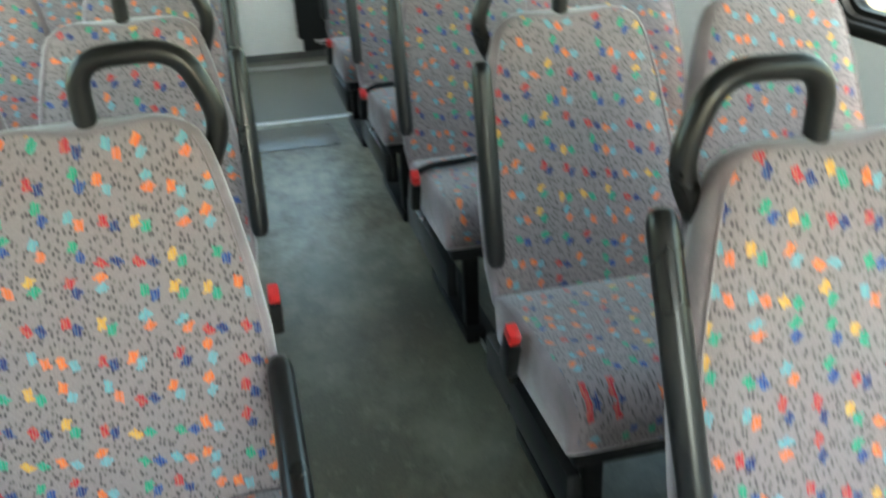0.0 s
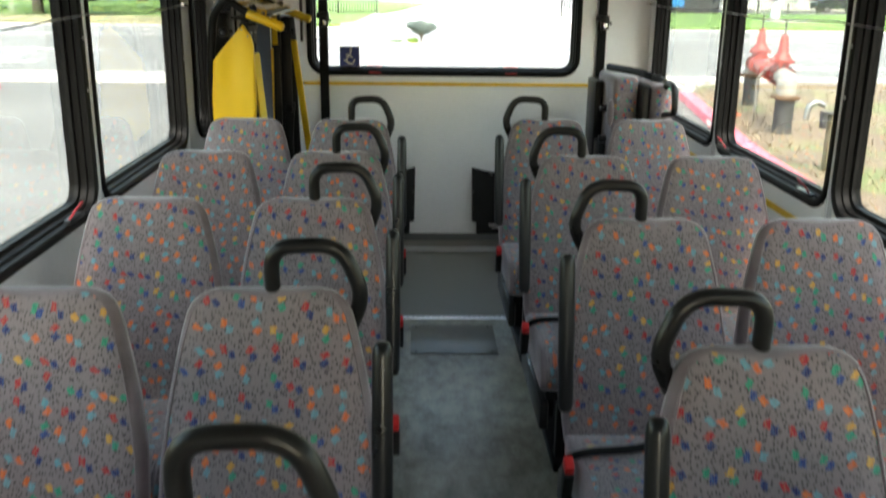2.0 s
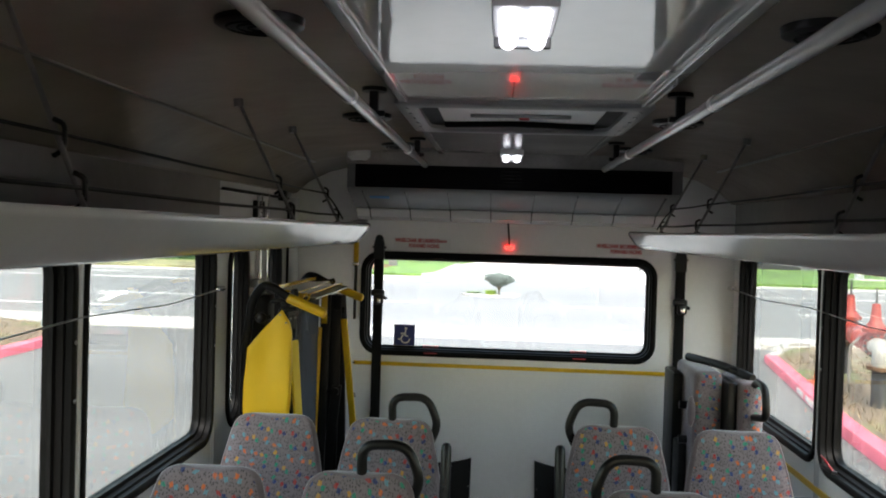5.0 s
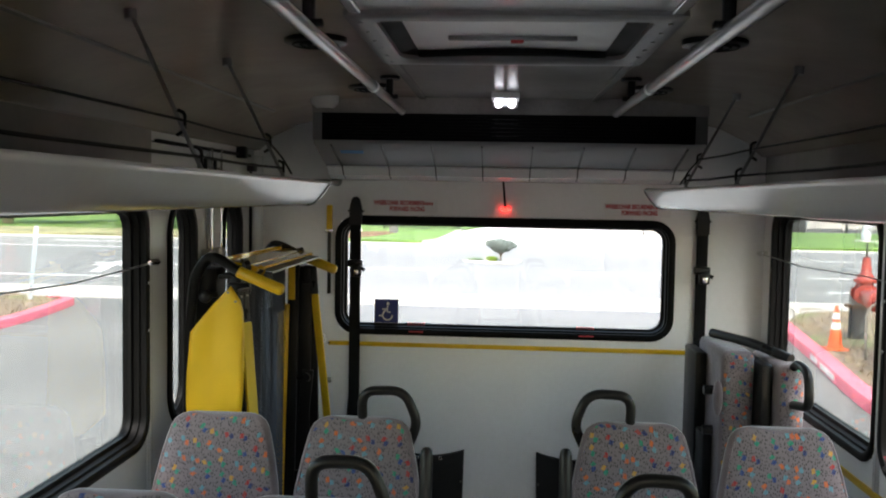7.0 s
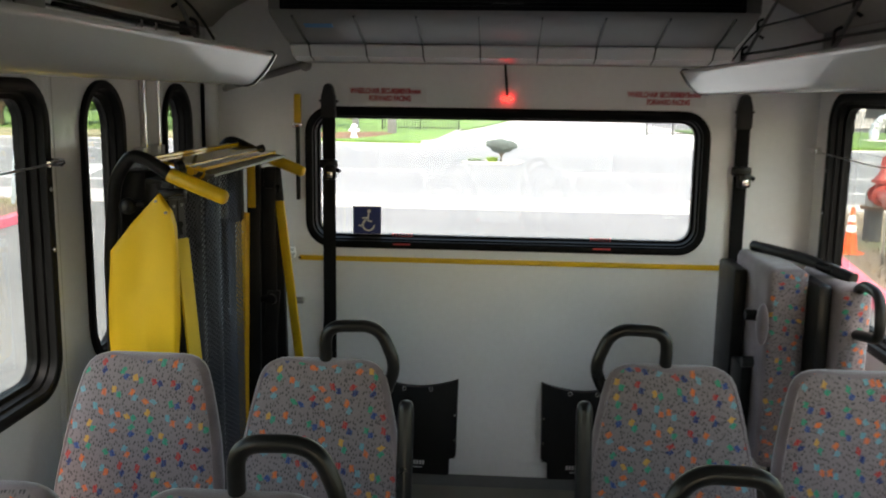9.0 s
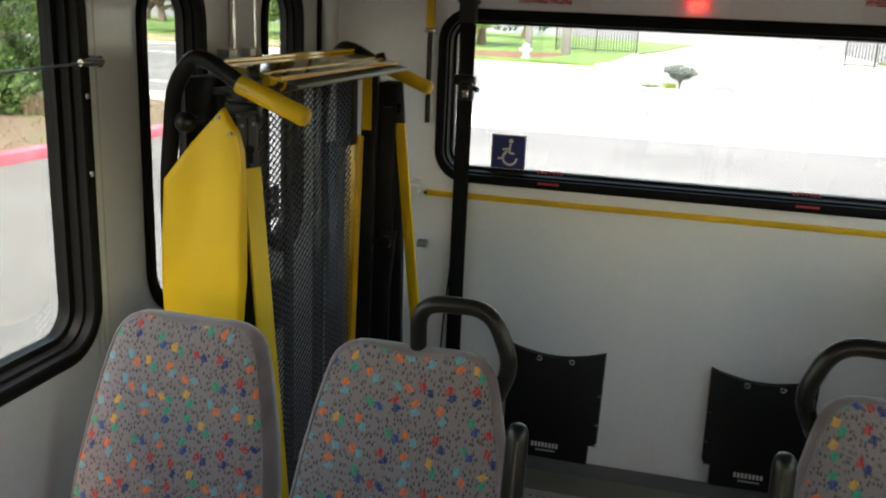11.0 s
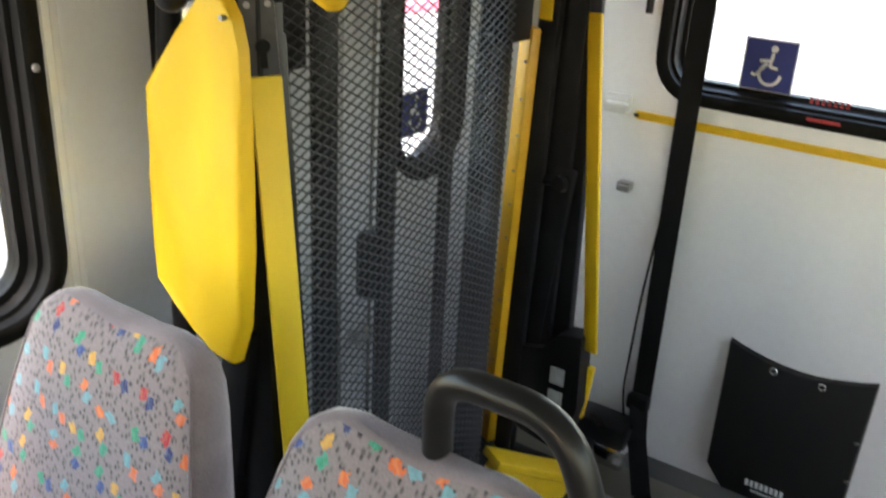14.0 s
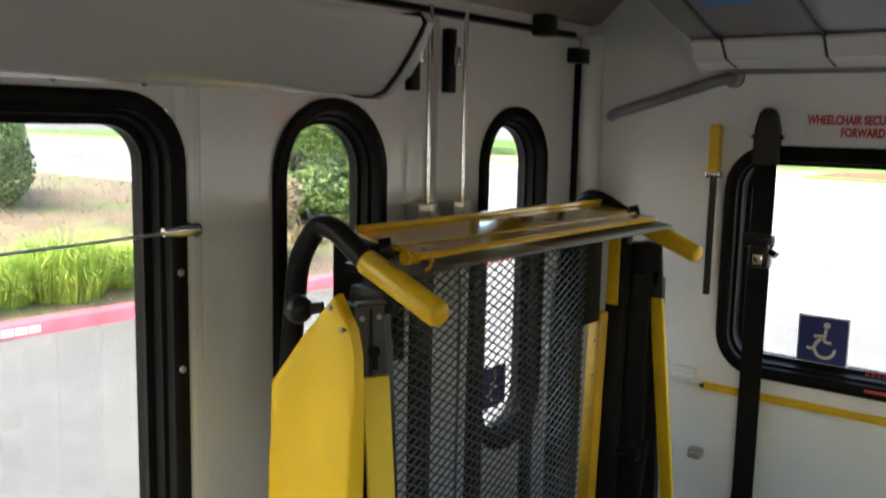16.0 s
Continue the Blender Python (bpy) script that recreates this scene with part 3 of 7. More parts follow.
def piping_mesh(s):
    """The sewn welt along one edge of a seat back's patterned face."""
    bm = B()
    tube(bm, [(s * (w - 0.0125), (z - 0.97) * 0.27 - 0.055 + off + 0.008, z) for z, w, off in
              ((0.44, 0.221, 0), (0.56, 0.224, -0.012), (0.66, 0.22, -0.006), (0.76, 0.207, 0), (0.84, 0.192, 0), (0.9, 0.178, 0.002), (0.935, 0.168, 0.004), (0.955, 0.157, 0.008))], 0.0022, 6)
    return finish("piping", bm, PLAIN_CLOTH, 60)


BACK_ME, CUSH_ME, PIPE_MES = backrest_mesh(), cushion_mesh(), (piping_mesh(-1), piping_mesh(1))


def double_seat(a, arm_down=False, lap_belt=False, arm_back=0.0):
    """Two joined seats that face the front; a: +1 where the aisle is on +x, -1 where it is on -x."""
    seat = thing("double_seat", (0, 0, 0), "double bus seat in grey moquette with bright flecks", "bus seat", "double seats in rows")
    for dx in (0.236, -0.236):
        back = shared("backrest", BACK_ME, seat, Matrix.Translation((a * dx, 0, 0)))
        for me in PIPE_MES:
            shared("piping", me, back)
        shared("cushion", CUSH_ME, seat, Matrix.Translation((a * dx, 0, 0)))
    c = a * 0.236
    hx = c + 0.005 if a > 0 else c - 0.012
    bm = B()
    tube(bm, smooth_path([(hx, -0.005, 0.93), (hx - a * 0.004, -0.005, 1.066), (hx + a * 0.14, -0.012, 1.073), (hx + a * 0.184, -0.012, 0.965), (c + a * 0.163, -0.005, 0.895)], 0.05, 6), 0.0165, 16)
    part("grab_handle", bm, BLACK_PLASTIC, seat, "curved black plastic grab handle", 60)
    bm = B()
    ax = c + a * 0.234
    if arm_down:
        p, q = Vector((ax - 0.012, -0.155, 0.63)), Vector((ax - 0.012, -0.54, 0.49))
    else:
        p, q = (Vector((ax, -0.225 + arm_back * (1 + s * 0.44) + s * 0.042, 0.735 + s * 0.19)) for s in (1, -1))
    d = (q - p).normalized()
    tube(bm, [p - d * 0.008, p - d * 0.005, p + d * 0.004, p + d * 0.02, p.lerp(q, 0.5), q - d * 0.02, q - d * 0.004, q + d * 0.005], [0.007, 0.013, 0.018, 0.02, 0.021, 0.02, 0.018, 0.013], 14)
    part("armrest", bm, BLACK_PLASTIC, seat, "black armrest, lowered" if arm_down else "black armrest folded upright", 50)
    bm = B()
    box(bm, -0.43, 0.43, -0.6, -0.12, 0.285, 0.318, 0.008)
    part("seat_frame", bm, BLACK_PAINT, seat)
    bm = B()
    for y in (-0.5, -0.2):
        box(bm, c + a * 0.12 - 0.02, c + a * 0.12 + 0.02, y - 0.02, y + 0.02, 0.03, 0.29, 0.004)
    box(bm, c + a * 0.12 - 0.03, c + a * 0.12 + 0.03, -0.56, -0.12, 0.0, 0.035, 0.006)
    part("leg", bm, BLACK_PAINT, seat, "black steel pedestal leg")
    bm = B()
    box(bm, c + a * 0.2 - 0.015, c + a * 0.2 + 0.015, -0.62, -0.1, 0.19, 0.29, 0.01)
    part("side_valance", bm, BLACK_PLASTIC, seat)
    if lap_belt:
        bm = B()
        tube(bm, smooth_path([(c + a * 0.235, -0.33, 0.44), (c + a * 0.2, -0.36, 0.474), (c + a * 0.05, -0.34, 0.472), (c - a * 0.05, -0.26, 0.466)], 0.05), 0.01, 8)
        part("belt", bm, WEBBING, seat, "black lap belt lying on the cushion")
    bm = B()
    box(bm, -0.014, 0.014, -0.026, 0.026, -0.05, 0.042, 0.008, 2, pose(c + a * 0.242, -0.38, 0.41, 20, 0, 0))
    buckle = part("buckle_housing", bm, BLACK_PLASTIC, seat, "black seat belt buckle")
    bm = B()
    box(bm, -0.012, 0.012, -0.02, 0.02, 0, 0.028, 0.005, 2, pose(c + a * 0.242, -0.392, 0.446, 20, 0, 0))
    part("buckle_button", bm, RED_PLASTIC, buckle, "red release button")
    return seat


LX, RX = -0.706, 0.678
left_rows = [1.716, 2.511, 3.306, 4.05, 4.86]
right_rows = [1.32, 2.203, 3.085, 3.99, 4.9]
double_seat(1, True).location = (LX + 0.01, left_rows[0], 0)
first = double_seat(1)
first.location = (LX, left_rows[1], 0)
for y in left_rows[2:]:
    copy_thing(first, pose(LX, y, 0))
double_seat(-1, arm_back=0.09).location = (RX, right_rows[0], 0)
first = double_seat(-1)
first.location = (RX, right_rows[1], 0)
copy_thing(first, pose(RX - 0.01, right_rows[4], 0))
first = double_seat(-1, False, True)
first.location = (RX, right_rows[2], 0)
copy_thing(first, pose(RX, right_rows[3], 0))


# ---- luggage racks with their rods and elastic cords ----
def rack(s, y1, rods):
    rk = thing("luggage_rack", (0, 0, 0), "pale grey overhead luggage rack with a smooth rounded lip", "luggage rack", "luggage racks along the walls")
    prof = [(1.235, 1.735), (0.7, 1.692), (0.655, 1.682), (0.634, 1.681), (0.618, 1.687), (0.6, 1.704), (0.584, 1.724), (0.57, 1.744), (0.565, 1.752), (0.568, 1.758), (0.576, 1.756), (0.628, 1.709), (0.66, 1.712), (1.235, 1.752)]
    bm = B()
    prism(bm, prof, lambda u, v, w: (s * u, w, v), YF + 0.01, y1)
    part("shelf", bm, RACK_MAT, rk, smooth=60)
    # rack top is unseen; dark strip added for the darkness behind the lip
    bm = B()
    prism(bm, [(0.655, 1.7125), (0.76, 1.7198), (0.76, 1.7238), (0.655, 1.7165)], lambda u, v, w: (s * u, w, v), YF + 0.02, y1 - 0.01)
    part("shelf_lining", bm, BLACK_FABRIC, rk, "added dark strip on the unseen rack top")
    bm = B()
    cap = [(0.7, 1.69), (0.655, 1.679), (0.633, 1.678), (0.615, 1.684), (0.597, 1.702), (0.581, 1.722), (0.567, 1.742), (0.562, 1.753), (0.57, 1.763), (0.7, 1.763)]
    prism(bm, cap, lambda u, v, w: (s * u, w, v), y1, y1 + 0.004)
    part("end_seam", bm, BLACK_PAINT, rk, "dark joint at the end of the lip")
    bm = B()
    prism(bm, cap, lambda u, v, w: (s * u, w, v), y1 + 0.004, y1 + 0.02)
    bmesh.ops.bevel(bm, geom=[e for e in bm.edges if abs(e.verts[0].co.y - y1 - 0.02) < 1e-4 and abs(e.verts[1].co.y - y1 - 0.02) < 1e-4], offset=0.006, segments=2, affect="EDGES")
    part("end_cap", bm, RACK_MAT, rk, "moulded cap at the end of the lip")
    lift_y = 0.13
    for y in rods:
        bm = B()
        tube(bm, [(s * 0.615, y - 0.01, 1.755), (s * 0.82, y + lift_y, 2.095)], 0.0045, 8)
        tube(bm, [(s * 0.818, y + lift_y - 0.003, 2.08), (s * 0.822, y + lift_y, 2.112)], 0.014, 10)
        part("rod", bm, GREY_METAL, rk, "thin grey steel support rod")
        bm = B()
        for k in (0.09, 0.31):
            p = Vector((s * (0.615 + 0.205 * k), y - 0.01 + 0.14 * k, 1.755 + 0.34 * k))
            tube(bm, smooth_path([p + Vector((0, -0.012, 0.02)), p + Vector((s * -0.014, -0.006, 0.014)), p + Vector((s * -0.012, 0, -0.02)), p + Vector((s * 0.006, 0.004, -0.03))], 0.01, 4), 0.0038, 8)
        part("hook", bm, BLACK_PLASTIC, rk, "small black plastic cord hook")
    for k, r in ((0.09, 0.0034), (0.31, 0.003)):
        pts = [(s * (0.615 + 0.205 * k) - s * 0.008, rods[0] - 1.25, 1.755 + 0.34 * k)]
        for a, b in zip(rods, rods[1:]):
            pts += [(s * (0.607 + 0.205 * k), a + 0.14 * k, 1.755 + 0.34 * k), (s * (0.607 + 0.205 * k), (a + b) / 2, 1.752 + 0.34 * k)]
        pts.append((s * (0.607 + 0.205 * k), rods[-1] + 0.14 * k, 1.755 + 0.34 * k))
        bm = B()
        tube(bm, pts, r, 6)
        part("elastic_cord", bm, BLACK_FABRIC, rk, "black elastic luggage cord")
    bm = B()
    y = rods[-1]
    tube(bm, smooth_path([(s * 0.678, y + 0.05, 1.862), (s * 0.65, y + 0.1, 1.82), (s * 0.626, y + 0.12, 1.772)], 0.03), 0.003, 6)
    part("cord_end", bm, BLACK_FABRIC, rk)
    return rk


rack(-1, 4.75, [1.21, 2.45, 3.69, 4.37])
rack(1, 5.65, [0.66, 1.9, 3.14, 4.44, 5.12])

# ---- ceiling things ----
for s in (-1, 1):
    rail = thing("ceiling_rail", (0, 0, 0), "white painted steel overhead grab rail on brackets", "grab rail", "ceiling grab rails")
    bm = B()
    tube(bm, [(s * 0.415, YF + 0.3, 2.045), (s * 0.415, 5.43, 2.045)], 0.0165, 14)
    bar = part("rail", bm, RACK_MAT, rail, smooth=60)
    for y in (1.1, 2.4, 3.73, 5.05):
        bm = B()
        box(bm, s * 0.415 - 0.03, s * 0.415 + 0.03, y - 0.012, y + 0.012, 2.05, 2.066, 0.003)
        box(bm, s * 0.415 - 0.012, s * 0.415 + 0.012, y - 0.012, y + 0.012, 2.06, ZC, 0.003)
        tube(bm, [(s * 0.415, y, 2.118), (s * 0.415, y, ZC - 0.001)], 0.035, 16)
        part("bracket", bm, BLACK_PAINT, rail, "dull dark steel rail bracket")
        bm = B()
        tube(bm, [(s * 0.415, y - 0.42, 2.045), (s * 0.415, y - 0.405, 2.045), (s * 0.415, y - 0.39, 2.045)], 0.0185, 14)
        part("rail_joint", bm, ALUMINIUM, bar)


def speaker(x, y):
    sp = thing("ceiling_speaker", (x, y, ZC - 0.004), "round black ceiling speaker with a perforated grille", "speaker", "round speakers in the ceiling")
    bm = B()
    tube(bm, [(0, 0, 0.004), (0, 0, -0.012), (0, 0, -0.016)], [0.085, 0.083, 0.074], 28)
    part("bezel", bm, BLACK_PLASTIC, sp)
    bm = B()
    for r in (0.02, 0.04, 0.06):
        pts = [(r * math.cos(a), r * math.sin(a), -0.017) for a in (2 * math.pi * k / 20 for k in range(21))]
        tube(bm, pts, 0.003, 5)
    part("grille", bm, BLACK_FABRIC, sp)


for y in (1.6, 2.93, 4.3, 5.3):
    for s in (-1, 1):
        speaker(s * 0.52, y)


def ceiling_lamp(x, y0, y1):
    lamp = thing("ceiling_lamp", (x, y0, ZC - 0.002), "small twin-tube ceiling lamp shining white", "ceiling lamp", "ceiling lamps")
    d = y1 - y0
    bm = B()
    box(bm, -0.055, 0.055, 0, d, -0.03, -0.002, 0.008)
    part("housing", bm, WALL_WHITE, lamp)
    for x in (-0.026, 0.026):
        bm = B()
        tube(bm, [(x, 0.006, -0.034), (x, 0.014, -0.038), (x, d - 0.014, -0.038), (x, d - 0.006, -0.034)], [0.01, 0.0165, 0.0165, 0.01], 14)
        part("tube", bm, LED_GLOW, lamp, "glowing white lamp tube")
    bm = B()
    box(bm, -0.052, 0.052, d - 0.012, d + 0.004, -0.05, -0.028, 0.004)
    part("clip", bm, GREY_METAL, lamp)


ceiling_lamp(-0.012, 5.44, 5.58)
ceiling_lamp(-0.03, 2.7, 2.93)

# roof escape hatch
hatch = thing("roof_hatch", (0, 4.3, ZC), "white moulded roof escape hatch in a dull frame", "roof hatch")


def hloop(hw, hd, z, r):
    return [(a, b, z) for a, b in round_rect(2 * hw, 2 * hd, r, 5)]


bm = B()
ring(bm, [hloop(0.385, 0.37, -0.001, 0.02), hloop(0.385, 0.37, -0.014, 0.02), hloop(0.372, 0.357, -0.018, 0.02), hloop(0.33, 0.315, -0.018, 0.05), hloop(0.322, 0.307, -0.01, 0.06), hloop(0.322, 0.307, 0.03, 0.06),
          hloop(0.345, 0.34, 0.03, 0.02)], lambda u, v, w: (u, v, w))
part("hatch_frame", bm, HATCH_GREY, hatch, "dull aluminium hatch frame")
bm = B()
ring(bm, [hloop(0.322, 0.307, 0.002, 0.06), hloop(0.295, 0.28, 0.01, 0.07), hloop(0.265, 0.25, 0.012, 0.05)], lambda u, v, w: (u, v, w), close=False)
bmesh.ops.solidify(bm, geom=bm.faces[:], thickness=0.006)
part("hatch_gasket", bm, BLACK_RUBBER, hatch, "black rubber gasket")
bm = B()
box(bm, -0.275, 0.275, -0.262, 0.262, 0.01, 0.05, 0.006)
part("hatch_lid", bm, WALL_WHITE, hatch, "white hatch lid")
bm = B()
tube(bm, [(0.27 * k / 8, 0.262 - 0.05 * math.cos(math.pi * k / 16) ** 2, 0.004) for k in range(-8, 9)], 0.014, 8)
part("lid_rim", bm, BLACK_RUBBER, hatch, "dark bowed rim of the lid")
bm = B()
box(bm, -0.17, 0.17, 0.02, 0.034, -0.002, 0.012, 0.004)
part("release_bar", bm, GREY_METAL, hatch, "grey release bar")
bm = B()
box(bm, -0.005, 0.03, 0.018, 0.036, -0.008, 0.0, 0.003)
part("release_knob", bm, RED_PLASTIC, hatch, "red release knob")
for k in range(6):
    for s in (-1, 1):
        bm = B()
        tube(bm, [(s * 0.352, -0.3 + k * 0.12, -0.017), (s * 0.352, -0.3 + k * 0.12, -0.021)], 0.006, 8)
        part("screw", bm, GREY_METAL, hatch)

# air-conditioning cover across the rear; its shaded slope is put into a dark tone
duct = thing("evaporator_cover", (0, 0, 0), "pale grey moulded air-conditioning cover with a black outlet", "air duct")
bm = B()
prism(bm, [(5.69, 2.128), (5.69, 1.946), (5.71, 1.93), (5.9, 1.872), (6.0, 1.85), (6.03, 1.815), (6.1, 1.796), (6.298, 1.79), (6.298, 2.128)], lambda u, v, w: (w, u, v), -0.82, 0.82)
part("cover", bm, DUCT_SHADED, duct, smooth=30)
# light on the lower step is put into its paler material
bm = B()
prism(bm, [(5.992, 1.849), (6.0, 1.847), (6.03, 1.812), (6.1, 1.793), (6.1, 1.79), (6.024, 1.806), (5.99, 1.842)], lambda u, v, w: (w, u, v), -0.815, 0.815)
part("lower_step", bm, WALL_GREY, duct, "lower step of the cover, paler for the light on it", smooth=30)
bm = B()
wall_pieces(bm, -0.777, 0.767, 1.946, 2.058, [(-0.765, 0.755, 1.954, 2.05)], lambda u, v, w: (u, 5.69 - w, v), 0, 0.016)
box(bm, -0.77, 0.76, 5.682, 5.688, 1.95, 2.054)
OUTLET_BLACK = surface("matt_black_outlet", (0.004, 0.004, 0.0045), 0.6, spread=0.2, bump=0.04, spec=0.06)
part("grille_frame", bm, OUTLET_BLACK, duct, "black slotted air outlet")
# sheet added over the face above the outlet; its grey holds the shade there
bm = B()
box(bm, -0.822, 0.822, 5.683, 5.689, 2.06, 2.127)
part("upper_panel", bm, surface("shade_grey_duct_sheet", (0.26, 0.25, 0.24), 0.6, spread=0.2, bump=0.05, spec=0.2), duct, "added sheet over the outlet, toned for shade")
for k in range(7):
    bm = B()
    box(bm, -0.764, 0.754, 5.674, 5.684, -0.0015, 0.0015, 0, 2, pose(0, 0, 1.962 + k * 0.0133))
    part("slat", bm, OUTLET_BLACK, duct)
bm = B()
for k in range(5):
    box(bm, -0.065, 0.045, 5.668, 5.673, 1.968 + k * 0.017, 1.9705 + k * 0.017)
part("louvre", bm, BLACK_PAINT, duct)
for k in range(8):
    x = -0.745 + k * 0.213
    bm = B()
    prism(bm, [(5.715, 1.9285), (5.9, 1.8705), (6.0, 1.8485), (6.03, 1.8135), (6.09, 1.796), (6.09, 1.79), (6.02, 1.807), (5.99, 1.842), (5.895, 1.864), (5.71, 1.922)], lambda u, v, w: (w, u, v), x - 0.003, x + 0.003)
    part("rib", bm, DARK_STEEL, duct)
bm = B()
box(bm, -0.72, -0.62, 5.8, 5.803, -0.016, 0.016, 0, 2, pose(0, 0.0, 0, 0, 0, 0))
bmesh.ops.transform(bm, matrix=Matrix.Translation((0, 5.8, 1.9)) @ pose(0, 0, 0, -17, 0, 0) @ pose(0, 0, 0, 90, 0, 0) @ Matrix.Translation((0, -5.8, 0)), verts=bm.verts[:])
part("blue_label", bm, surface("blue_label_film", (0.03, 0.15, 0.35), 0.5, bump=0.0), duct, "small blue label")
bm = B()
tube(bm, [(-0.745, 5.57, ZC), (-0.745, 5.57, ZC - 0.045), (-0.745, 5.57, ZC - 0.065)], [0.06, 0.058, 0.035], 22)
dome = part("dome_lamp", bm, RACK_MAT)
tagged(dome, "small white round dome lamp, switched off", "dome lamp")

# ---- floor details ----
strip = thing("floor_strip", (0, 4.89, 0), "ribbed bright aluminium floor joint strip", "floor strip")
bm = B()
box(bm, -1.2, 1.2, -0.02, 0.02, 0.0, 0.004, 0.0015)
part("strip", bm, ALUMINIUM, strip)
bm = B()
for k in range(96):
    box(bm, -1.19 + k * 0.025, -1.177 + k * 0.025, -0.006, 0.006, 0.004, 0.0055)
part("ribs", bm, GREY_METAL, strip)
plate = thing("floor_plate", (0.0, 4.605, 0), "grey screwed floor access plate", "access plate")
bm = B()
box(bm, -0.195, 0.195, -0.175, 0.175, 0.0, 0.003, 0.001)
part("plate", bm, surface("scuffed_grey_plate", (0.18, 0.172, 0.135), 0.34, spread=0.2, scale=8, grain=80, bump=0.08, spec=0.5), plate)
for sx in (-1, 1):
    for sy in (-1, 1):
        bm = B()
        tube(bm, [(sx * 0.17, sy * 0.15, 0.003), (sx * 0.17, sy * 0.15, 0.0045)], 0.006, 10)
        part("screw", bm, BLACK_PAINT, plate)
for s in (-1, 1):
    tr = thing("seat_track", (0, 0, 0), "dark aluminium seat mounting track along the floor", "seat track", "seat tracks")
    bm = B()
    box(bm, s * 0.36 - 0.025, s * 0.36 + 0.025, YF + 0.2, 4.85, 0.0, 0.012, 0.002)
    part("track", bm, BLACK_PAINT, tr)
    bm = B()
    box(bm, s * 0.333 - 0.003, s * 0.333 + 0.003, YF + 0.2, 4.85, 0.0, 0.014, 0.001)
    part("edge_trim", bm, ALUMINIUM, tr, "thin bright edge trim")
skirt = thing("baseboard", (0, 0, 0), "dark grey cove moulding along the rear wall", "baseboard", kind="structure")
bm = B()
prism(bm, [(6.297, 0.0), (6.297, 0.036), (6.292, 0.039), (6.28, 0.016), (6.262, 0.005), (6.258, 0.0)], lambda u, v, w: (w, u, v), -1.2, 1.2)
part("moulding", bm, surface("dark_grey_vinyl", (0.1, 0.105, 0.1), 0.5, spread=0.1, bump=0.1), skirt)
trk = thing("tie_down_track", (0, 6.06, 0), "slotted aluminium wheelchair tie-down track on the floor", "floor track")
bm = B()
for y in (-0.024, 0.024):
    box(bm, -0.75, 1.15, y - 0.019, y + 0.019, 0.0, 0.008, 0.002)
for k in range(76):
    box(bm, -0.748 + k * 0.025, -0.736 + k * 0.025, -0.0125, 0.0125, 0.003, 0.0078)
part("rail", bm, TRACK_METAL, trk, smooth=0)
bm = B()
box(bm, -0.75, 1.15, -0.03, 0.03, 0.0, 0.003)
part("bed", bm, DARK_STEEL, trk)


# ---- rear wall things ----
def pouch(x, s):
    p = thing("tie_down_pouch", (x, YR, 0.47), "black vinyl wheelchair tie-down pouch with small white lettering", "pouch", "pouches on the rear wall")
    w = 0.175
    out = [(-w, 0.0)]
    out += [(-w + 2 * w * k / 10, -0.032 * math.sin(math.pi * k / 10) - 0.002) for k in range(1, 10)] + [(w, 0.0)]
    notch = [(w - 0.004, -0.22), (w - 0.006, -0.345), (w - 0.034, -0.352), (w - 0.036, -0.43), (-w + 0.05, -0.425), (-w + 0.004, -0.36), (-w + 0.006, -0.2)]
    prof = [(s * a, b) for a, b in out + notch]
    bm = B()
    n = len(prof)
    back = [bm.verts.new((u, -0.002, v)) for u, v in prof]
    frontv = [bm.verts.new((u * 0.985, -0.022 - 0.02 * math.sin(math.pi * min(1, max(0, -v / 0.43))), v)) for u, v in prof]
    for k in range(n):
        bm.faces.new((back[k], back[(k + 1) % n], frontv[(k + 1) % n], frontv[k]))
    c = bm.verts.new((0, -0.055, -0.22))
    for k in range(n):
        bm.faces.new((frontv[k], frontv[(k + 1) % n], c))
    bag = part("bag", bm, BLACK_FABRIC, p, smooth=50)
    for u in (-0.055, 0.06):
        bm = B()
        pts = [(u + 0.008 * math.cos(a), -0.035, -0.04 + 0.008 * math.sin(a)) for a in (2 * math.pi * k / 12 for k in range(13))]
        tube(bm, pts, 0.0025, 6)
        part("eyelet", bm, CHROME, bag, "small steel eyelet")
    for v in (-0.15, -0.26, -0.34):
        bm = B()
        tube(bm, [(s * (w - 0.012), -0.03, v), (s * (w - 0.012), -0.046, v)], 0.005, 8)
        part("stud", bm, CHROME, bag)
    bm = B()
    for k in range(8):
        box(bm, -0.062 + k * 0.0125, -0.0535 + k * 0.0125, -0.0445, -0.043, -0.375, -0.357)
    for k in range(9):
        box(bm, -0.045 + k * 0.008, -0.04 + k * 0.008, -0.0425, -0.041, -0.391, -0.385)
    part("print_bars", bm, PAPER_WHITE, bag, "row of small white print")
    return p


pouch(-0.352, 1)
pouch(0.352, -1)


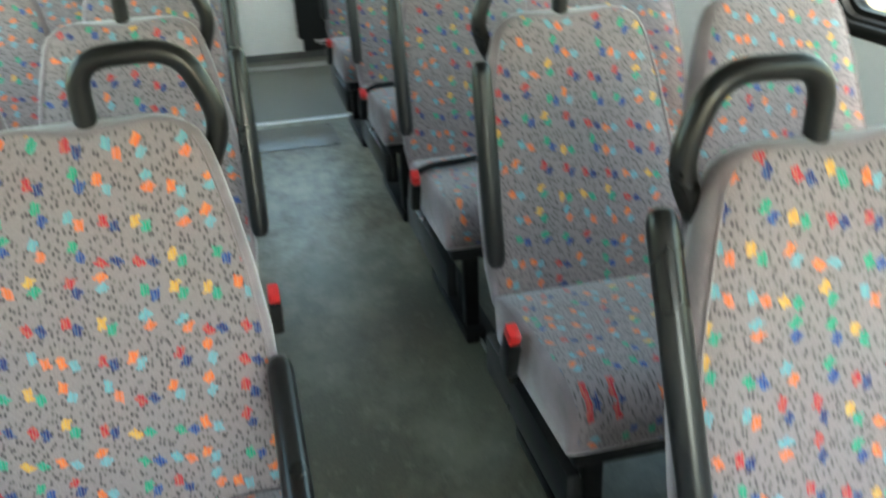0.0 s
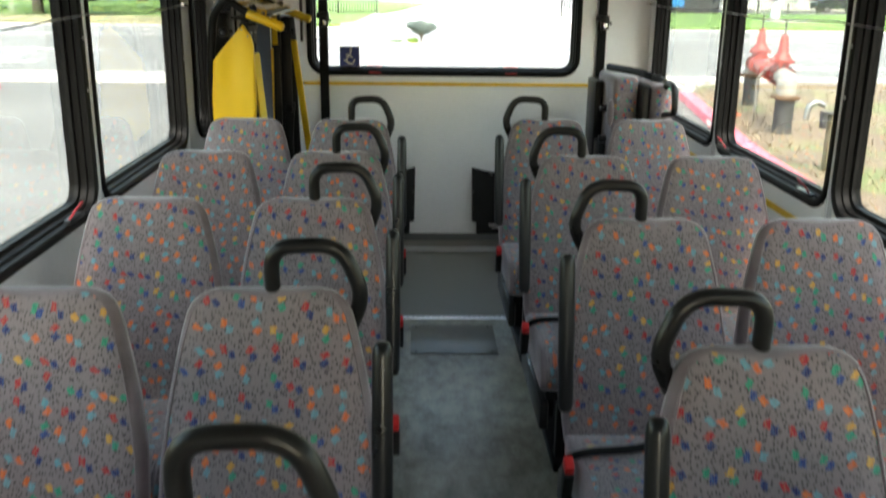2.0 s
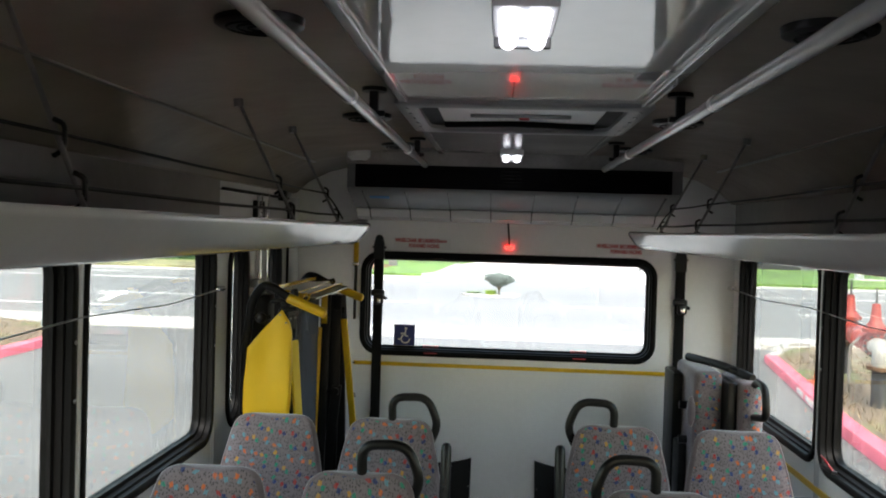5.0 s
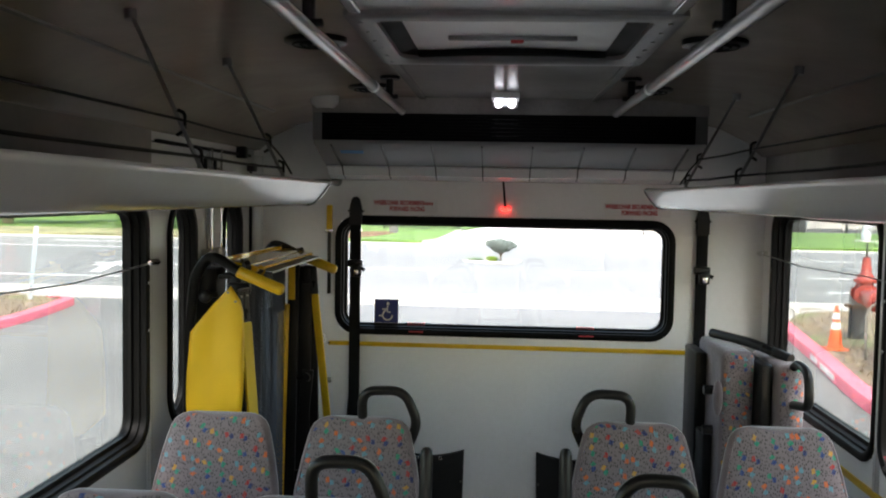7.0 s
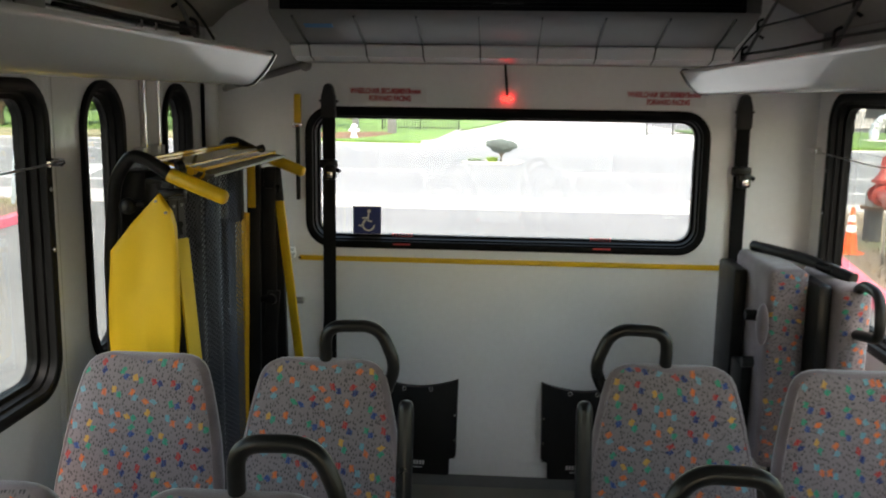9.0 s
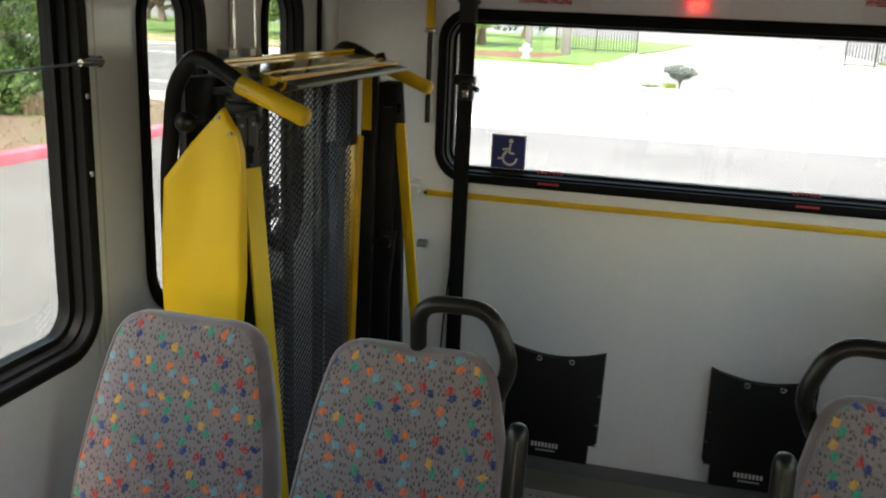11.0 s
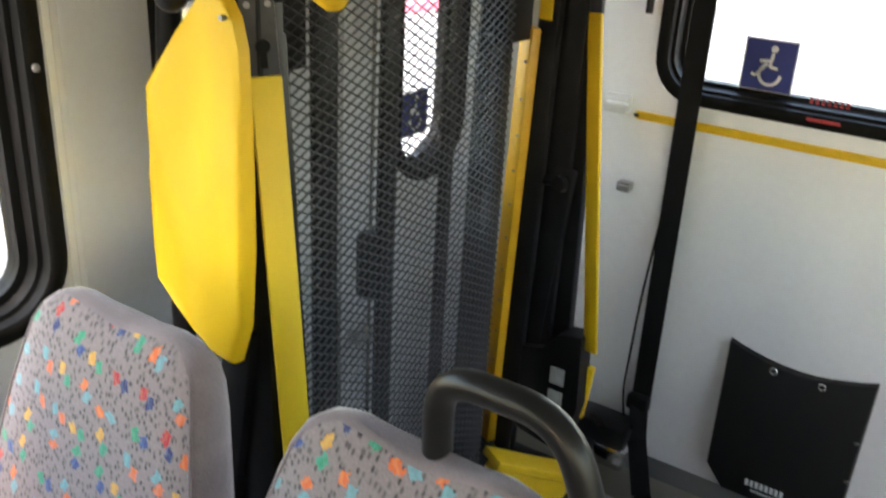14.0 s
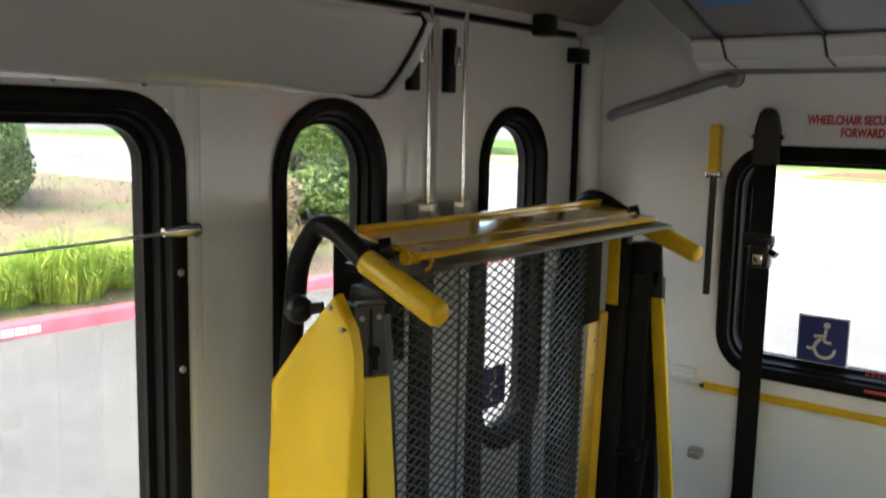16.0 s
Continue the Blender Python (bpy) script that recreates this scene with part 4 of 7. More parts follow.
def belt(x, top, curl):
    b = thing("shoulder_belt", (x, YR, 0), "black shoulder belt webbing hanging on the rear wall", "seat belt", "shoulder belts on the rear wall")
    bm = B()
    box(bm, -0.027, 0.027, -0.02, -0.016, 0.19 if curl else 0.06, top - 0.06, 0.001)
    part("webbing", bm, WEBBING, b)
    bm = B()
    prism(bm, [(-0.03, -0.08), (0.03, -0.08), (0.03, 0.0), (0.018, 0.05), (0.0, 0.06), (-0.018, 0.05), (-0.03, 0.0)], lambda u, v, w: (u, -w, top - 0.06 + v), 0.002, 0.035)
    bmesh.ops.bevel(bm, geom=bm.edges[:], offset=0.004, segments=2, affect="EDGES")
    part("anchor_cover", bm, BLACK_PLASTIC, b, "black plastic anchor cover")
    for s in (-1, 1):
        bm = B()
        tube(bm, [(s * 0.03, -0.014, top - 0.075), (s * 0.04, -0.02, top - 0.07)], 0.006, 8)
        part("bolt", bm, CHROME, b)
    bm = B()
    box(bm, -0.038, 0.038, -0.044, -0.014, 1.365, 1.4, 0.007)
    box(bm, -0.016, 0.034, -0.056, -0.018, 1.318, 1.378, 0.008)
    tube(bm, [(0.03, -0.04, 1.362), (0.05, -0.045, 1.352)], 0.009, 10)
    tongue = part("tongue", bm, BLACK_PLASTIC, b, "belt tongue and guide")
    bm = B()
    box(bm, -0.002, 0.022, -0.06, -0.055, 1.326, 1.352, 0.002)
    part("tongue_plate", bm, CHROME, tongue)
    if curl:
        bm = B()
        tube(bm, smooth_path([(-0.024, -0.02, 0.72), (-0.04, -0.03, 0.5), (-0.045, -0.045, 0.24), (-0.03, -0.05, 0.16)], 0.08), 0.0035, 6)
        part("belt_loop", bm, WEBBING, b)
        bm = B()
        for (pa, pb), wd in zip((((0.0, -0.03, 0.215), (0.03, -0.09, 0.13)), ((0.03, -0.09, 0.132), (0.1, -0.2, 0.05)), ((0.1, -0.2, 0.052), (0.2, -0.3, 0.006))), (0.05, 0.05, 0.048)):
            flat_bar(bm, pa, pb, (1, 0.3, 0), wd, 0.003, 0.001)
        part("belt_tail", bm, WEBBING, b, "loose tail of the belt")
        bm = B()
        box(bm, -0.034, 0.03, -0.045, -0.014, 0.185, 0.232, 0.01)
        part("belt_knot", bm, WEBBING, b, "bunched fold of the belt")
        bm = B()
        box(bm, -0.15, 0.01, -0.13, -0.03, 0.1, 0.165, 0.014)
        box(bm, -0.13, -0.1, -0.12, -0.03, 0.0, 0.11, 0.006)
        retr = part("retractor", bm, BLACK_PLASTIC, b, "black belt retractor on the floor")
        bm = B()
        box(bm, -0.075, 0.014, -0.136, -0.04, 0.04, 0.108, 0.012)
        part("retractor_housing", bm, CHROME, retr, "bright steel retractor housing")
    return b


belt(-0.728, 1.71, True)
belt(0.944, 1.69, False)

band = thing("yellow_wall_rail", (0, YR, 0.983), "narrow yellow tie-down rail across the rear wall", "wall rail")
bm = B()
box(bm, -0.858, 0.905, -0.012, -0.002, -0.0105, 0.0105, 0.003)
part("rail", bm, YELLOW_PAINT, band)
for k in range(2):
    bm = B()
    box(bm, -0.862 + k * 1.755, -0.85 + k * 1.755, -0.0135, -0.012, -0.004, 0.004)
    part("end_slot", bm, BLACK_PAINT, band)
band2 = thing("yellow_wall_rail", (XW, 0, 0.75), "narrow yellow tie-down rail along the side wall", "wall rail")
bm = B()
box(bm, -0.012, -0.002, 3.4, 6.1, -0.013, 0.013, 0.004)
part("rail", bm, YELLOW_PAINT, band2)
hold = thing("belt_cutter", (-0.857, YR, 0), "slim black rod with a yellow handle clipped upright on the wall", "belt cutter")
bm = B()
tube(bm, [(0, -0.02, 1.23), (0, -0.02, 1.55)], 0.009, 10)
part("rod", bm, BLACK_PLASTIC, hold)
bm = B()
box(bm, -0.014, 0.014, -0.032, -0.006, 1.545, 1.665, 0.006)
part("handle", bm, YELLOW_PAINT, hold, "yellow handle")
bm = B()
box(bm, -0.02, 0.02, -0.03, -0.002, 1.53, 1.548, 0.003)
part("clip", bm, CHROME, hold)
for x, z, wd, mat, lab in ((-0.907, 1.005, 0.032, PAPER_WHITE, "small white plastic wall catch"), (-0.858, 0.8, 0.018, GREY_METAL, "small steel wall catch")):
    c = thing("wall_catch", (x, YR, z), lab, "wall catch")
    bm = B()
    box(bm, -wd, wd, -0.035, -0.002, -wd * 0.7, wd * 0.7, 0.005)
    part("block", bm, mat, c)
    bm = B()
    box(bm, -wd * 0.6, wd * 1.3, -0.05, -0.034, -0.008, 0.008, 0.004)
    part("tab", bm, mat, c)
lampr = thing("red_indicator_lamp", (0.0, YR, 1.657), "small red indicator lamp glowing on a short black cable", "indicator lamp")
bm = B()
tube(bm, [(-0.012, -0.012, 0.0), (0.012, -0.012, 0.0)], 0.011, 10)
box(bm, -0.025, 0.025, -0.02, -0.004, -0.006, 0.008, 0.004)
part("lens", bm, RED_GLOW, lampr, "glowing red lens")
bm = B()
tube(bm, smooth_path([(0.0, -0.01, 0.012), (-0.006, -0.012, 0.08), (-0.012, -0.03, 0.14)], 0.03), 0.005, 8)
part("cable", bm, BLACK_RUBBER, lampr)
corner = thing("corner_trim", (0, 0, 0), "rounded pale grey moulding in the rear corner", "trim", kind="structure")
bm = B()
prism(bm, [(-1.238, 6.298), (-1.238, 6.252), (-1.226, 6.25), (-1.21, 6.256), (-1.198, 6.268), (-1.192, 6.284), (-1.192, 6.298)], lambda u, v, w: (u, v, w), 0.02, 1.9)
part("moulding", bm, WALL_GREY, corner, smooth=50)
grab = thing("wall_grab_rail", (0, 0, 0), "short grey grab rail beside the lift doors", "grab rail")
bm = B()
tube(bm, smooth_path([(-1.16, 6.295, 1.682), (-1.14, 6.265, 1.687), (-0.845, 6.265, 1.776), (-0.825, 6.295, 1.782)], 0.02), 0.0145, 12)
part("rail", bm, GREY_METAL, grab)
bm = B()
tube(bm, [(-0.825, 6.298, 1.782), (-0.825, 6.288, 1.782)], 0.026, 14)
part("flange", bm, GREY_METAL, grab)


# ---- stickers ----
def lettering(body, size, mat, parent, m, name="lettering"):
    cu = bpy.data.curves.new(name, "FONT")
    cu.body, cu.size, cu.align_x, cu.align_y = body, size, "CENTER", "CENTER"
    cu.extrude = 0.0004
    cu.offset = size * 0.045
    ob = new(name, cu)
    cu.materials.append(mat)
    ob.parent = parent
    ob.matrix_local = m
    return ob


for x in (-0.488, 0.635):
    st = thing("wall_sticker", (x, YR, 1.666), "clear wall sticker with red capital lettering", "sticker", "stickers over the rear window")
    bm = B()
    box(bm, -0.16, 0.16, -0.0016, -0.0006, -0.033, 0.031)
    part("film", bm, PAPER_WHITE, st)
    lettering("WHEELCHAIR SECUREMENT", 0.0285, RED_INK, st, pose(-0.03, -0.003, 0.014, 90, 0, 0) @ Matrix.Diagonal((0.68, 1, 1, 1)))
    lettering("FORWARD FACING", 0.0285, RED_INK, st, pose(0.01, -0.003, -0.015, 90, 0, 0) @ Matrix.Diagonal((0.68, 1, 1, 1)))
    bm = B()
    for k in range(8):
        box(bm, 0.088 + k * 0.0062, 0.0925 + k * 0.0062, -0.003, -0.002, 0.006, 0.02)
    part("print_bars", bm, RED_INK, st)


def access_sign(name, m, size):
    """The wheelchair sign: a white seated figure and wheel on blue, as plain shapes."""
    sg = thing(name, (0, 0, 0), "square blue sticker with a white wheelchair sign", "sticker", "wheelchair signs")
    sg.matrix_world = m
    h = size / 2
    bm = B()
    box(bm, -h, h, -0.0008, 0.0, -h, h)
    part("film", bm, PAPER_WHITE, sg)
    bm = B()
    box(bm, -h * 0.95, h * 0.95, -0.0014, -0.0009, -h * 0.95, h * 0.95)
    part("blue_field", bm, BLUE_SIGN, sg)
    bm = B()
    k = size / 12.5
    tube(bm, [(0.8 * k, -0.0015, 4.0 * k), (0.8 * k, -0.0022, 4.0 * k)], 0.85 * k, 14)
    for a, b in (((0.7, 3.0), (0.3, -0.2)), ((0.5, 1.2), (-2.2, 0.9)), ((0.3, -0.2), (2.2, -0.5)), ((-1.0, -0.4), (-2.6, -2.6)), ((-2.6, -2.6), (-3.8, -2.2))):
        d = (Vector((b[0] - a[0], 0, b[1] - a[1]))).normalized()
        nrm = Vector((-d.z, 0, d.x)) * 0.38 * k
        A, C = Vector((a[0] * k, -0.002, a[1] * k)), Vector((b[0] * k, -0.002, b[1] * k))
        bm.faces.new([bm.verts.new(q) for q in (A + nrm, C + nrm, C - nrm, A - nrm)])
    pts = [(math.cos(a), math.sin(a)) for a in (radians(110 + 250 * q / 20) for q in range(21))]
    for p, q in zip(pts, pts[1:]):
        bm.faces.new([bm.verts.new((0.6 * k + r * k * u, -0.002, -2.0 * k + r * k * v)) for (u, v), r in ((p, 2.9), (q, 2.9), (q, 2.1), (p, 2.1))])
    part("sign_shapes", bm, PAPER_WHITE, sg, smooth=0)


access_sign("access_sticker", Matrix.Translation((-0.58, YR + 0.055, 1.139)), 0.121)
access_sign("access_sticker", Matrix.Translation((-XW - 0.036, 5.93, 0.975)) @ pose(0, 0, 0, 0, 0, 90), 0.11)
for x in (-0.425, 0.405):
    st = thing("exit_label", (x, YR, 1.05), "tiny red and white emergency exit label", "sticker", "exit labels under the rear window")
    bm = B()
    box(bm, -0.036, 0.036, -0.0135, -0.0125, -0.004, 0.003)
    part("film", bm, RED_INK, st)
    bm = B()
    for k in range(7):
        box(bm, -0.045 + k * 0.013, -0.037 + k * 0.013, 0.028, 0.0285, 0.026, 0.031)
        box(bm, -0.045 + k * 0.013, -0.037 + k * 0.013, 0.028, 0.0285, 0.034, 0.039)
    part("print_bars", bm, RED_INK, st)

# ---- window fittings ----
for s in (-1, 1):
    cab = thing("window_cable", (0, 0, 0), "thin steel pull cable strung across the side windows", "cable", "cables along the windows")
    y1 = 4.94 if s < 0 else 6.24
    bm = B()
    pts = []
    y = y1
    while y > -1.0:
        pts += [(s * 1.205, y, 1.472), (s * 1.205, y - 0.6, 1.455)]
        y -= 1.24
    tube(bm, pts, 0.0026, 6)
    part("cable", bm, GREY_METAL, cab)
    bm = B()
    tube(bm, [(s * 1.205, y1 - 0.05, 1.472), (s * 1.205, y1 - 0.02, 1.472), (s * 1.2, y1 + 0.015, 1.472)], [0.007, 0.01, 0.008], 10)
    tube(bm, [(s * 1.24, y1 + 0.01, 1.472), (s * 1.2, y1 + 0.01, 1.472)], 0.012, 10)
    part("clamp", bm, CHROME, cab, "bright cable clamp")


def latch(x, y, s):
    la = thing("window_latch", (x, y, 0.885), "red emergency window latch handle", "window latch", "red window latches")
    bm = B()
    tube(bm, smooth_path([(0, -0.045, -0.01), (-s * 0.02, -0.04, 0.02), (-s * 0.022, 0.03, 0.035), (0, 0.045, 0.01)], 0.02), 0.0036, 8)
    part("handle", bm, LATCH_RED, la)
    bm = B()
    box(bm, -0.012, 0.012, -0.06, 0.06, -0.02, -0.006, 0.004)
    part("base", bm, BLACK_PLASTIC, la)


for a, b in LEFT_WINDOWS[1:]:
    latch(-1.225, b - 0.25, -1)
latch(1.225, RIGHT_WINDOWS[1][1] - 0.15, 1)
for a, b in RIGHT_WINDOWS[1:]:
    latch(1.225, a + 0.16, 1)
# small screws along the window heads and jambs
def screw_mesh():
    bm = B()
    tube(bm, [(0, 0, 0), (0, 0, 0.003), (0, 0, 0.005)], [0.0065, 0.006, 0.003], 8)
    return bm


DARK_SCREW = finish("screw", screw_mesh(), BLACK_PAINT, 40)
BRIGHT_SCREW = finish("screw", screw_mesh(), GREY_METAL, 40)
k = 0
for s, wins, zz in ((-1, LEFT_WINDOWS, 1.707), (1, RIGHT_WINDOWS, 1.719)):
    for a, b in wins[:4]:
        k += 1
        for q in range(8):
            shared("screw", DARK_SCREW, bpy.data.objects[f"window_{k}"], pose(s * XW, a + 0.08 + q * 0.15, zz, 0, -90 * s, 0))
        for zj in (1.235, 1.4):
            shared("screw", BRIGHT_SCREW, bpy.data.objects[f"window_{k}"], pose(s * (XW - 0.012), b - 0.017, zj, 0, -90 * s, 0))
    k = len(LEFT_WINDOWS)
ex = thing("exit_sticker", (-XW - 0.044, 3.03, 0.955), "clear window sticker with red lettering", "sticker")
bm = B()
box(bm, 0.0, 0.0008, -0.1, 0.05, -0.028, 0.022)
part("film", bm, REAR_GLASS, ex, smooth=0)
lettering("EXIT", 0.034, RED_PLASTIC, ex, pose(0.0016, 0.012, 0.003, 90, 0, 90))
bm = B()
for q in range(7):
    box(bm, 0.001, 0.0016, -0.028 + q * 0.012, -0.02 + q * 0.012, -0.024, -0.018)
part("print_bars", bm, GREY_METAL, ex)
bm = B()
box(bm, 0.001, 0.0016, -0.095, -0.03, -0.02, -0.016)
box(bm, 0.001, 0.0016, -0.095, -0.03, 0.012, 0.016)
part("border", bm, RED_PLASTIC, ex)
llab = thing("window_label", (-XW, 3.11, 1.715), "small red window exit label", "sticker")
bm = B()
box(bm, 0.0008, 0.002, -0.03, 0.03, -0.007, 0.007)
part("film", bm, RED_INK, llab)
rlab = thing("window_label", (XW, 4.4, 1.727), "small red window exit label", "sticker")
bm = B()
box(bm, -0.002, -0.0008, -0.05, 0.05, -0.012, 0.012)
part("film", bm, RED_INK, rlab)
for x, yy in ((-1, 4.965), (-1, 3.735), (-1, 2.495), (1, 4.937), (1, 3.7), (1, 2.46)):
    tr = thing("trim", (0, 0, 0), "grey joint strip between two side windows", "trim", kind="structure")
    bm = B()
    prism(bm, [(yy - 0.024, 0.0), (yy - 0.02, 0.004), (yy - 0.009, 0.005), (yy - 0.006, 0.0085), (yy + 0.006, 0.0085), (yy + 0.009, 0.005), (yy + 0.02, 0.004), (yy + 0.024, 0.0)],
          lambda u, v, w: (x * (XW - 0.001 - v), u, w), 0.1, 1.72)
    part("strip", bm, WALL_GREY, tr)

# ---- lift door fittings ----
for d, y, hx in ((d1, 5.56, 1), (d2, 5.685, 1)):
    bm = B()
    tube(bm, [(-1.21, y, 0.1), (-1.21, y, 1.9)], 0.0055, 10)
    part("latch_rod", bm, CHROME, d, "bright vertical latch rod")
    for z in (0.5, 1.46):
        bm = B()
        box(bm, -1.243, -1.205, y - 0.035, y + 0.035, z - 0.02, z + 0.02, 0.003)
        part("rod_guide", bm, ALUMINIUM, d)
    bm = B()
    box(bm, -1.243, -1.222, y - 0.03 * hx - 0.014, y - 0.03 * hx + 0.014, 1.72, 1.86, 0.003)
    part("striker", bm, BLACK_PAINT, d)
    bm = B()
    box(bm, -1.222, -1.205, y - 0.03 * hx - 0.004, y - 0.03 * hx + 0.008, 1.78, 1.82, 0.002)
    part("striker_pin", bm, CHROME, d)
bm = B()
box(bm, -1.243, -1.236, 5.592, 5.622, 0.01, 1.885, 0.002)
part("centre_strip", bm, RACK_MAT, d1, "aluminium strip where the doors meet")
bm = B()
box(bm, -1.243, -1.225, 5.02, 6.2, 1.888, 1.9, 0.002)
part("header_seal", bm, BLACK_RUBBER, d2, "dark rubber header seal")
bm = B()
box(bm, -1.243, -1.232, 6.225, 6.245, 0.3, 1.83, 0.002)
part("edge_seal", bm, BLACK_RUBBER, d2, "black rubber door seal")
bm = B()
box(bm, -1.243, -1.2, 6.0, 6.06, 1.875, 1.93, 0.006)
box(bm, -1.243, -1.21, 6.18, 6.25, 1.82, 1.86, 0.004)
part("door_switch", bm, BLACK_PLASTIC, d2, "black door switch")

# ---- the wheelchair lift, folded in the doorway ----
lift = thing("wheelchair_lift", (-1.0, 5.55, 0), "folded black and yellow wheelchair lift standing in the rear doorway", "wheelchair lift")
inv = Matrix.Translation((1.0, -5.55, 0))


def lift_part(name, bm, mats, label="", parent=None, smooth=40):
    bmesh.ops.transform(bm, matrix=inv, verts=bm.verts[:])
    return part(name, bm, mats, lift if parent is None else parent, label, smooth)


for y, top, gx in ((5.1, 1.484, -0.022), (6.02, 1.484, 0.0)):
    bm = B()
    tube(bm, smooth_path([(-1.15, y, 0.1), (-1.145, y, 1.2), (-1.12, y, 1.42), (-1.07, y, top), (-1.03, y, top - 0.008), (-0.925 + gx, y - 0.002, 1.424)], 0.07, 6), 0.019, 14)
    lift_part("handrail", bm, BLACK_PAINT, "bent black steel handrail", smooth=60)
    bm = B()
    tube(bm, [(-0.942 + gx, y, 1.432), (-0.936 + gx, y, 1.43), (-0.78 + gx, y - 0.014, 1.371), (-0.772 + gx, y - 0.015, 1.368)], [0.019, 0.0215, 0.0215, 0.016], 18)
    lift_part("hand_grip", bm, YELLOW_PAINT, "yellow foam hand grip", smooth=60)
# bridge plate on top: ribbed yellow tray with a grey front lip
M = Matrix.Translation((-0.953, 0, 1.453)) @ pose(0, 0, 0, 0, 9.5, 0)
bm = B()
box(bm, -0.082, 0.072, 5.145, 6.01, -0.004, 0.004, 0.001, 1, M)
PLATE_YELLOW = surface("glossy_yellow_plate", (0.72, 0.45, 0.012), 0.11, spread=0.1, scale=10, bump=0.0, coat=0.8)
plate_ob = lift_part("bridge_plate", bm, PLATE_YELLOW, "glossy yellow folded bridge plate")
for x in (-0.077, 0.022, 0.066):
    bm = B()
    box(bm, x - 0.004, x + 0.004, 5.145, 6.01, 0.004, 0.014 if x < 0 else 0.007, 0.002, 1, M)
    lift_part("plate_rib", bm, PLATE_YELLOW, "raised rib", plate_ob)
bm = B()
prism(bm, [(-0.92, 1.437), (-0.855, 1.428), (-0.853, 1.422), (-0.9, 1.408), (-0.94, 1.404), (-0.965, 1.42)], lambda u, v, w: (u, w, v), 5.17, 6.04)
lift_part("front_lip", bm, DARK_STEEL, "dark grey steel lip of the bridge plate")
bm = B()
tube(bm, [(-0.9 + 0.016 * math.cos(a), 5.172, 1.432 + 0.016 * math.sin(a)) for a in (radians(200 - 25 * k) for k in range(12))], 0.004, 8)
lift_part("plate_hook", bm, YELLOW_PAINT, "curled yellow end of the plate")
for y in (5.16, 5.99):
    bm = B()
    tube(bm, [(-0.915, y - 0.02, 1.437), (-0.915, y + 0.02, 1.437)], 0.012, 10)
    lift_part("hinge_pin", bm, YELLOW_PAINT)
for y in (6.0, 5.115):
    bm = B()
    tube(bm, [(-0.945, y, 1.45), (-0.93, y + 0.012, 1.455)], 0.018, 12)
    lift_part("pivot_cap", bm, BLACK_PLASTIC)
# dark box behind the plate
bm = B()
box(bm, -1.16, -1.08, 5.22, 5.34, 1.2, 1.43, 0.006)
lift_part("pump_box", bm, BLACK_PAINT)
# left arm: vinyl cover, bracket and yellow bar
rng = random.Random(4)
cov = [(-0.968, 1.382), (-1.043, 1.302), (-1.112, 1.218), (-1.118, 1.14), (-1.125, 1.06), (-1.127, 0.97), (-1.124, 0.9), (-1.085, 0.862), (-1.045, 0.83), (-1.0, 0.81), (-0.957, 0.802),
       (-0.934, 0.87), (-0.922, 1.0), (-0.92, 1.1), (-0.92, 1.2), (-0.923, 1.29), (-0.933, 1.33)]
bm = B()
cx, cz = -1.01, 1.08
loops = []
dense = []
for (ua, va), (ub, vb) in zip(cov, cov[1:] + cov[:1]):
    dense += [(ua + (ub - ua) * k / 3, va + (vb - va) * k / 3) for k in range(3)]
cov = [(u - 0.008, v) for u, v in dense]
fold_y = lambda u, v: 0.0035 * math.sin((u + 0.22 * v) * 48 + 1.1 * math.sin(v * 7)) + 0.005 * math.sin((u - 0.35 * v) * 17 + 1) + 0.004 * noise.noise((u * 14, v * 6, 3))
for f, y in [(1.0, 5.062), (1.0, 5.05), (0.992, 5.042), (0.965, 5.039)] + [(0.9 - 0.07 * k, 5.037) for k in range(13)]:
    loops.append([bm.verts.new((cx + (u - cx) * f, y + fold_y(cx + (u - cx) * f, cz + (v - cz) * f) * (f < 0.97), cz + (v - cz) * f)) for u, v in cov])
for a, b in zip(loops, loops[1:]):
    for k in range(len(cov)):
        bm.faces.new((a[k], a[(k + 1) % len(cov)], b[(k + 1) % len(cov)], b[k]))
bm.faces.new(loops[-1])
bm.faces.new(loops[0][::-1])
lift_part("arm_cover", bm, YELLOW_VINYL, "loose yellow vinyl cover over the lift arm", smooth=70)
for u, v in ((-0.972, 1.362), (-0.945, 1.33)):
    bm = B()
    tube(bm, [(u - 0.008, 5.048, v), (u - 0.008, 5.033, v)], 0.004, 8)
    lift_part("cover_stud", bm, GREY_METAL)
bm = B()
flat_bar(bm, (-0.955, 5.105, 0.1), (-0.97, 5.105, 1.36), (1, 0, 0), 0.075, 0.05)
lift_part("arm", bm, BLACK_PAINT, "black steel lift arm")
bm = B()
box(bm, -1.005, -0.92, 5.1, 5.135, 1.345, 1.39, 0.012)
lift_part("arm_head", bm, BLACK_PAINT, "rounded black arm head")
bm = B()
flat_bar(bm, (-1.1, 5.085, 0.1), (-0.98, 5.085, 0.85), (1, 0, 0), 0.06, 0.04)
lift_part("lower_arm", bm, BLACK_PAINT, "black lower lift arm")
bm = B()
bmesh.ops.create_uvsphere(bm, u_segments=16, v_segments=10, radius=0.024, matrix=Matrix.Translation((-1.066, 5.05, 1.345)))
tube(bm, [(-1.066, 5.05, 1.345), (-1.03, 5.07, 1.35)], 0.01, 10)
lift_part("knob", bm, BLACK_PLASTIC, "round black knob", smooth=60)
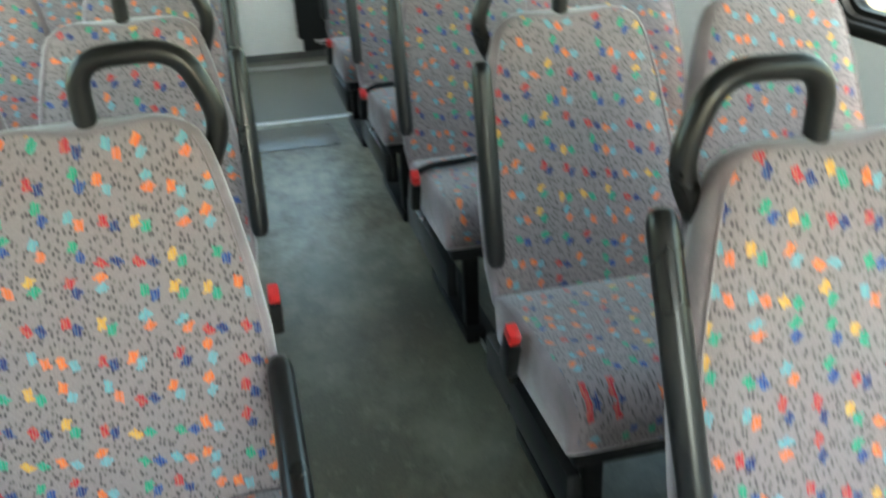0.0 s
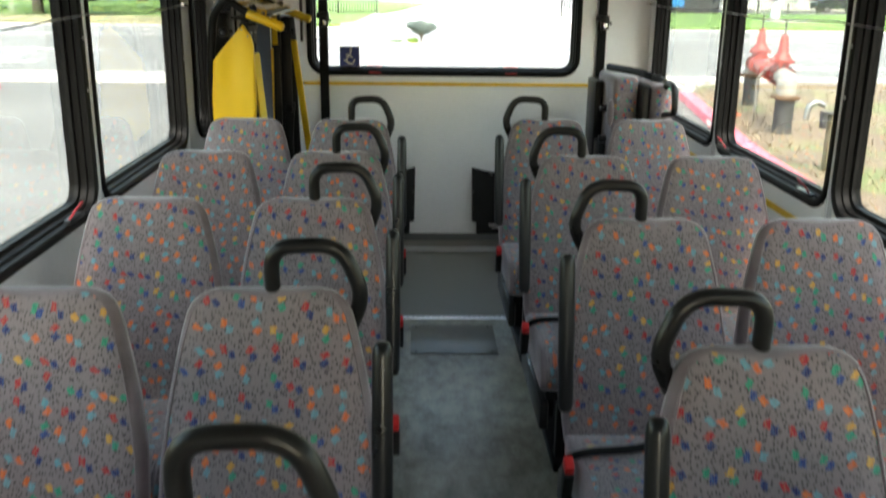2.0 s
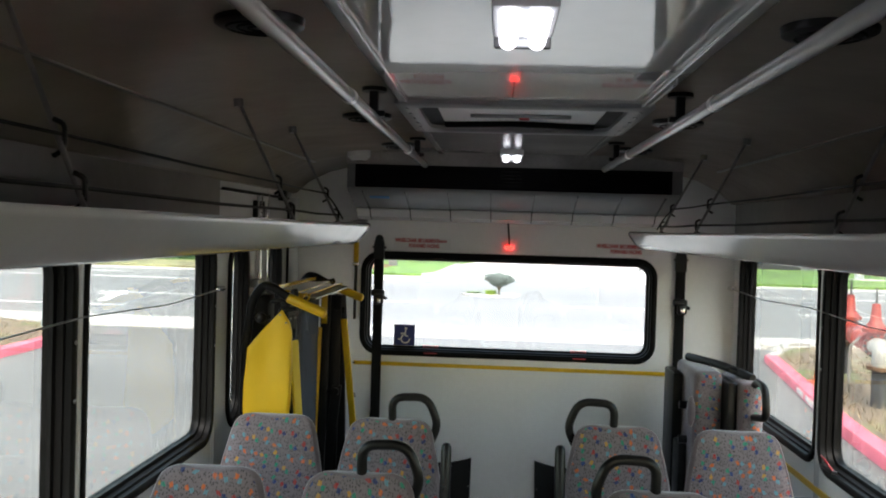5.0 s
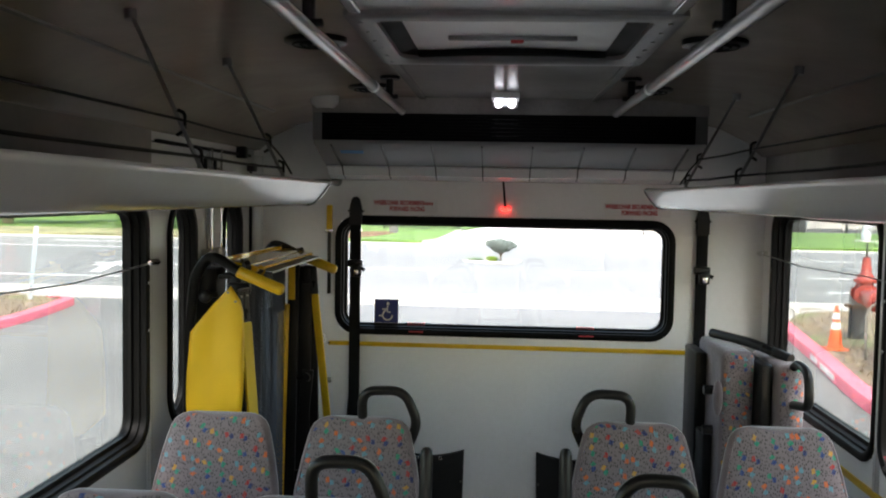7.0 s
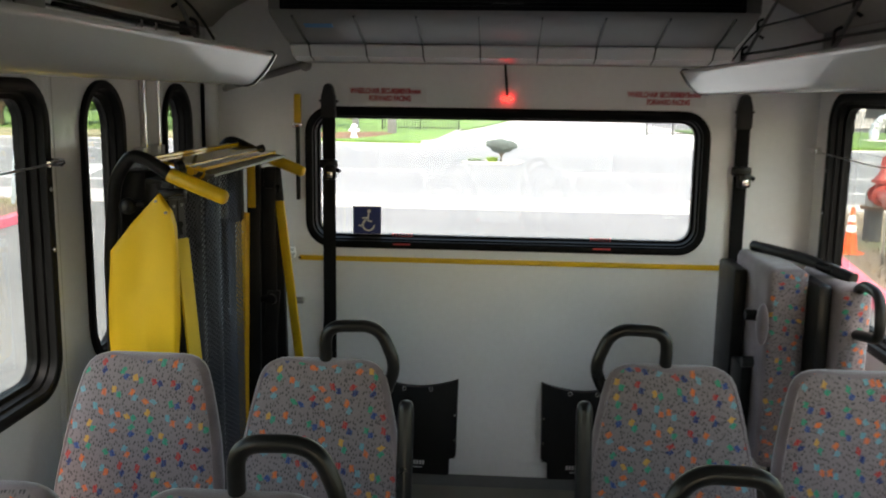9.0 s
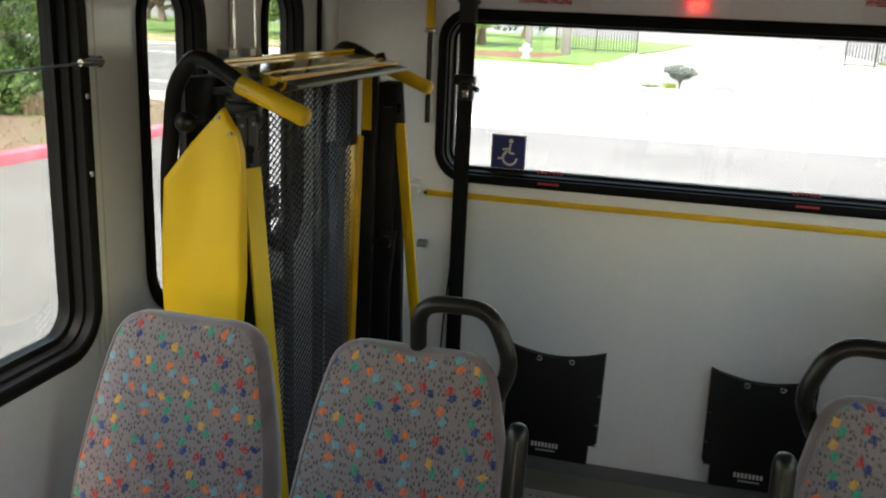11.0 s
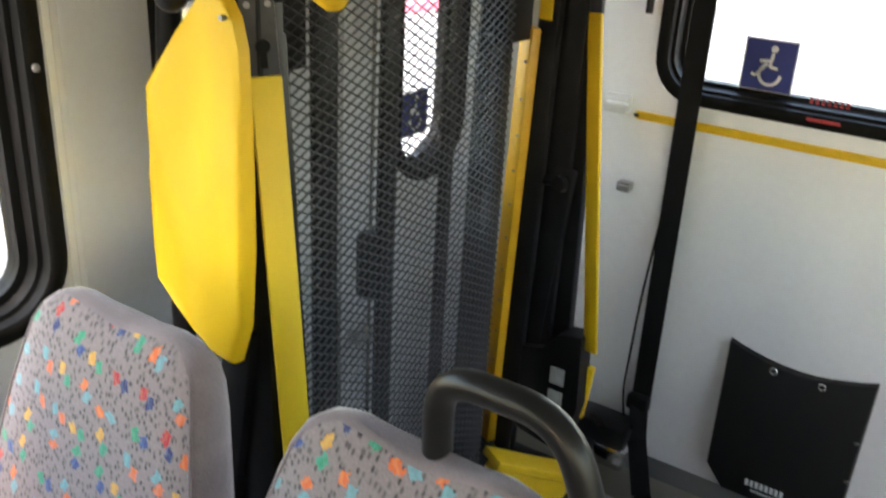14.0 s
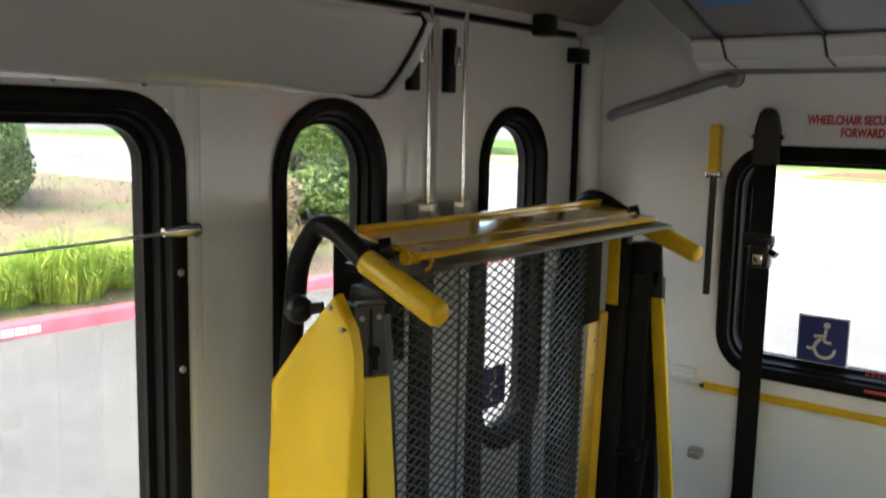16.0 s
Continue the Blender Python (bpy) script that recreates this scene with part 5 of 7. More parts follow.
# the bracket and the bar below it face the aisle
TURN = Matrix.Translation((-0.934, 5.09, 1.238)) @ pose(0, 0, 0, 0, -4, 58)
bm = B()
box(bm, -0.024, 0.024, -0.004, 0.004, 0.0, 0.135, 0.003, 2, TURN)
box(bm, -0.024, 0.024, -0.02, 0.004, 0.128, 0.136, 0.003, 2, TURN)
brk = lift_part("bracket", bm, surface("dark_bracket_paint", (0.06, 0.06, 0.062), 0.35, spread=0.25, bump=0.1, spec=0.2), "grey steel bracket with a keyhole slot")
bm = B()
tube(bm, [TURN @ Vector((0.002, -0.004, 0.052)), TURN @ Vector((0.002, -0.0066, 0.052))], 0.0105, 14)
box(bm, -0.003, 0.007, -0.0064, -0.004, 0.022, 0.047, 0, 2, TURN)
lift_part("keyhole", bm, BLACK_RUBBER, parent=brk)
for du in (-0.014, 0.014):
    bm = B()
    tube(bm, [TURN @ Vector((du, -0.004, 0.108)), TURN @ Vector((du, -0.0075, 0.108))], 0.0045, 8)
    lift_part("rivet", bm, GREY_METAL, parent=brk)
bm = B()
flat_bar(bm, (-0.836, 5.092, 0.08), (-0.929, 5.088, 1.25), (0.53, 0.85, 0), 0.045, 0.012, 0.003)
lift_part("side_bar", bm, YELLOW_WRAP, "long yellow painted side bar")
bm = B()
flat_bar(bm, (-0.88, 5.125, 0.06), (-0.955, 5.125, 1.3), (0, 1, 0), 0.04, 0.03, 0.004)
lift_part("side_channel", bm, BLACK_PAINT)


# platform: expanded mesh on dark rails
def mesh_sheet(x, y0, y1, z0, z1, dy=0.035, dz=0.0092, t=0.0026):
    """Expanded metal: crossing slanted strands, each a thin four-sided bar."""
    verts, faces = [], []

    def strand(p, q):
        d = (q - p)
        n = Vector((0, -d.z, d.y)).normalized() * t * 0.6
        o = Vector((t, 0, 0))
        b = len(verts)
        for c in (p, q):
            verts.extend([tuple(c + n), tuple(c + o), tuple(c - n), tuple(c - o)])
        for k in range(4):
            faces.append((b + k, b + (k + 1) % 4, b + 4 + (k + 1) % 4, b + 4 + k))

    H, W = z1 - z0, y1 - y0
    slope = dz / (dy / 2)
    step = 2 * dz
    for sgn in (1, -1):
        k = -int(W * slope / step) - 1
        while k * step < H + W * slope:
            zc = z0 + k * step
            # z = zc + sgn * slope * (y - y0) clipped to the sheet
            ya, yb = y0, y1
            f = lambda y: zc + sgn * slope * (y - y0)
            lo, hi = sorted(((z0 - zc) / (sgn * slope) + y0, (z1 - zc) / (sgn * slope) + y0))
            ya, yb = max(ya, lo), min(yb, hi)
            if yb - ya > 0.004:
                strand(Vector((x + sgn * 0.0012, ya, f(ya))), Vector((x + sgn * 0.0012, yb, f(yb))))
            k += 1
    me = bpy.data.meshes.new("mesh_deck")
    me.from_pydata(verts, [], faces)
    return me


DECK_STEEL = surface("dark_grey_coated_steel", (0.07, 0.07, 0.072), 0.4, metal=0.3, spread=0.2, bump=0.08)
me = mesh_sheet(-0.98, 5.14, 5.86, 0.12, 1.405)
me.transform(inv)
me.materials.append(DECK_STEEL)
deck = new("mesh_deck", me)
deck.parent = lift
tagged(deck, "expanded dark steel mesh deck", kind="stuff")
for y, w in ((5.313, 0.06), (5.49, 0.05), (5.69, 0.04)):
    bm = B()
    box(bm, -1.026, -1.014, y - w / 2, y + w / 2, 0.1, 1.4, 0.003)
    lift_part("deck_rail", bm, BLACK_PAINT, "dark deck rail behind the mesh")
bm = B()
box(bm, -1.05, -0.96, 5.14, 5.87, 1.4, 1.415, 0.002)
box(bm, -1.06, -1.03, 5.86, 5.95, 0.1, 1.2, 0.003)
box(bm, -1.03, -1.0, 5.86, 5.975, 1.185, 1.41, 0.003)
box(bm, -1.0, -0.96, 5.13, 5.15, 0.1, 1.41, 0.003)
lift_part("deck_frame", bm, BLACK_PAINT)
bm = B()
box(bm, -1.08, -1.04, 5.47, 5.525, 0.72, 0.86, 0.01)
lift_part("latch_box", bm, BLACK_PLASTIC)
bm = B()
tube(bm, [(-1.08, 5.42, 0.2), (-1.08, 5.42, 0.74)], 0.008, 8)
lift_part("release_rod", bm, CHROME)
bm = B()
flat_bar(bm, (-1.035, 5.99, 0.12), (-1.008, 5.99, 1.21), (1, -0.5, 0), 0.05, 0.03, 0.004)
lift_part("side_bar", bm, surface("amber_safety_paint", (0.72, 0.38, 0.01), 0.38, spread=0.15, scale=10, grain=120, bump=0.06), "long amber-yellow painted side bar")
bm = B()
for k in range(12):
    p = Vector((-1.03 + 0.025 * k / 12, 5.972, 0.2 + 0.085 * k))
    tube(bm, [p, p + Vector((0, -0.004, 0))], 0.003, 6)
lift_part("bar_rivets", bm, GREY_METAL)
bm = B()
flat_bar(bm, (-0.972, 5.98, 1.23), (-0.972, 5.98, 1.41), (1, 0, 0), 0.03, 0.006, 0.001)
lift_part("warning_strip", bm, YELLOW_PAINT, "short yellow strip")
bm = B()
flat_bar(bm, (-0.985, 6.0, 0.1), (-0.965, 6.0, 1.42), (1, 0, 0), 0.05, 0.03)
lift_part("side_channel", bm, BLACK_PAINT)
for p, q, wd, th in (((-0.93, 6.03, 0.4), (-0.92, 6.03, 1.38), 0.07, 0.045), ((-0.945, 6.03, 0.42), (-0.9, 6.03, 0.9), 0.05, 0.05), ((-0.875, 6.04, 0.45), (-0.895, 6.04, 1.3), 0.05, 0.03)):
    bm = B()
    flat_bar(bm, p, q, (1, 0, 0), wd, th)
    lift_part("arm", bm, BLACK_PAINT, "black steel lift arm")
bm = B()
box(bm, -0.935, -0.885, 6.0, 6.06, 1.3, 1.385, 0.014)
lift_part("arm_head", bm, BLACK_PAINT, "rounded black arm head")
bm = B()
prism(bm, [(-1.02, 0.2), (-0.82, 0.16), (-0.79, 0.3), (-0.8, 0.5), (-0.86, 0.49), (-0.9, 0.44), (-0.98, 0.42)], lambda u, v, w: (u, w, v), 5.99, 6.05)
lift_part("pivot_plate", bm, BLACK_PAINT, "large black pivot plate")
LABEL_GREY = surface("scuffed_data_label", (0.42, 0.42, 0.41), 0.5, spread=0.2, scale=40, bump=0.0)
for z0, z1 in ((0.355, 0.4), (0.295, 0.335), (0.245, 0.28)):
    bm = B()
    box(bm, -0.87, -0.832, 5.984, 5.99, z0, z1, 0.001)
    lift_part("data_label", bm, LABEL_GREY, "pale scuffed data label")
bm = B()
tube(bm, [(-0.99, 6.0, 0.86), (-0.9, 6.02, 0.87)], 0.014, 10)
tube(bm, [(-0.905, 5.985, 0.868), (-0.9, 6.0, 0.868)], 0.02, 12)
lift_part("cross_pin", bm, BLACK_PAINT)
bm = B()
flat_bar(bm, (-0.783, 6.014, 0.46), (-0.872, 6.014, 1.255), (1, -0.3, 0), 0.038, 0.01, 0.003)
lift_part("edge_strip", bm, YELLOW_VINYL, "narrow yellow edge strip")
bm = B()
flat_bar(bm, (-0.872, 6.016, 1.25), (-0.884, 6.016, 1.385), (1, -0.3, 0), 0.04, 0.008)
brk = lift_part("bracket", bm, DARK_STEEL, "dark steel bracket over the edge strip")
bm = B()
tube(bm, [(-0.877, 6.012, 1.31), (-0.877, 6.0092, 1.31)], 0.008, 12)
box(bm, -0.881, -0.873, 6.0094, 6.012, 1.285, 1.308)
lift_part("keyhole", bm, BLACK_RUBBER, parent=brk)
bm = B()
flat_bar(bm, (-0.812, 6.048, 0.25), (-0.797, 6.048, 0.4), (1, 0, 0), 0.035, 0.02, 0.003)
lift_part("edge_strip", bm, YELLOW_VINYL)
bm = B()
box(bm, -1.2, -0.78, 5.0, 6.1, 0.0, 0.06, 0.01)
lift_part("base_plate", bm, BLACK_PAINT, "black steel base plate")
# yellow roll stop and pedal block low beside the platform
bm = B()
box(bm, -0.82, -0.78, 5.3, 6.0, 0.06, 0.16, 0.006)
lift_part("roll_stop", bm, YELLOW_PAINT, "yellow roll stop")
bm = B()
box(bm, -0.12, 0.12, -0.035, 0.035, -0.01, 0.01, 0.004, 2, Matrix.Translation((-0.76, 5.71, 0.315)) @ pose(0, 0, 0, 0, 25, 60))
box(bm, -0.1, 0.1, -0.03, 0.03, -0.14, -0.012, 0.004, 2, Matrix.Translation((-0.76, 5.71, 0.315)) @ pose(0, 0, 0, 0, 25, 60))
lift_part("control_box", bm, YELLOW_PAINT, "yellow control box")

# ---- folding seat stowed beside the rear wall ----
fold = thing("folding_seat", (1.05, 5.75, 0), "grey patterned folding double seat stowed upright beside the wall", "folding seat")


def pad(name, x0, x1, y0, y1, z0, z1, bev, mats, label=""):
    bm = B()
    box(bm, x0 - 1.05, x1 - 1.05, y0 - 5.75, y1 - 5.75, z0, z1, bev, 4)
    uvl = bm.loops.layers.uv.new("cloth")
    for f in bm.faces:
        if len(mats) > 1 and (f.normal.y > -0.6):
            f.material_index = 1
        for lp in f.loops:
            lp[uvl].uv = (lp.vert.co.x + lp.vert.co.y * 0.3 + 1, lp.vert.co.z)
    bm.normal_update()
    for f in bm.faces:
        f.material_index = 0 if (f.normal.y < -0.6 or len(mats) == 1) else 1
    return part(name, bm, mats, fold, label, smooth=60)


pad("cushion", 0.905, 1.04, 5.66, 6.12, 0.38, 1.098, 0.03, (FABRIC, PLAIN_CLOTH))
pad("backrest", 1.092, 1.2, 5.52, 5.95, 0.4, 1.07, 0.035, (FABRIC, PLAIN_CLOTH), "padded back with a plain grey edge")
bm = B()
box(bm, -0.008, 0.04, -0.17, 0.3, 0.35, 1.062, 0.015)
part("frame", bm, BLACK_PLASTIC, fold, "black plastic seat frame")
bm = B()
box(bm, -0.2, -0.15, 0.16, 0.4, 0.1, 1.05, 0.01)
box(bm, -0.19, -0.15, 0.02, 0.2, 0.1, 0.72, 0.01)
for z in (0.92, 0.75):
    tube(bm, [(-0.2, -0.01, z), (-0.16, -0.01, z)], 0.02, 10)
part("folding_mechanism", bm, BLACK_PAINT, fold, "black steel folding mechanism")
bm = B()
tube(bm, smooth_path([(-0.1, 0.3, 1.118), (0.02, 0.08, 1.11), (0.12, -0.12, 1.078)], 0.05), 0.021, 10)
part("armrest", bm, BLACK_PLASTIC, fold, "black armrest", smooth=60)
bm = B()
tube(bm, smooth_path([(0.1, -0.18, 1.03), (0.105, -0.24, 1.085), (0.11, -0.36, 1.075), (0.11, -0.39, 0.94), (0.1, -0.2, 0.91)], 0.05, 6), 0.0175, 12)
part("grab_handle", bm, BLACK_PLASTIC, fold, "curved black plastic grab handle", smooth=60)
bm = B()
bmesh.ops.create_uvsphere(bm, u_segments=14, v_segments=10, radius=1.0, matrix=Matrix.Translation((-0.155, -0.07, 0.9)) @ Matrix.Diagonal((0.02, 0.04, 0.075, 1)))
part("side_bolster", bm, PLAIN_CLOTH, fold, "rounded pale bolster", smooth=80)
bm = B()
for x, y in ((-0.17, 0.05), (-0.17, 0.33), (0.03, 0.0), (0.03, 0.28)):
    box(bm, x - 0.018, x + 0.018, y - 0.018, y + 0.018, 0.0, 0.4, 0.003)
part("leg", bm, BLACK_PAINT, fold)

# ---- outside ----
GZ = -0.75
ASPHALT = surface("pale_worn_asphalt", (0.14, 0.138, 0.134), 0.9, spread=0.3, scale=0.22, grain=6, bump=0.3)
CONCRETE = surface("pale_concrete", (0.42, 0.4, 0.365), 0.9, spread=0.1, scale=0.3, grain=8, bump=0.2)
ROAD_GREY = surface("worn_grey_road", (0.17, 0.168, 0.163), 0.85, spread=0.15, scale=0.15, grain=7, bump=0.2, stretch=(0.15, 1, 1))
GRASS = surface("bright_green_lawn", (0.095, 0.175, 0.03), 0.9, spread=0.45, scale=0.5, grain=25, bump=0.5)
PINK_KERB = surface("faded_red_kerb_paint", (0.68, 0.14, 0.19), 0.75, spread=0.28, scale=2.5, grain=25, bump=0.2)


def bank_mat():
    """Dry mulch: brown soil with straw and thin green patches."""
    m, nt, bs = node_mat("dry_weedy_bank")
    N, L = nt.nodes.new, nt.links.new
    tc = N("ShaderNodeTexCoord")
    tone = None
    for scale, lo, hi, col in ((9.0, 0.3, 0.7, (0.1, 0.07, 0.05)), (1.4, 0.47, 0.62, (0.24, 0.185, 0.115)), (0.7, 0.5, 0.6, (0.1, 0.15, 0.04)), (25.0, 0.54, 0.68, (0.3, 0.24, 0.15))):
        n, r = N("ShaderNodeTexNoise"), N("ShaderNodeMapRange")
        n.inputs["Scale"].default_value, n.inputs["Detail"].default_value, n.inputs["Roughness"].default_value = scale, 7, 0.65
        L(tc.outputs["Object"], n.inputs["Vector"])
        r.inputs["From Min"].default_value, r.inputs["From Max"].default_value = lo, hi
        r.inputs["To Max"].default_value = 0.8
        L(n.outputs[0], r.inputs[0])
        mx = N("ShaderNodeMix")
        mx.data_type = "RGBA"
        L(r.outputs[0], mx.inputs[0])
        if tone is None:
            mx.inputs[6].default_value = (0.19, 0.14, 0.1, 1)
        else:
            L(tone, mx.inputs[6])
        mx.inputs[7].default_value = (*col, 1)
        tone = mx.outputs[2]
    L(tone, bs.inputs["Base Color"])
    bs.inputs["Roughness"].default_value = 0.95
    return m


BANK = bank_mat()
LINE_WHITE = surface("worn_road_paint", (0.72, 0.72, 0.7), 0.8, spread=0.15, scale=1.5, bump=0.1)
VALVE_RED = surface("orange_red_valve_paint", (0.3, 0.04, 0.028), 0.5, spread=0.25, scale=9, bump=0.1)
PIPE_GREY = surface("dark_weathered_pipe", (0.05, 0.05, 0.052), 0.7, spread=0.3, scale=9, bump=0.2)
RUST = surface("rusty_flange", (0.14, 0.075, 0.04), 0.8, spread=0.4, scale=12, bump=0.3)
PALE_METAL = surface("pale_galvanised_fitting", (0.29, 0.275, 0.245), 0.6, spread=0.2, scale=12, bump=0.15)
CONE_ORANGE = surface("orange_cone_plastic", (0.75, 0.12, 0.03), 0.5, spread=0.1, bump=0.05)
BARK = surface("brown_bark", (0.14, 0.1, 0.07), 0.95, spread=0.4, scale=8, grain=40, bump=0.8)
TIMBER = surface("weathered_timber", (0.19, 0.165, 0.1), 0.9, spread=0.25, scale=5, grain=50, bump=0.4, stretch=(4, 4, 0.5))
IRON = surface("black_iron_fence", (0.025, 0.025, 0.027), 0.6, spread=0.2, bump=0.1)
DARK_WALL = surface("dark_sign_wall", (0.05, 0.055, 0.06), 0.8, spread=0.2, bump=0.1)
PALE_WALL = surface("pale_building_wall", (0.55, 0.53, 0.5), 0.85, spread=0.08, scale=0.5, bump=0.1)
SIGN_BLUE = surface("blue_road_sign", (0.03, 0.2, 0.55), 0.5, spread=0.1, bump=0.0)


def leaf_mat(name, tone, tone2):
    m, nt, bs = node_mat(name)
    N, L = nt.nodes.new, nt.links.new
    geo, rmp = N("ShaderNodeNewGeometry"), N("ShaderNodeMix")
    rmp.data_type = "RGBA"
    rmp.inputs[6].default_value, rmp.inputs[7].default_value = (*tone, 1), (*tone2, 1)
    L(geo.outputs["Random Per Island"], rmp.inputs[0])
    L(rmp.outputs[2], bs.inputs["Base Color"])
    bs.inputs["Roughness"].default_value = 0.7
    return m


LEAF = leaf_mat("mid_green_leaves", (0.07, 0.14, 0.03), (0.2, 0.31, 0.09))
LEAF_DARK = leaf_mat("dark_green_needles", (0.025, 0.07, 0.02), (0.08, 0.15, 0.05))
LEAF_LIME = leaf_mat("lime_grass_blades", (0.18, 0.31, 0.03), (0.42, 0.55, 0.1))
LEAF_DRY = leaf_mat("dry_straw_blades", (0.2, 0.145, 0.085), (0.34, 0.265, 0.17))
LEAF_MID = leaf_mat("grey_green_leaves", (0.07, 0.13, 0.045), (0.18, 0.27, 0.11))
LEAF_GREY = leaf_mat("blue_green_leaves", (0.085, 0.115, 0.1), (0.17, 0.215, 0.185))
LEAF_TAN = leaf_mat("dry_tan_leaves", (0.17, 0.13, 0.08), (0.36, 0.29, 0.18))


def setting(name, bm, mat, label, category, smooth=0):
    return tagged(part(name, bm, mat, smooth=smooth), label, category, kind="structure")


bm = B()
box(bm, -900, 900, -900, 900, GZ - 1, GZ)
setting("ground", bm, ASPHALT, "pale worn asphalt of the car park and drive", "ground")
bm = B()
box(bm, -300, 300, 24.5, 48.0, GZ - 0.5, GZ + 0.006)
setting("road", bm, ROAD_GREY, "worn grey road across the end of the drive", "road")
bm = B()
box(bm, -300, 300, 22.0, 24.5, GZ - 0.5, GZ + 0.01)
box(bm, -300, 300, 48.0, 50.0, GZ - 0.5, GZ + 0.01)
box(bm, -4.6, 14.0, 50.0, 140.0, GZ - 0.5, GZ + 0.008)
setting("pavement", bm, CONCRETE, "pale concrete gutter and apron along the road", "pavement")
lines = thing("road_marking", (0, 0, 0), "worn white lane lines on the road", "road marking", kind="structure")
bm = B()
for y in (27.2, 40.8):
    box(bm, -300, -11, y - 0.09, y + 0.09, GZ, GZ + 0.012)
    box(bm, 9, 300, y - 0.09, y + 0.09, GZ, GZ + 0.012)
for k in range(40):
    for y in (32.0, 45.0):
        box(bm, -150 + k * 8.0, -146.5 + k * 8.0, y - 0.08, y + 0.08, GZ, GZ + 0.012)
part("line", bm, LINE_WHITE, lines, smooth=0)
bm = B()
prism(bm, [(-12.15, 28.5), (-12.8, 31.0), (-12.6, 31.1), (-13.3, 32.8), (-13.5, 30.85), (-13.1, 30.95), (-12.45, 28.42)], lambda u, v, w: (u, v, w), GZ, GZ + 0.012)
part("turn_arrow", bm, LINE_WHITE, lines, "worn white lane arrow", smooth=0)


def kerb(name, pts, fill, mat, label):
    """A painted kerb along the plan points, its face towards the first side of the line."""
    bm = B()
    pts = smooth_path([(*p, 0) for p in pts], 2.0, 8)
    sec = [(0.0, GZ - 0.2), (0.0, GZ + 0.12), (0.02, GZ + 0.15), (0.24, GZ + 0.155), (0.24, GZ - 0.2)]
    rows = []
    for i, p in enumerate(pts):
        d = (pts[min(i + 1, len(pts) - 1)] - pts[max(i - 1, 0)]).normalized()
        n = Vector((d.y, -d.x, 0)) * fill
        rows.append([bm.verts.new((p.x + n.x * u, p.y + n.y * u, v)) for u, v in sec])
    for a, b in zip(rows, rows[1:]):
        for k in range(len(sec) - 1):
            bm.faces.new((a[k], a[k + 1], b[k + 1], b[k]))
    setting(name, bm, mat, label, "kerb", smooth=40)


RIGHT_KERB = [(4.05, -40), (4.12, 10), (4.42, 13.4), (4.8, 15.7), (5.42, 19.9), (6.5, 22.0), (12, 22.4), (200, 22.4)]
LEFT_KERB = [(-9.4, -40), (-9.35, 10), (-8.7, 17.8), (-9.15, 20.8), (-12.5, 22.2), (-200, 22.2)]
RED_LABEL, GREY_LABEL = "faded red painted kerb", "pale concrete kerb along the road"
kerb("kerb_right", RIGHT_KERB[:5], 1, PINK_KERB, RED_LABEL)
kerb("kerb_right_end", [(5.42, 19.9), (6.5, 22.0), (12, 22.4), (200, 22.4)], 1, CONCRETE, GREY_LABEL)
kerb("kerb_left", LEFT_KERB[:4] + [(-9.8, 21.05)], -1, PINK_KERB, RED_LABEL)
kerb("kerb_left_end", [(-9.8, 21.05), (-12.5, 22.2), (-200, 22.2)], -1, CONCRETE, GREY_LABEL)


def kerb_print(line, side, y0, y1, gap):
    """Worn white print on the kerb's face, as plain bars."""
    pr = thing("kerb_print", (0, 0, 0), "worn white painted print on the kerb face", "kerb print", kind="structure")
    bm = B()
    n = int((y1 - y0) / 0.15)
    for k in range(n):
        if k == gap:
            continue
        ya, wide = y0 + k * 0.15, 0.1 if side < 0 else 0.135
        xa, xb = (next(xp + (xq - xp) * (y - yp) / (yq - yp) for (xp, yp), (xq, yq) in zip(line, line[1:]) if yp <= y <= yq) for y in (ya, ya + wide))
        vs = [bm.verts.new((x + side * d, y, z)) for d in (0.012, -0.02) for x, y, z in ((xa, ya, GZ + 0.03), (xb, ya + wide, GZ + 0.03), (xb, ya + wide, GZ + 0.115), (xa, ya, GZ + 0.115))]
        for f in ((0, 1, 2, 3), (7, 6, 5, 4), (0, 4, 5, 1), (1, 5, 6, 2), (2, 6, 7, 3), (3, 7, 4, 0)):
            bm.faces.new([vs[q] for q in f])
    tagged(part("print_bars", bm, LINE_WHITE, pr, smooth=0), kind="stuff")


kerb_print(RIGHT_KERB, -1, 14.45, 16.4, 7)
kerb_print(LEFT_KERB, 1, 7.6, 9.8, 9)


def soil_bed(name, x0, x1, y0, y1, rise, edge, label, inside):
    """A planted bed as a bumpy sheet behind its kerb."""
    bm = B()
    nx, ny = 44, 44
    grid = {}
    for i in range(nx + 1):
        for j in range(ny + 1):
            fx, fy = (i / nx) ** 1.6, j / ny
            x, y = x0 + (x1 - x0) * fx, y0 + (y1 - y0) * fy
            x, y = inside(x, y, fx)
            far = min(1.0, fx * (6 if rise > 1 else 3)) * min(1.0, (1 - fy) * 5)
            z = GZ + 0.13 + far * (rise * (0.6 + 0.4 * noise.noise((x * 0.15, y * 0.15, 1))) + 0.08 * noise.noise((x * 0.9, y * 0.9, 4)))
            grid[i, j] = bm.verts.new((x, y, z))
    for i in range(nx):
        for j in range(ny):
            bm.faces.new((grid[i, j], grid[i + 1, j], grid[i + 1, j + 1], grid[i, j + 1]))
    setting(name, bm, BANK, label, "planting bed", smooth=180)


def along(line, y):
    for (xa, ya), (xb, yb) in zip(line, line[1:]):
        if ya <= y <= yb:
            return xa + (xb - xa) * (y - ya) / (yb - ya)
    return line[-1][0]


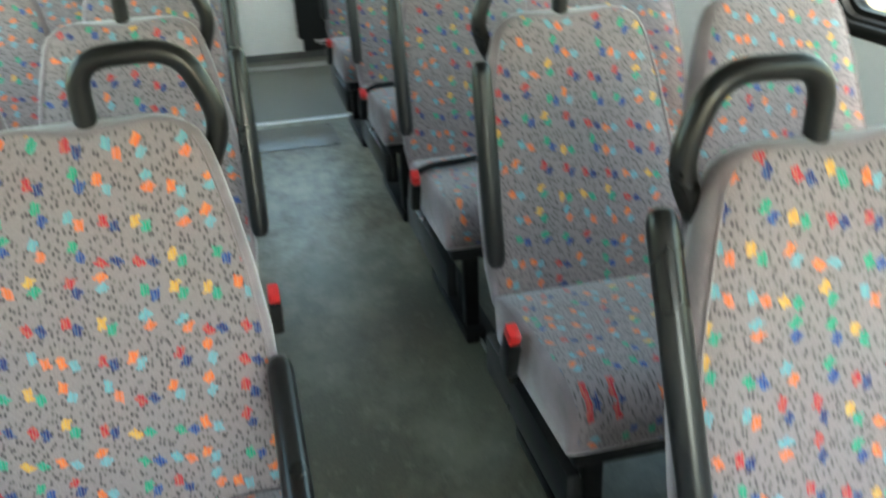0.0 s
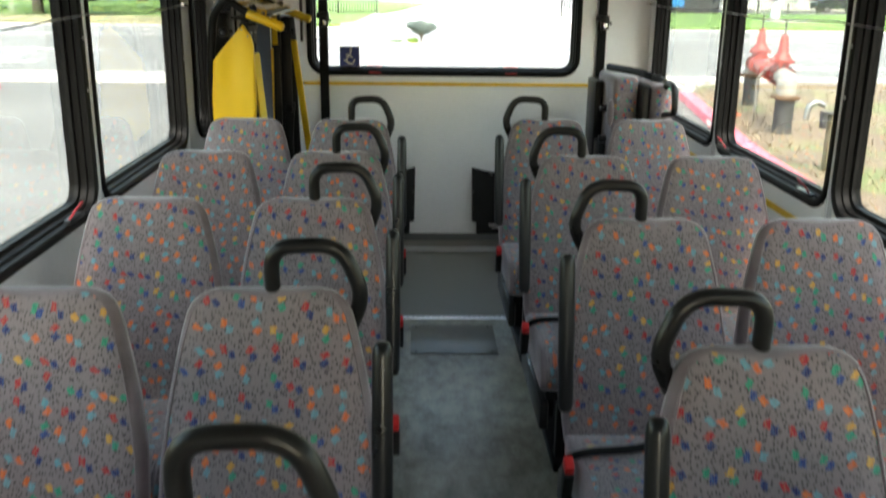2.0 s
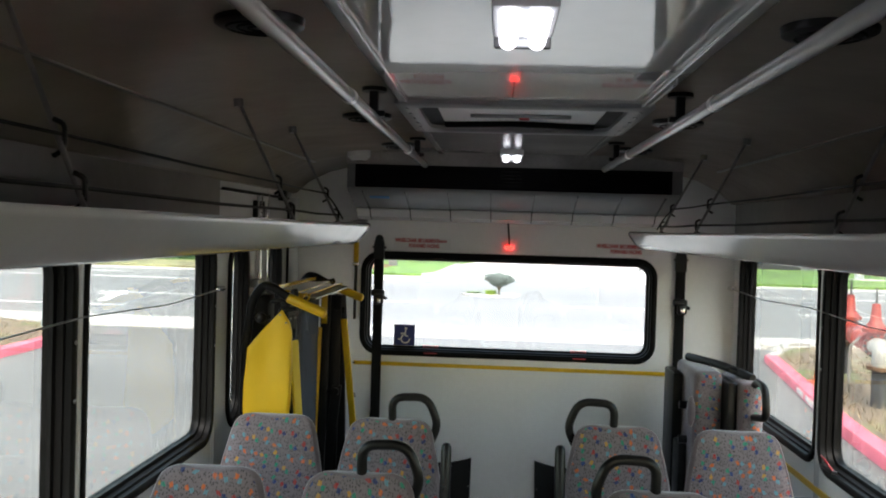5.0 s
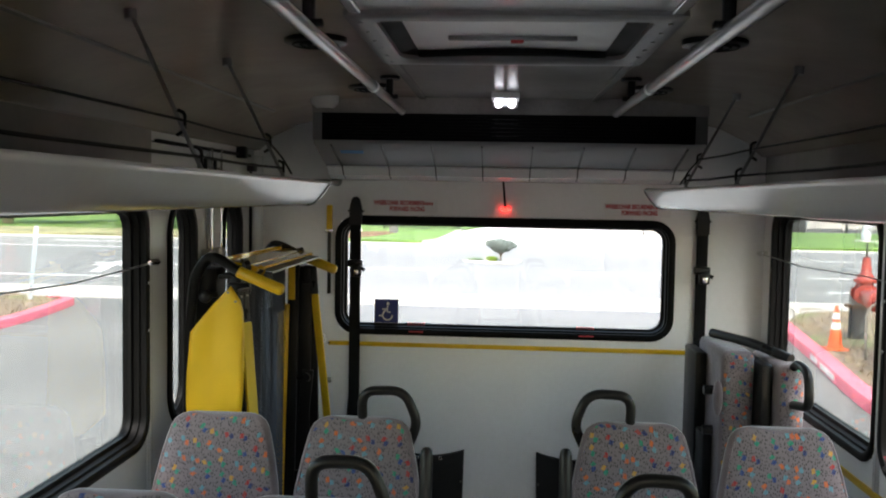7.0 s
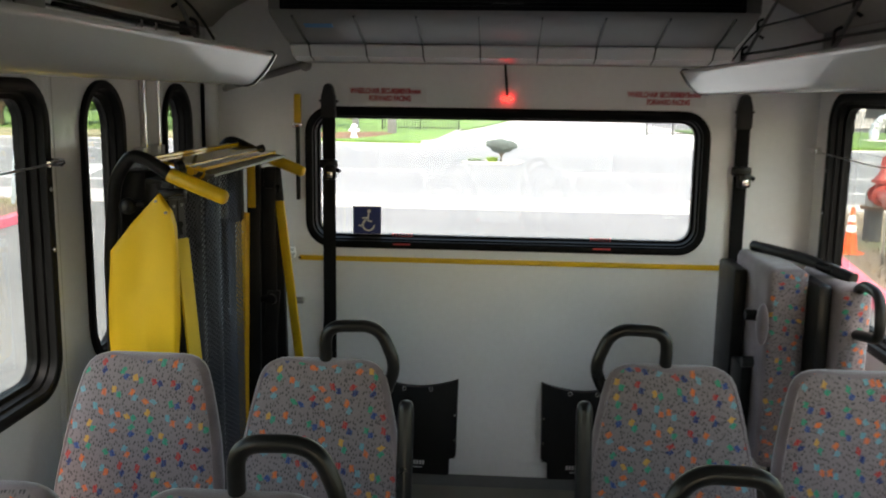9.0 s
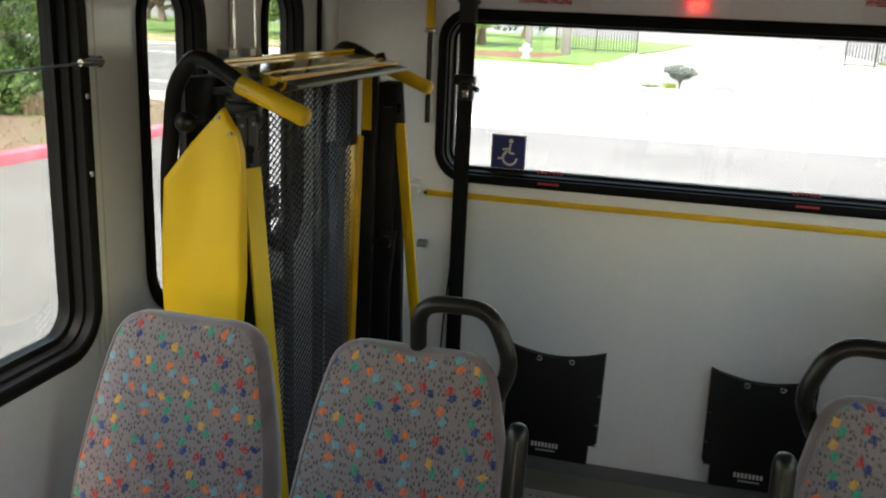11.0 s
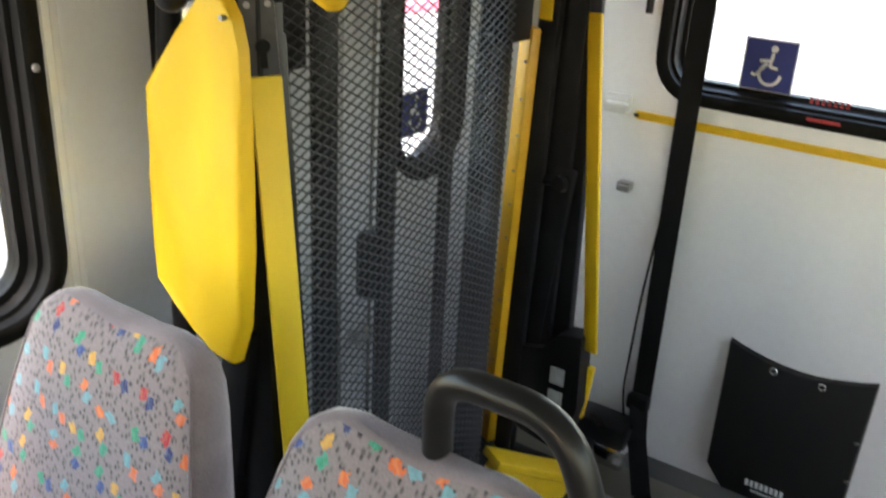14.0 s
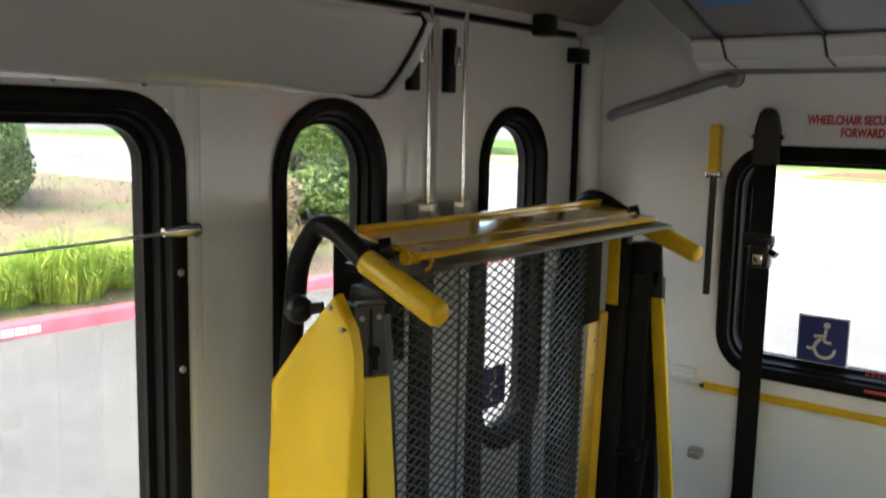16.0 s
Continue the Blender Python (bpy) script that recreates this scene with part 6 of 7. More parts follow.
soil_bed("ground_bed_right", 4.3, 60, -30, 22.3, 0.12, 0, "dry brown mulch bed behind the kerb", lambda x, y, f: (along(RIGHT_KERB[:6], y) + 0.2 + (x - 4.3), y))
soil_bed("ground_bed_left", -9.3, -70, -30, 22.0, 1.3, 0, "dry brown planted bank behind the kerb", lambda x, y, f: (along(LEFT_KERB[:5], y) - 0.2 + (x + 9.3), y))
bm = B()
prism(bm, [(-13.4, 50.02), (-4.1, 49.0), (-3.5, 50.5), (-3.0, 66.0), (-1.4, 76.0), (1.2, 100.0), (-13.4, 112.0)], lambda u, v, w: (u, v, w), GZ - 0.5, GZ + 0.14)
box(bm, -120, -13.41, 57.01, 112, GZ - 0.5, GZ + 0.14, 0.02)
box(bm, 13.5, 300, 50, 74, GZ - 0.5, GZ + 0.14, 0.02)
setting("lawn", bm, GRASS, "bright green mown lawn verge across the road", "lawn")
bm = B()
box(bm, -300, -13.41, 50, 57, GZ - 0.5, GZ + 0.14, 0.02)
setting("dry_verge", bm, surface("dry_olive_grass", (0.235, 0.215, 0.12), 0.95, spread=0.5, scale=0.35, grain=18, bump=0.5), "dry tan and olive grass verge across the road", "verge")


bm = B()
prism(bm, [(-13.2, 50.8), (-8.2, 50.6), (-7.2, 53.0), (-6.6, 57.5), (-7.4, 60.5), (-10.0, 58.5), (-13.2, 57.5)], lambda u, v, w: (u, v, w), GZ, GZ + 0.155)
setting("mulch_bed", bm, surface("brown_bark_mulch", (0.13, 0.062, 0.03), 0.95, spread=0.5, scale=1.2, grain=16, bump=0.7), "brown bark mulch bed in the lawn", "mulch bed")
bm = B()
prism(bm, [(-4.1, 48.98), (-3.88, 48.8), (-3.25, 50.4), (-2.75, 66.0), (-2.99, 66.0), (-3.49, 50.5)], lambda u, v, w: (u, v, w), GZ, GZ + 0.17)
setting("lawn_kerb", bm, CONCRETE, "pale concrete kerb round the lawn corner", "kerb")


# valve assembly behind the right kerb
def valve_assembly():
    va = thing("pipe_valve_assembly", (5.8, 16.2, GZ + 0.12), "large orange-red fire water valves on dark upright pipes", "water valves")
    a, b = Vector((-0.3, -1.7, 0)), Vector((0.42, 1.7, 0))
    for p in (a, b):
        bm = B()
        tube(bm, [p, p + Vector((0, 0, 0.66))], 0.145, 18)
        part("pipe", bm, PIPE_GREY, va, "dark upright pipe", smooth=60)
        bm = B()
        tube(bm, [p + Vector((0, 0, 0.64)), p + Vector((0, 0, 0.7))], 0.22, 20)
        part("flange", bm, RUST, va, "rusty brown pipe flange")
        bm = B()
        d = (b - a).normalized() if p is a else (a - b).normalized()
        tube(bm, smooth_path([p + Vector((0, 0, 0.68)), p + Vector((0, 0, 0.98)), p + d * 0.42 + Vector((0, 0, 0.98))], 0.2, 6), 0.15, 16)
        part("elbow", bm, PALE_METAL, va, "pale pipe elbow", smooth=60)
        bm = B()
        for k in range(12):
            q = 2 * math.pi * k / 12
            c = p + d * 0.4 + Vector((0, 0, 0.98)) + Vector((d.y, -d.x, 0)) * 0.185 * math.cos(q) + Vector((0, 0, 0.185 * math.sin(q)))
            tube(bm, [c - d * 0.05, c + d * 0.03], 0.022, 6)
        tagged(part("flange_bolts", bm, PIPE_GREY, va, "ring of dark flange bolts"), kind="stuff")
    d = (b - a).normalized()
    for p, s in ((a + d * 0.62, 1), (b - d * 0.62, -1)):
        z = Vector((0, 0, 0.98))
        bm = B()
        tube(bm, [p - d * 0.2 + z, p - d * 0.16 + z, p - d * 0.159 + z, p + d * 0.159 + z, p + d * 0.16 + z, p + d * 0.2 + z], [0.2, 0.2, 0.14, 0.14, 0.2, 0.2], 20)
        tube(bm, [p + z, p + z + Vector((0, 0, 0.22)), p + z + Vector((0, 0, 0.23)), p + z + Vector((0, 0, 0.29))], [0.13, 0.12, 0.19, 0.19], 16)
        part("valve_body", bm, VALVE_RED, va, "orange-red gate valve body", smooth=40)
        bm = B()
        tube(bm, [p + z + Vector((0, 0, 0.29)), p + z + Vector((0, 0, 0.42)), p + z + Vector((0, 0, 0.68)), p + z + Vector((0, 0, 0.72))], [0.165, 0.085, 0.062, 0.055], 14)
        part("yoke", bm, VALVE_RED, va, "tapered red valve yoke", smooth=50)
        bm = B()
        tube(bm, [p + z + Vector((0, 0, 0.7)), p + z + Vector((0, 0, 1.0))], 0.018, 8)
        part("stem", bm, PIPE_GREY, va, "dark valve stem")
    z = Vector((0, 0, 0.98))
    bm = B()
    tube(bm, [a + d * 0.82 + z, b - d * 0.82 + z], 0.13, 16)
    tube(bm, [a + d * 1.45 + z, a + d * 1.5 + z, a + d * 1.9 + z, a + d * 1.95 + z], [0.13, 0.2, 0.2, 0.13], 16)
    part("check_valve", bm, VALVE_RED, va, "red check valve pipe", smooth=50)
    bm = B()
    tube(bm, smooth_path([a + d * 0.9 + z + Vector((-0.16, 0, 0.1)), a + d * 1.0 + Vector((-0.3, 0, 0.9)), a + d * 1.0 + Vector((-0.3, 0, 0.2)), a + d * 1.2 + Vector((-0.25, 0, 0.0))], 0.1), 0.022, 8)
    part("hose", bm, PALE_METAL, va)


valve_assembly()
bpy.data.objects["pipe_valve_assembly"].scale = (1, 1, 0.86)


def cone(x, y):
    c = thing("traffic_cone", (x, y, GZ + 0.12), "orange traffic cone with a white collar", "traffic cone")
    bm = B()
    tube(bm, [(0, 0, 0.03), (0, 0, 0.34), (0, 0, 0.34), (0, 0, 0.72)], [0.115, 0.076, 0.076, 0.025], 20)
    cb = part("body", bm, CONE_ORANGE, c, smooth=60)
    bm = B()
    tube(bm, [(0, 0, 0.34), (0, 0, 0.45)], [0.079, 0.066], 20)
    part("collar", bm, PAPER_WHITE, cb, "white reflective collar", smooth=60)
    bm = B()
    tube(bm, [(0, 0, 0.5), (0, 0, 0.6)], [0.062, 0.048], 20)
    part("collar", bm, PAPER_WHITE, cb, "white reflective collar", smooth=60)
    bm = B()
    box(bm, -0.17, 0.17, -0.17, 0.17, 0, 0.035, 0.012)
    part("base", bm, CONE_ORANGE, c)


cone(5.38, 16.6)
bol = thing("timber_post", (4.95, 11.6, GZ + 0.1), "weathered timber post with a dark bracket and grey tap", "post")
bm = B()
box(bm, -0.07, 0.07, -0.07, 0.07, 0, 0.74, 0.012)
part("post", bm, TIMBER, bol)
bm = B()
box(bm, -0.17, 0.04, -0.075, 0.075, 0.74, 0.765, 0.006)
box(bm, -0.17, -0.11, -0.05, 0.05, 0.56, 0.742, 0.012)
part("bracket", bm, PIPE_GREY, bol, "dark steel bracket on the post")
bm = B()
tube(bm, smooth_path([(-0.32, 0.1, 0.66), (-0.3, 0.1, 0.82), (-0.2, 0.1, 0.88), (-0.1, 0.1, 0.82)], 0.06), 0.035, 10)
part("tap", bm, GREY_METAL, bol, "dull grey garden tap")
sg = thing("marker_post", (-9.9, 20.2, GZ + 0.1), "slender leaning pale blue-grey roadside marker post", "marker post")
bm = B()
box(bm, -0.045, 0.045, -0.012, 0.012, -0.1, 1.62, 0.008, 2, pose(0, 0, 0, 0, 6))
part("post", bm, surface("pale_blue_plastic", (0.35, 0.42, 0.48), 0.6, spread=0.1, bump=0.05), sg)
bm = B()
box(bm, -0.046, 0.046, -0.014, -0.012, 1.35, 1.6, 0, 2, pose(0, 0, 0, 0, 6))
part("reflector", bm, PAPER_WHITE, sg)


def iron_fence(x0, x1, y, z, h=1.5):
    f = thing("iron_fence", ((x0 + x1) / 2, y, z), "black iron railing fence across the road", "fence", "iron fences")
    c = (x0 + x1) / 2
    n = max(2, int((x1 - x0) / 2.4))
    for k in range(n + 1):
        x = x0 + (x1 - x0) * k / n - c
        bm = B()
        box(bm, x - 0.05, x + 0.05, -0.05, 0.05, 0, h + 0.1, 0.01)
        part("post", bm, IRON, f)
    bm = B()
    for zz in (0.15, h - 0.2):
        box(bm, x0 - c, x1 - c, -0.02, 0.02, zz, zz + 0.05)
    x = x0
    while x < x1:
        box(bm, x - c - 0.022, x - c + 0.022, -0.02, 0.02, 0.05, h)
        x += 0.19
    tagged(part("bars", bm, IRON, f, smooth=0), kind="stuff")


iron_fence(-8.2, -2.9, 65.0, GZ + 0.12, 2.3)
iron_fence(9.9, 13.4, 65.0, GZ, 1.75)
iron_fence(15.0, 44.0, 74.2, GZ + 0.12, 1.7)


def building(name, x0, x1, y0, y1, h, mat, label, cols):
    b = thing(name, ((x0 + x1) / 2, y0, GZ), label, "building")
    c = (x0 + x1) / 2
    holes, w = [], (x1 - x0) / cols
    for k in range(cols):
        u = x0 - c + w * (k + 0.2)
        holes.append((u, u + w * 0.6, 0.9, min(2.3, h - 0.4)))
    bm = B()
    wall_pieces(bm, x0 - c, x1 - c, 0, h, holes, lambda u, v, q: (u, q, v), 0, 0.4)
    box(bm, x0 - c, x1 - c, 0.45, y1 - y0, 0, h - 0.01)
    part("wall", bm, mat, b, smooth=0)
    bm = B()
    box(bm, x0 - c - 0.2, x1 - c + 0.2, -0.2, y1 - y0 + 0.2, h, h + 0.25, 0.03)
    part("roof", bm, PALE_WALL, b)
    for u0, u1, v0, v1 in holes:
        bm = B()
        box(bm, u0, u1, 0.3, 0.33, v0, v1)
        part("window", bm, surface_glass, b)


surface_glass = surface("dark_window_glass", (0.03, 0.035, 0.04), 0.1, spread=0.2, bump=0.0)
building("low_building", 30, 66, 92, 104, 3.4, PALE_WALL, "pale low building beyond the fence", 9)
building("dark_kiosk", 17.5, 24.5, 76, 80, 2.6, DARK_WALL, "dark low wall building with pale signs", 3)
bs_ = thing("blue_sign", (19.9, 72.0, GZ + 0.14), "blue rectangular roadside sign on a post", "sign")
bm = B()
box(bm, -0.05, 0.05, -0.05, 0.05, 0, 1.0, 0.01)
part("post", bm, GREY_METAL, bs_)
bm = B()
box(bm, -0.55, 0.55, -0.1, -0.05, 0.55, 2.0, 0.03)
part("panel", bm, SIGN_BLUE, bs_)
hyd = thing("white_hydrant", (-8.0, 51.6, GZ + 0.14), "white painted fire hydrant on the lawn", "hydrant")
bm = B()
tube(bm, [(0, 0, 0), (0, 0, 0.08), (0, 0, 0.081), (0, 0, 0.75), (0, 0, 0.8), (0, 0, 0.95), (0, 0, 1.0)], [0.3, 0.3, 0.2, 0.2, 0.26, 0.18, 0.05], 16)
part("barrel", bm, PAPER_WHITE, hyd, smooth=50)
bm = B()
tube(bm, [(-0.38, 0, 0.55), (0.38, 0, 0.55)], 0.11, 12)
part("outlet", bm, PAPER_WHITE, hyd)
hyd.scale = (0.75, 0.75, 0.75)
POST_GREY = surface("weathered_grey_post", (0.15, 0.15, 0.145), 0.8, spread=0.15, bump=0.1)
for x, y, w in ((-9.5, 61.5, 0.2), (-6.75, 58.6, 0.26)):
    gp = thing("grey_post", (x, y, GZ + 0.14), "plain square grey post on the lawn", "post", "grey posts on the lawn")
    bm = B()
    box(bm, -w, w, -w, w, 0, 2.9, 0.03)
    part("post", bm, POST_GREY, gp)
    bm = B()
    box(bm, -w - 0.03, w + 0.03, -w - 0.03, w + 0.03, 2.9, 2.98, 0.02)
    part("cap", bm, POST_GREY, gp)
car = thing("parked_car", (38.0, 84.0, GZ), "dark parked car beyond the fence", "car")
bm = B()
prism(bm, [(-2.2, 0.35), (-2.25, 0.75), (-2.1, 0.95), (-1.2, 1.02), (1.25, 1.0), (2.1, 0.88), (2.25, 0.6), (2.2, 0.35)], lambda u, v, w: (u, w, v), -0.85, 0.85)
bmesh.ops.bevel(bm, geom=bm.edges[:], offset=0.05, segments=2, affect="EDGES")
part("body", bm, surface_glass, car, "dark glossy bodywork", smooth=40)
bm = B()
prism(bm, [(-1.7, 1.0), (-1.25, 1.45), (0.35, 1.48), (1.1, 1.0)], lambda u, v, w: (u, w, v), -0.72, 0.72)
bmesh.ops.bevel(bm, geom=bm.edges[:], offset=0.04, segments=2, affect="EDGES")
part("cabin", bm, surface_glass, car, smooth=40)
for x in (-1.35, 1.4):
    for y in (-0.8, 0.8):
        bm = B()
        tube(bm, [(x, y - 0.1, 0.32), (x, y + 0.1, 0.32)], 0.32, 20)
        wheel = part("wheel", bm, BLACK_RUBBER, car)
        bm = B()
        tube(bm, [(x, y - 0.11, 0.32), (x, y + 0.11, 0.32)], 0.19, 14)
        part("rim", bm, GREY_METAL, wheel)
wv = thing("wrapped_valve", (23.6, 60.0, GZ + 0.14), "silver-wrapped pipe bend on a pale slab in the lawn", "pipe bend")
bm = B()
path = smooth_path([(-0.65, 0, 0), (-0.6, 0, 0.85), (-0.15, 0, 1.35), (0.6, 0, 1.5), (0.85, 0, 1.2)], 0.4)
tube(bm, path, [0.27 + 0.06 * math.sin(k * 2.3) for k in range(len(path))], 12)
for v in bm.verts:
    v.co += v.normal * 0.09 * noise.noise(v.co * 3.5)
part("pipe", bm, surface("crumpled_silver_wrap", (0.5, 0.51, 0.53), 0.35, metal=0.4, spread=0.3, scale=4, bump=0.5), wv, smooth=60)
slab = B()
box(slab, -1.4, 1.6, -1.6, 0.6, -0.2, 0.02, 0.01)
part("slab", slab, CONCRETE, wv, "pale concrete slab")

# ---- planting ----
def leaf_cloud(rng, blobs, count, size, flat=0.6):
    """Many small bent leaves scattered through ellipsoid clumps, as one mesh."""
    verts, faces = [], []
    total = sum(b[3] ** 2 for b in blobs)
    for cx, cy, cz, r, squash in blobs:
        for _ in range(int(count * r * r / total)):
            while True:
                p = Vector((rng.uniform(-1, 1), rng.uniform(-1, 1), rng.uniform(-1, 1)))
                if 0.25 < p.length < 1.0:
                    break
            p = p.normalized() * (p.length ** 0.4)
            c = Vector((cx + p.x * r, cy + p.y * r, cz + p.z * r * squash))
            a = Vector((rng.gauss(0, 1), rng.gauss(0, 1), rng.gauss(0, flat))).normalized()
            b = a.orthogonal().normalized()
            b.rotate(Matrix.Rotation(rng.uniform(0, 6.28), 3, a))
            s = size * rng.uniform(0.6, 1.4)
            k = len(verts)
            n = a.cross(b) * s * 0.25
            verts.extend([tuple(c - a * s), tuple(c + b * s * 0.5 + n), tuple(c + a * s), tuple(c - b * s * 0.5 + n)])
            faces.append((k, k + 1, k + 2, k + 3))
    me = bpy.data.meshes.new("leaves")
    me.from_pydata(verts, [], faces)
    return me


def tree(name, x, y, z, h, spread, leaves, mat, label, seed, trunk=0.5):
    rng = random.Random(seed)
    t = thing(name, (x, y, z), label, "tree" if trunk > 0.2 else "shrub")
    bm = B()
    top = h * trunk
    r = min(0.1, h * 0.035) if h < 6 else h * 0.035
    lean = rng.uniform(-0.05, 0.05) * h
    tube(bm, [(0, 0, -0.2), (lean * 0.3, 0, top * 0.5), (lean, 0, top), (lean * 1.2, 0, h * 0.8)], [r * 1.5, r, r * 0.8, r * 0.3], 9)
    blobs = []
    for k in range(9):
        a = k * 2.4 + rng.uniform(-0.4, 0.4)
        zz = top + (h - top) * rng.uniform(0.05, 0.85)
        d = spread * rng.uniform(0.35, 0.8) * (1.1 - 0.5 * (zz - top) / max(0.1, h - top))
        e = Vector((lean + math.cos(a) * d, math.sin(a) * d, zz))
        tube(bm, [(lean, 0, top * 0.85), (lean + math.cos(a) * d * 0.5, math.sin(a) * d * 0.5, (top * 0.85 + zz) / 2 + 0.1), e], [r * 0.6, r * 0.35, r * 0.12], 6)
        blobs.append((e.x, e.y, e.z, spread * rng.uniform(0.28, 0.5), rng.uniform(0.6, 0.9)))
    blobs.append((lean, 0, top + (h - top) * 0.6, spread * 0.6, 0.8))
    if trunk < 0.1:
        blobs += [(math.cos(k) * spread * 0.6, math.sin(k) * spread * 0.6, 0.35 + 0.3 * (k % 4), spread * 0.34, 0.7) for k in range(9)]
    part("trunk", bm, BARK, t, smooth=60)
    me = leaf_cloud(rng, blobs, leaves, spread * (0.021 if leaves > 30000 else 0.055))
    me.materials.append(mat)
    cr = new("crown", me)
    cr.parent = t
    tagged(cr, "uneven crown of small leaves", kind="stuff")
    return t


def blades(name, x, y, z, r, h, count, mat, label, seed):
    """A clump of arching grass blades."""
    rng = random.Random(seed)
    t = thing(name, (x, y, z), label, "grass clump", "grass clumps in the bed", "stuff")
    verts, faces = [], []
    for _ in range(count):
        a, q = rng.uniform(0, 6.283), r * 0.5 * rng.random() ** 0.6
        p = Vector((q * math.cos(a), q * math.sin(a), 0))
        a += rng.uniform(-0.6, 0.6)
        out = Vector((math.cos(a), math.sin(a), 0)) * r * rng.uniform(0.15, 0.85)
        hh = h * rng.uniform(0.4, 1.1)
        w = Vector((-math.sin(a), math.cos(a), 0)) * 0.007
        mid, tip = p + out * 0.35 + Vector((0, 0, hh * 0.75)), p + out + Vector((0, 0, hh * rng.uniform(0.6, 1.05)))
        k = len(verts)
        verts.extend([tuple(p - w), tuple(p + w), tuple(mid + w * 0.9), tuple(mid - w * 0.9), tuple(tip)])
        faces.extend([(k, k + 1, k + 2, k + 3), (k + 3, k + 2, k + 4)])
    me = bpy.data.meshes.new("blades")
    me.from_pydata(verts, [], faces)
    me.materials.append(mat)
    ob = new("blades", me)
    ob.parent = t
    tagged(ob, kind="stuff")


ZB = GZ + 0.12
tree("leafy_tree", -13.8, 17.0, ZB + 0.15, 4.9, 2.8, 75000, LEAF, "leafy green tree on the planted bank", 3, 0.07)
tree("pine_shrub", -17.8, 11.3, ZB + 0.75, 1.75, 2.1, 48000, LEAF_MID, "dense dark green shrub on the bank", 5, 0.1)
tree("olive_shrub", -10.8, 12.9, ZB, 1.35, 1.2, 5200, LEAF_TAN, "loose dry tan shrub behind the kerb", 7, 0.12)
shrub = thing("island_shrub", (0.02, 36.2, GZ + 0.05), "small blue-green shrub with a spreading crown on the road island", "shrub")
bm = B()
tube(bm, [(0, 0, -0.05), (0.01, 0, 0.16), (-0.01, 0, 0.34)], [0.05, 0.035, 0.03], 8)
for k in range(6):
    a = k * 1.05 + 0.3
    tube(bm, [(0, 0, 0.2), (0.16 * math.cos(a), 0.16 * math.sin(a), 0.4), (0.42 * math.cos(a), 0.42 * math.sin(a), 0.62)], [0.025, 0.016, 0.006], 6)
part("trunk", bm, BARK, shrub, smooth=60)
sr = random.Random(8)
blobs = [(0.4 * math.cos(k * 0.8), 0.4 * math.sin(k * 0.8), 0.6 + 0.06 * (k % 3), 0.21, 0.62) for k in range(8)]
blobs += [(0.2 * math.cos(k * 1.3), 0.2 * math.sin(k * 1.3), 0.48, 0.2, 0.7) for k in range(5)] + [(0, 0, 0.62, 0.3, 0.6)]
me = leaf_cloud(sr, blobs, 4600, 0.034)
me.materials.append(LEAF_GREY)
crown = new("crown", me)
crown.parent = shrub
tagged(crown, "uneven crown of small leaves", kind="stuff")
blades("grass_clump", -0.3, 36.25, GZ + 0.05, 0.4, 0.22, 320, LEAF_LIME, "yellow-green grass tuft beside the island shrub", 71)
blades("grass_clump", -0.95, 36.6, GZ + 0.0, 0.5, 0.16, 420, LEAF_MID, "low dark green plants on the road island", 72)
for k, (x, y) in enumerate(((-24, 60), (-28, 70), (-34, 62), (-41, 58), (-47, 68), (-52, 63), (-19, 72), (-14, 68), (-64, 60))):
    tree("verge_tree", x, y, GZ + 0.14, 8.0, 4.6, 5200, LEAF, "tall green tree on the lawn verge", 20 + k, 0.2)
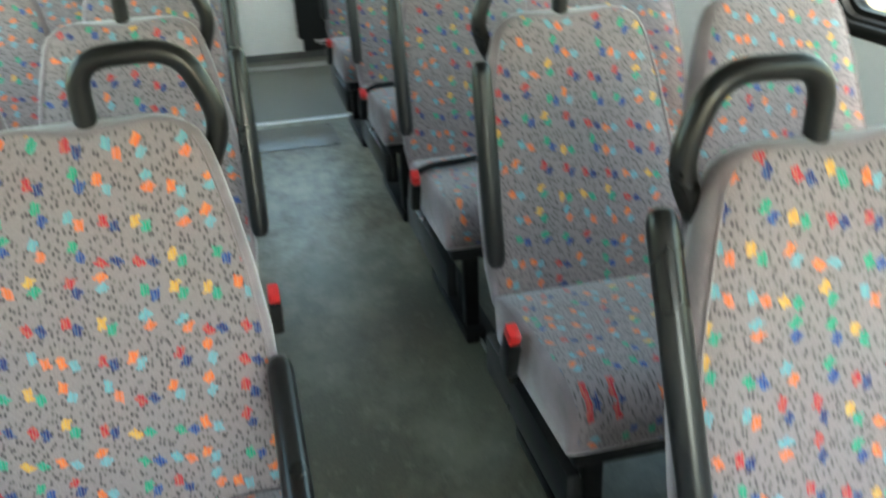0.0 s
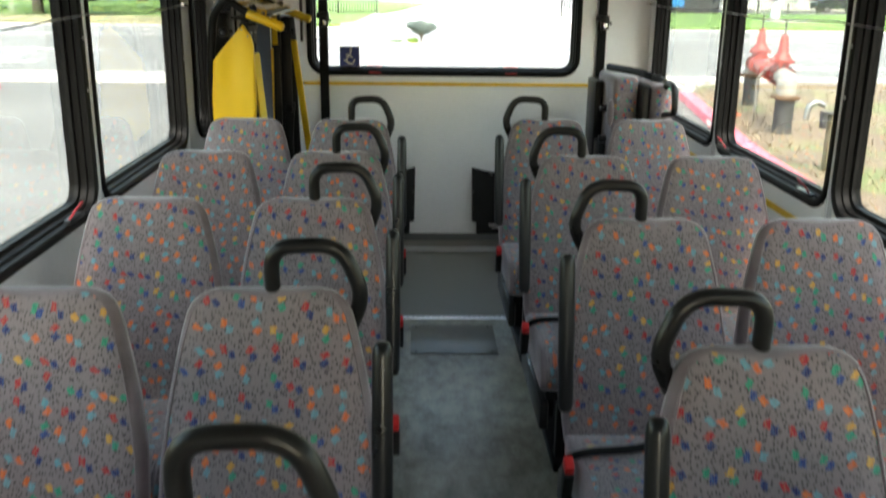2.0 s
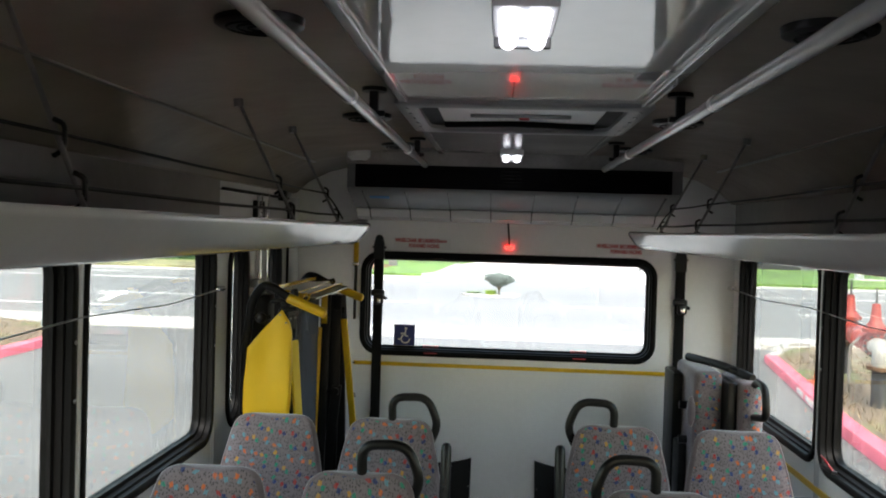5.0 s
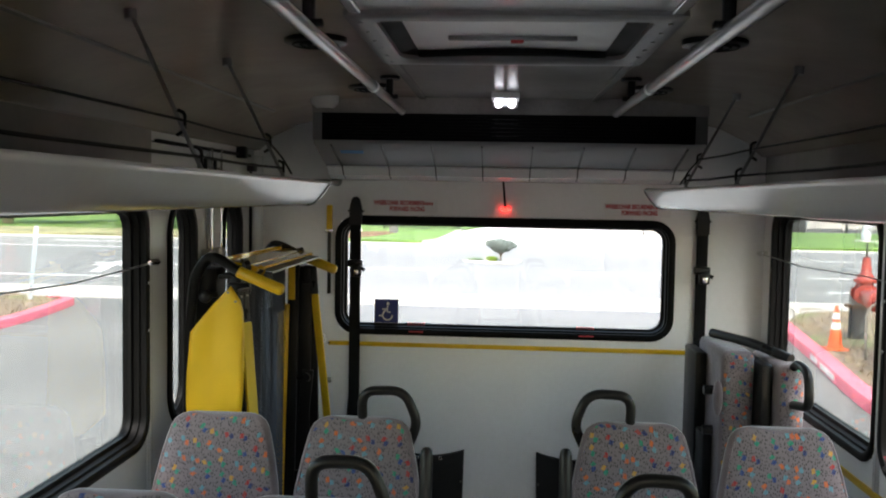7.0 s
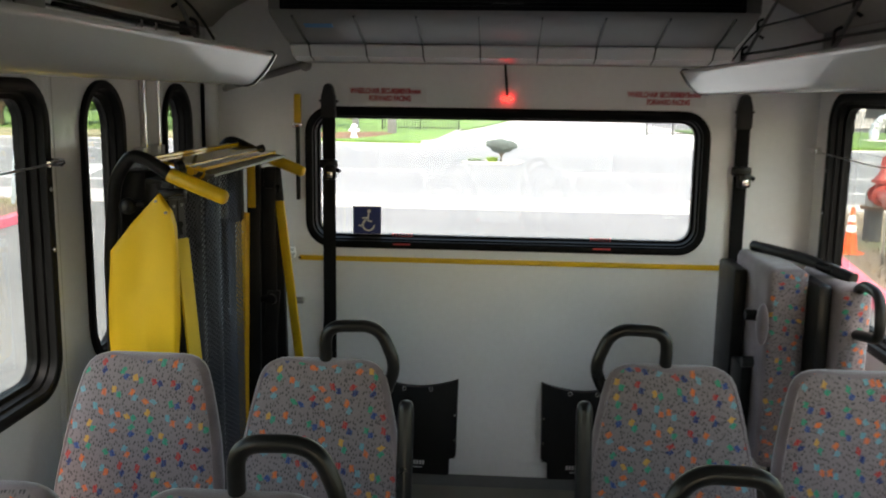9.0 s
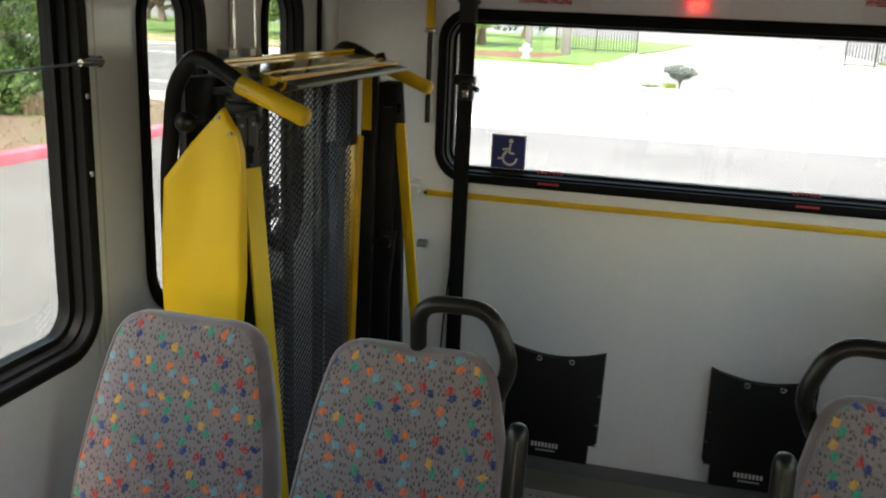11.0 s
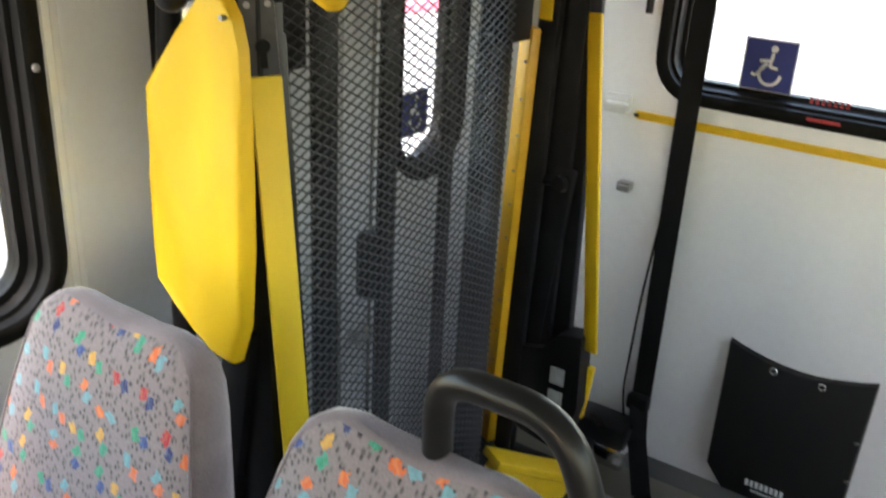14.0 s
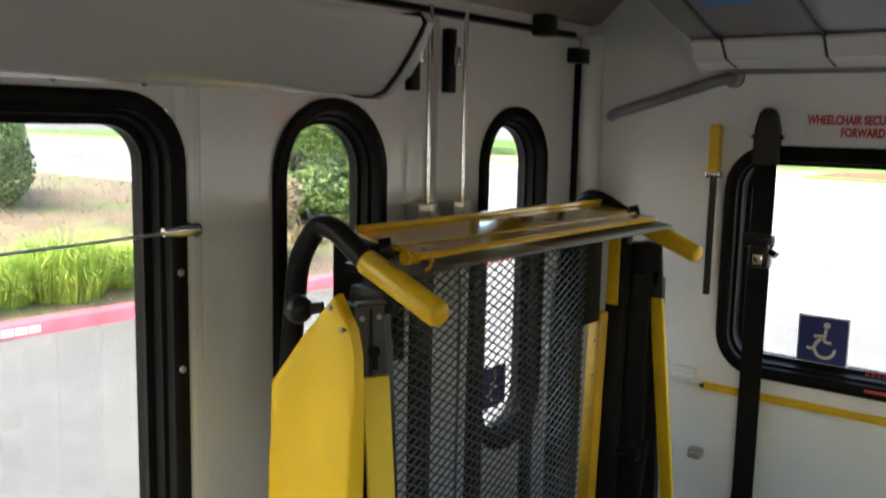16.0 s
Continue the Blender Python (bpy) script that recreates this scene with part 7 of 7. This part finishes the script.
for k in range(26):
    x = -120 + k * 6.2
    if x < -14 or x > 60:
        tree("far_tree", x, 88 + (k * 37 % 11), GZ, 8.0 + (k * 13 % 4), 5.0, 1400, LEAF_DARK if k % 3 else LEAF, "far dark green tree line", 60 + k, 0.15)
rng = random.Random(11)
for k, (x, y, r, h) in enumerate(((-10.3, 9.75, 0.9, 0.9), (-10.45, 8.95, 0.8, 0.75), (-10.35, 8.2, 0.8, 0.7), (-10.5, 10.7, 0.7, 0.7), (-11.3, 8.9, 0.8, 0.6), (-10.4, 6.9, 0.8, 0.75))):
    blades("grass_clump", x, y, ZB - 0.02, r, h, 1500, LEAF_LIME, "bright lime green grass clump behind the kerb", 30 + k)
for k in range(5):
    blades("dry_grass_clump", -10.5 - rng.random() * 1.5, 13.6 + k * 1.2, ZB, 0.5, 0.6, 260, LEAF_DRY, "dry straw-coloured grass clump on the bank", 50 + k)
isl = B()
tube(isl, [(-0.3, 36.5, GZ - 0.05), (-0.3, 36.5, GZ + 0.06)], 1.15, 28)
setting("island", isl, CONCRETE, "small pale concrete island in the road", "traffic island")
# thin ground cover on the beds
for nm, sgn, x0, mat in (("right", 1, 4.6, LEAF_DRY), ("left", -1, -9.7, LEAF_DRY)):
    verts, faces = [], []
    for _ in range(5200):
        d = rng.random() ** 1.7 * 16
        y = rng.uniform(4, 21.5)
        x = along((RIGHT_KERB if sgn > 0 else LEFT_KERB)[:5], y) + sgn * (0.35 + d)
        a, hgt = rng.uniform(0, 6.28), rng.uniform(0.0, 0.06)
        w = Vector((math.cos(a), math.sin(a), 0)) * 0.012
        p = Vector((x, y, GZ + 0.12 + (min(1, d / 10) * 1.0 * min(1, (22 - y) / 10.4) if sgn < 0 else 0.03)))
        k = len(verts)
        verts.extend([tuple(p - w), tuple(p + w), tuple(p + Vector((rng.uniform(-0.1, 0.1), rng.uniform(-0.1, 0.1), hgt + 0.06)))])
        faces.append((k, k + 1, k + 2))
    me = bpy.data.meshes.new("dry_grass")
    me.from_pydata(verts, [], faces)
    me.materials.append(mat)
    tagged(new("dry_grass", me), "thin dry grass scattered over the bed", "dry grass", kind="stuff")
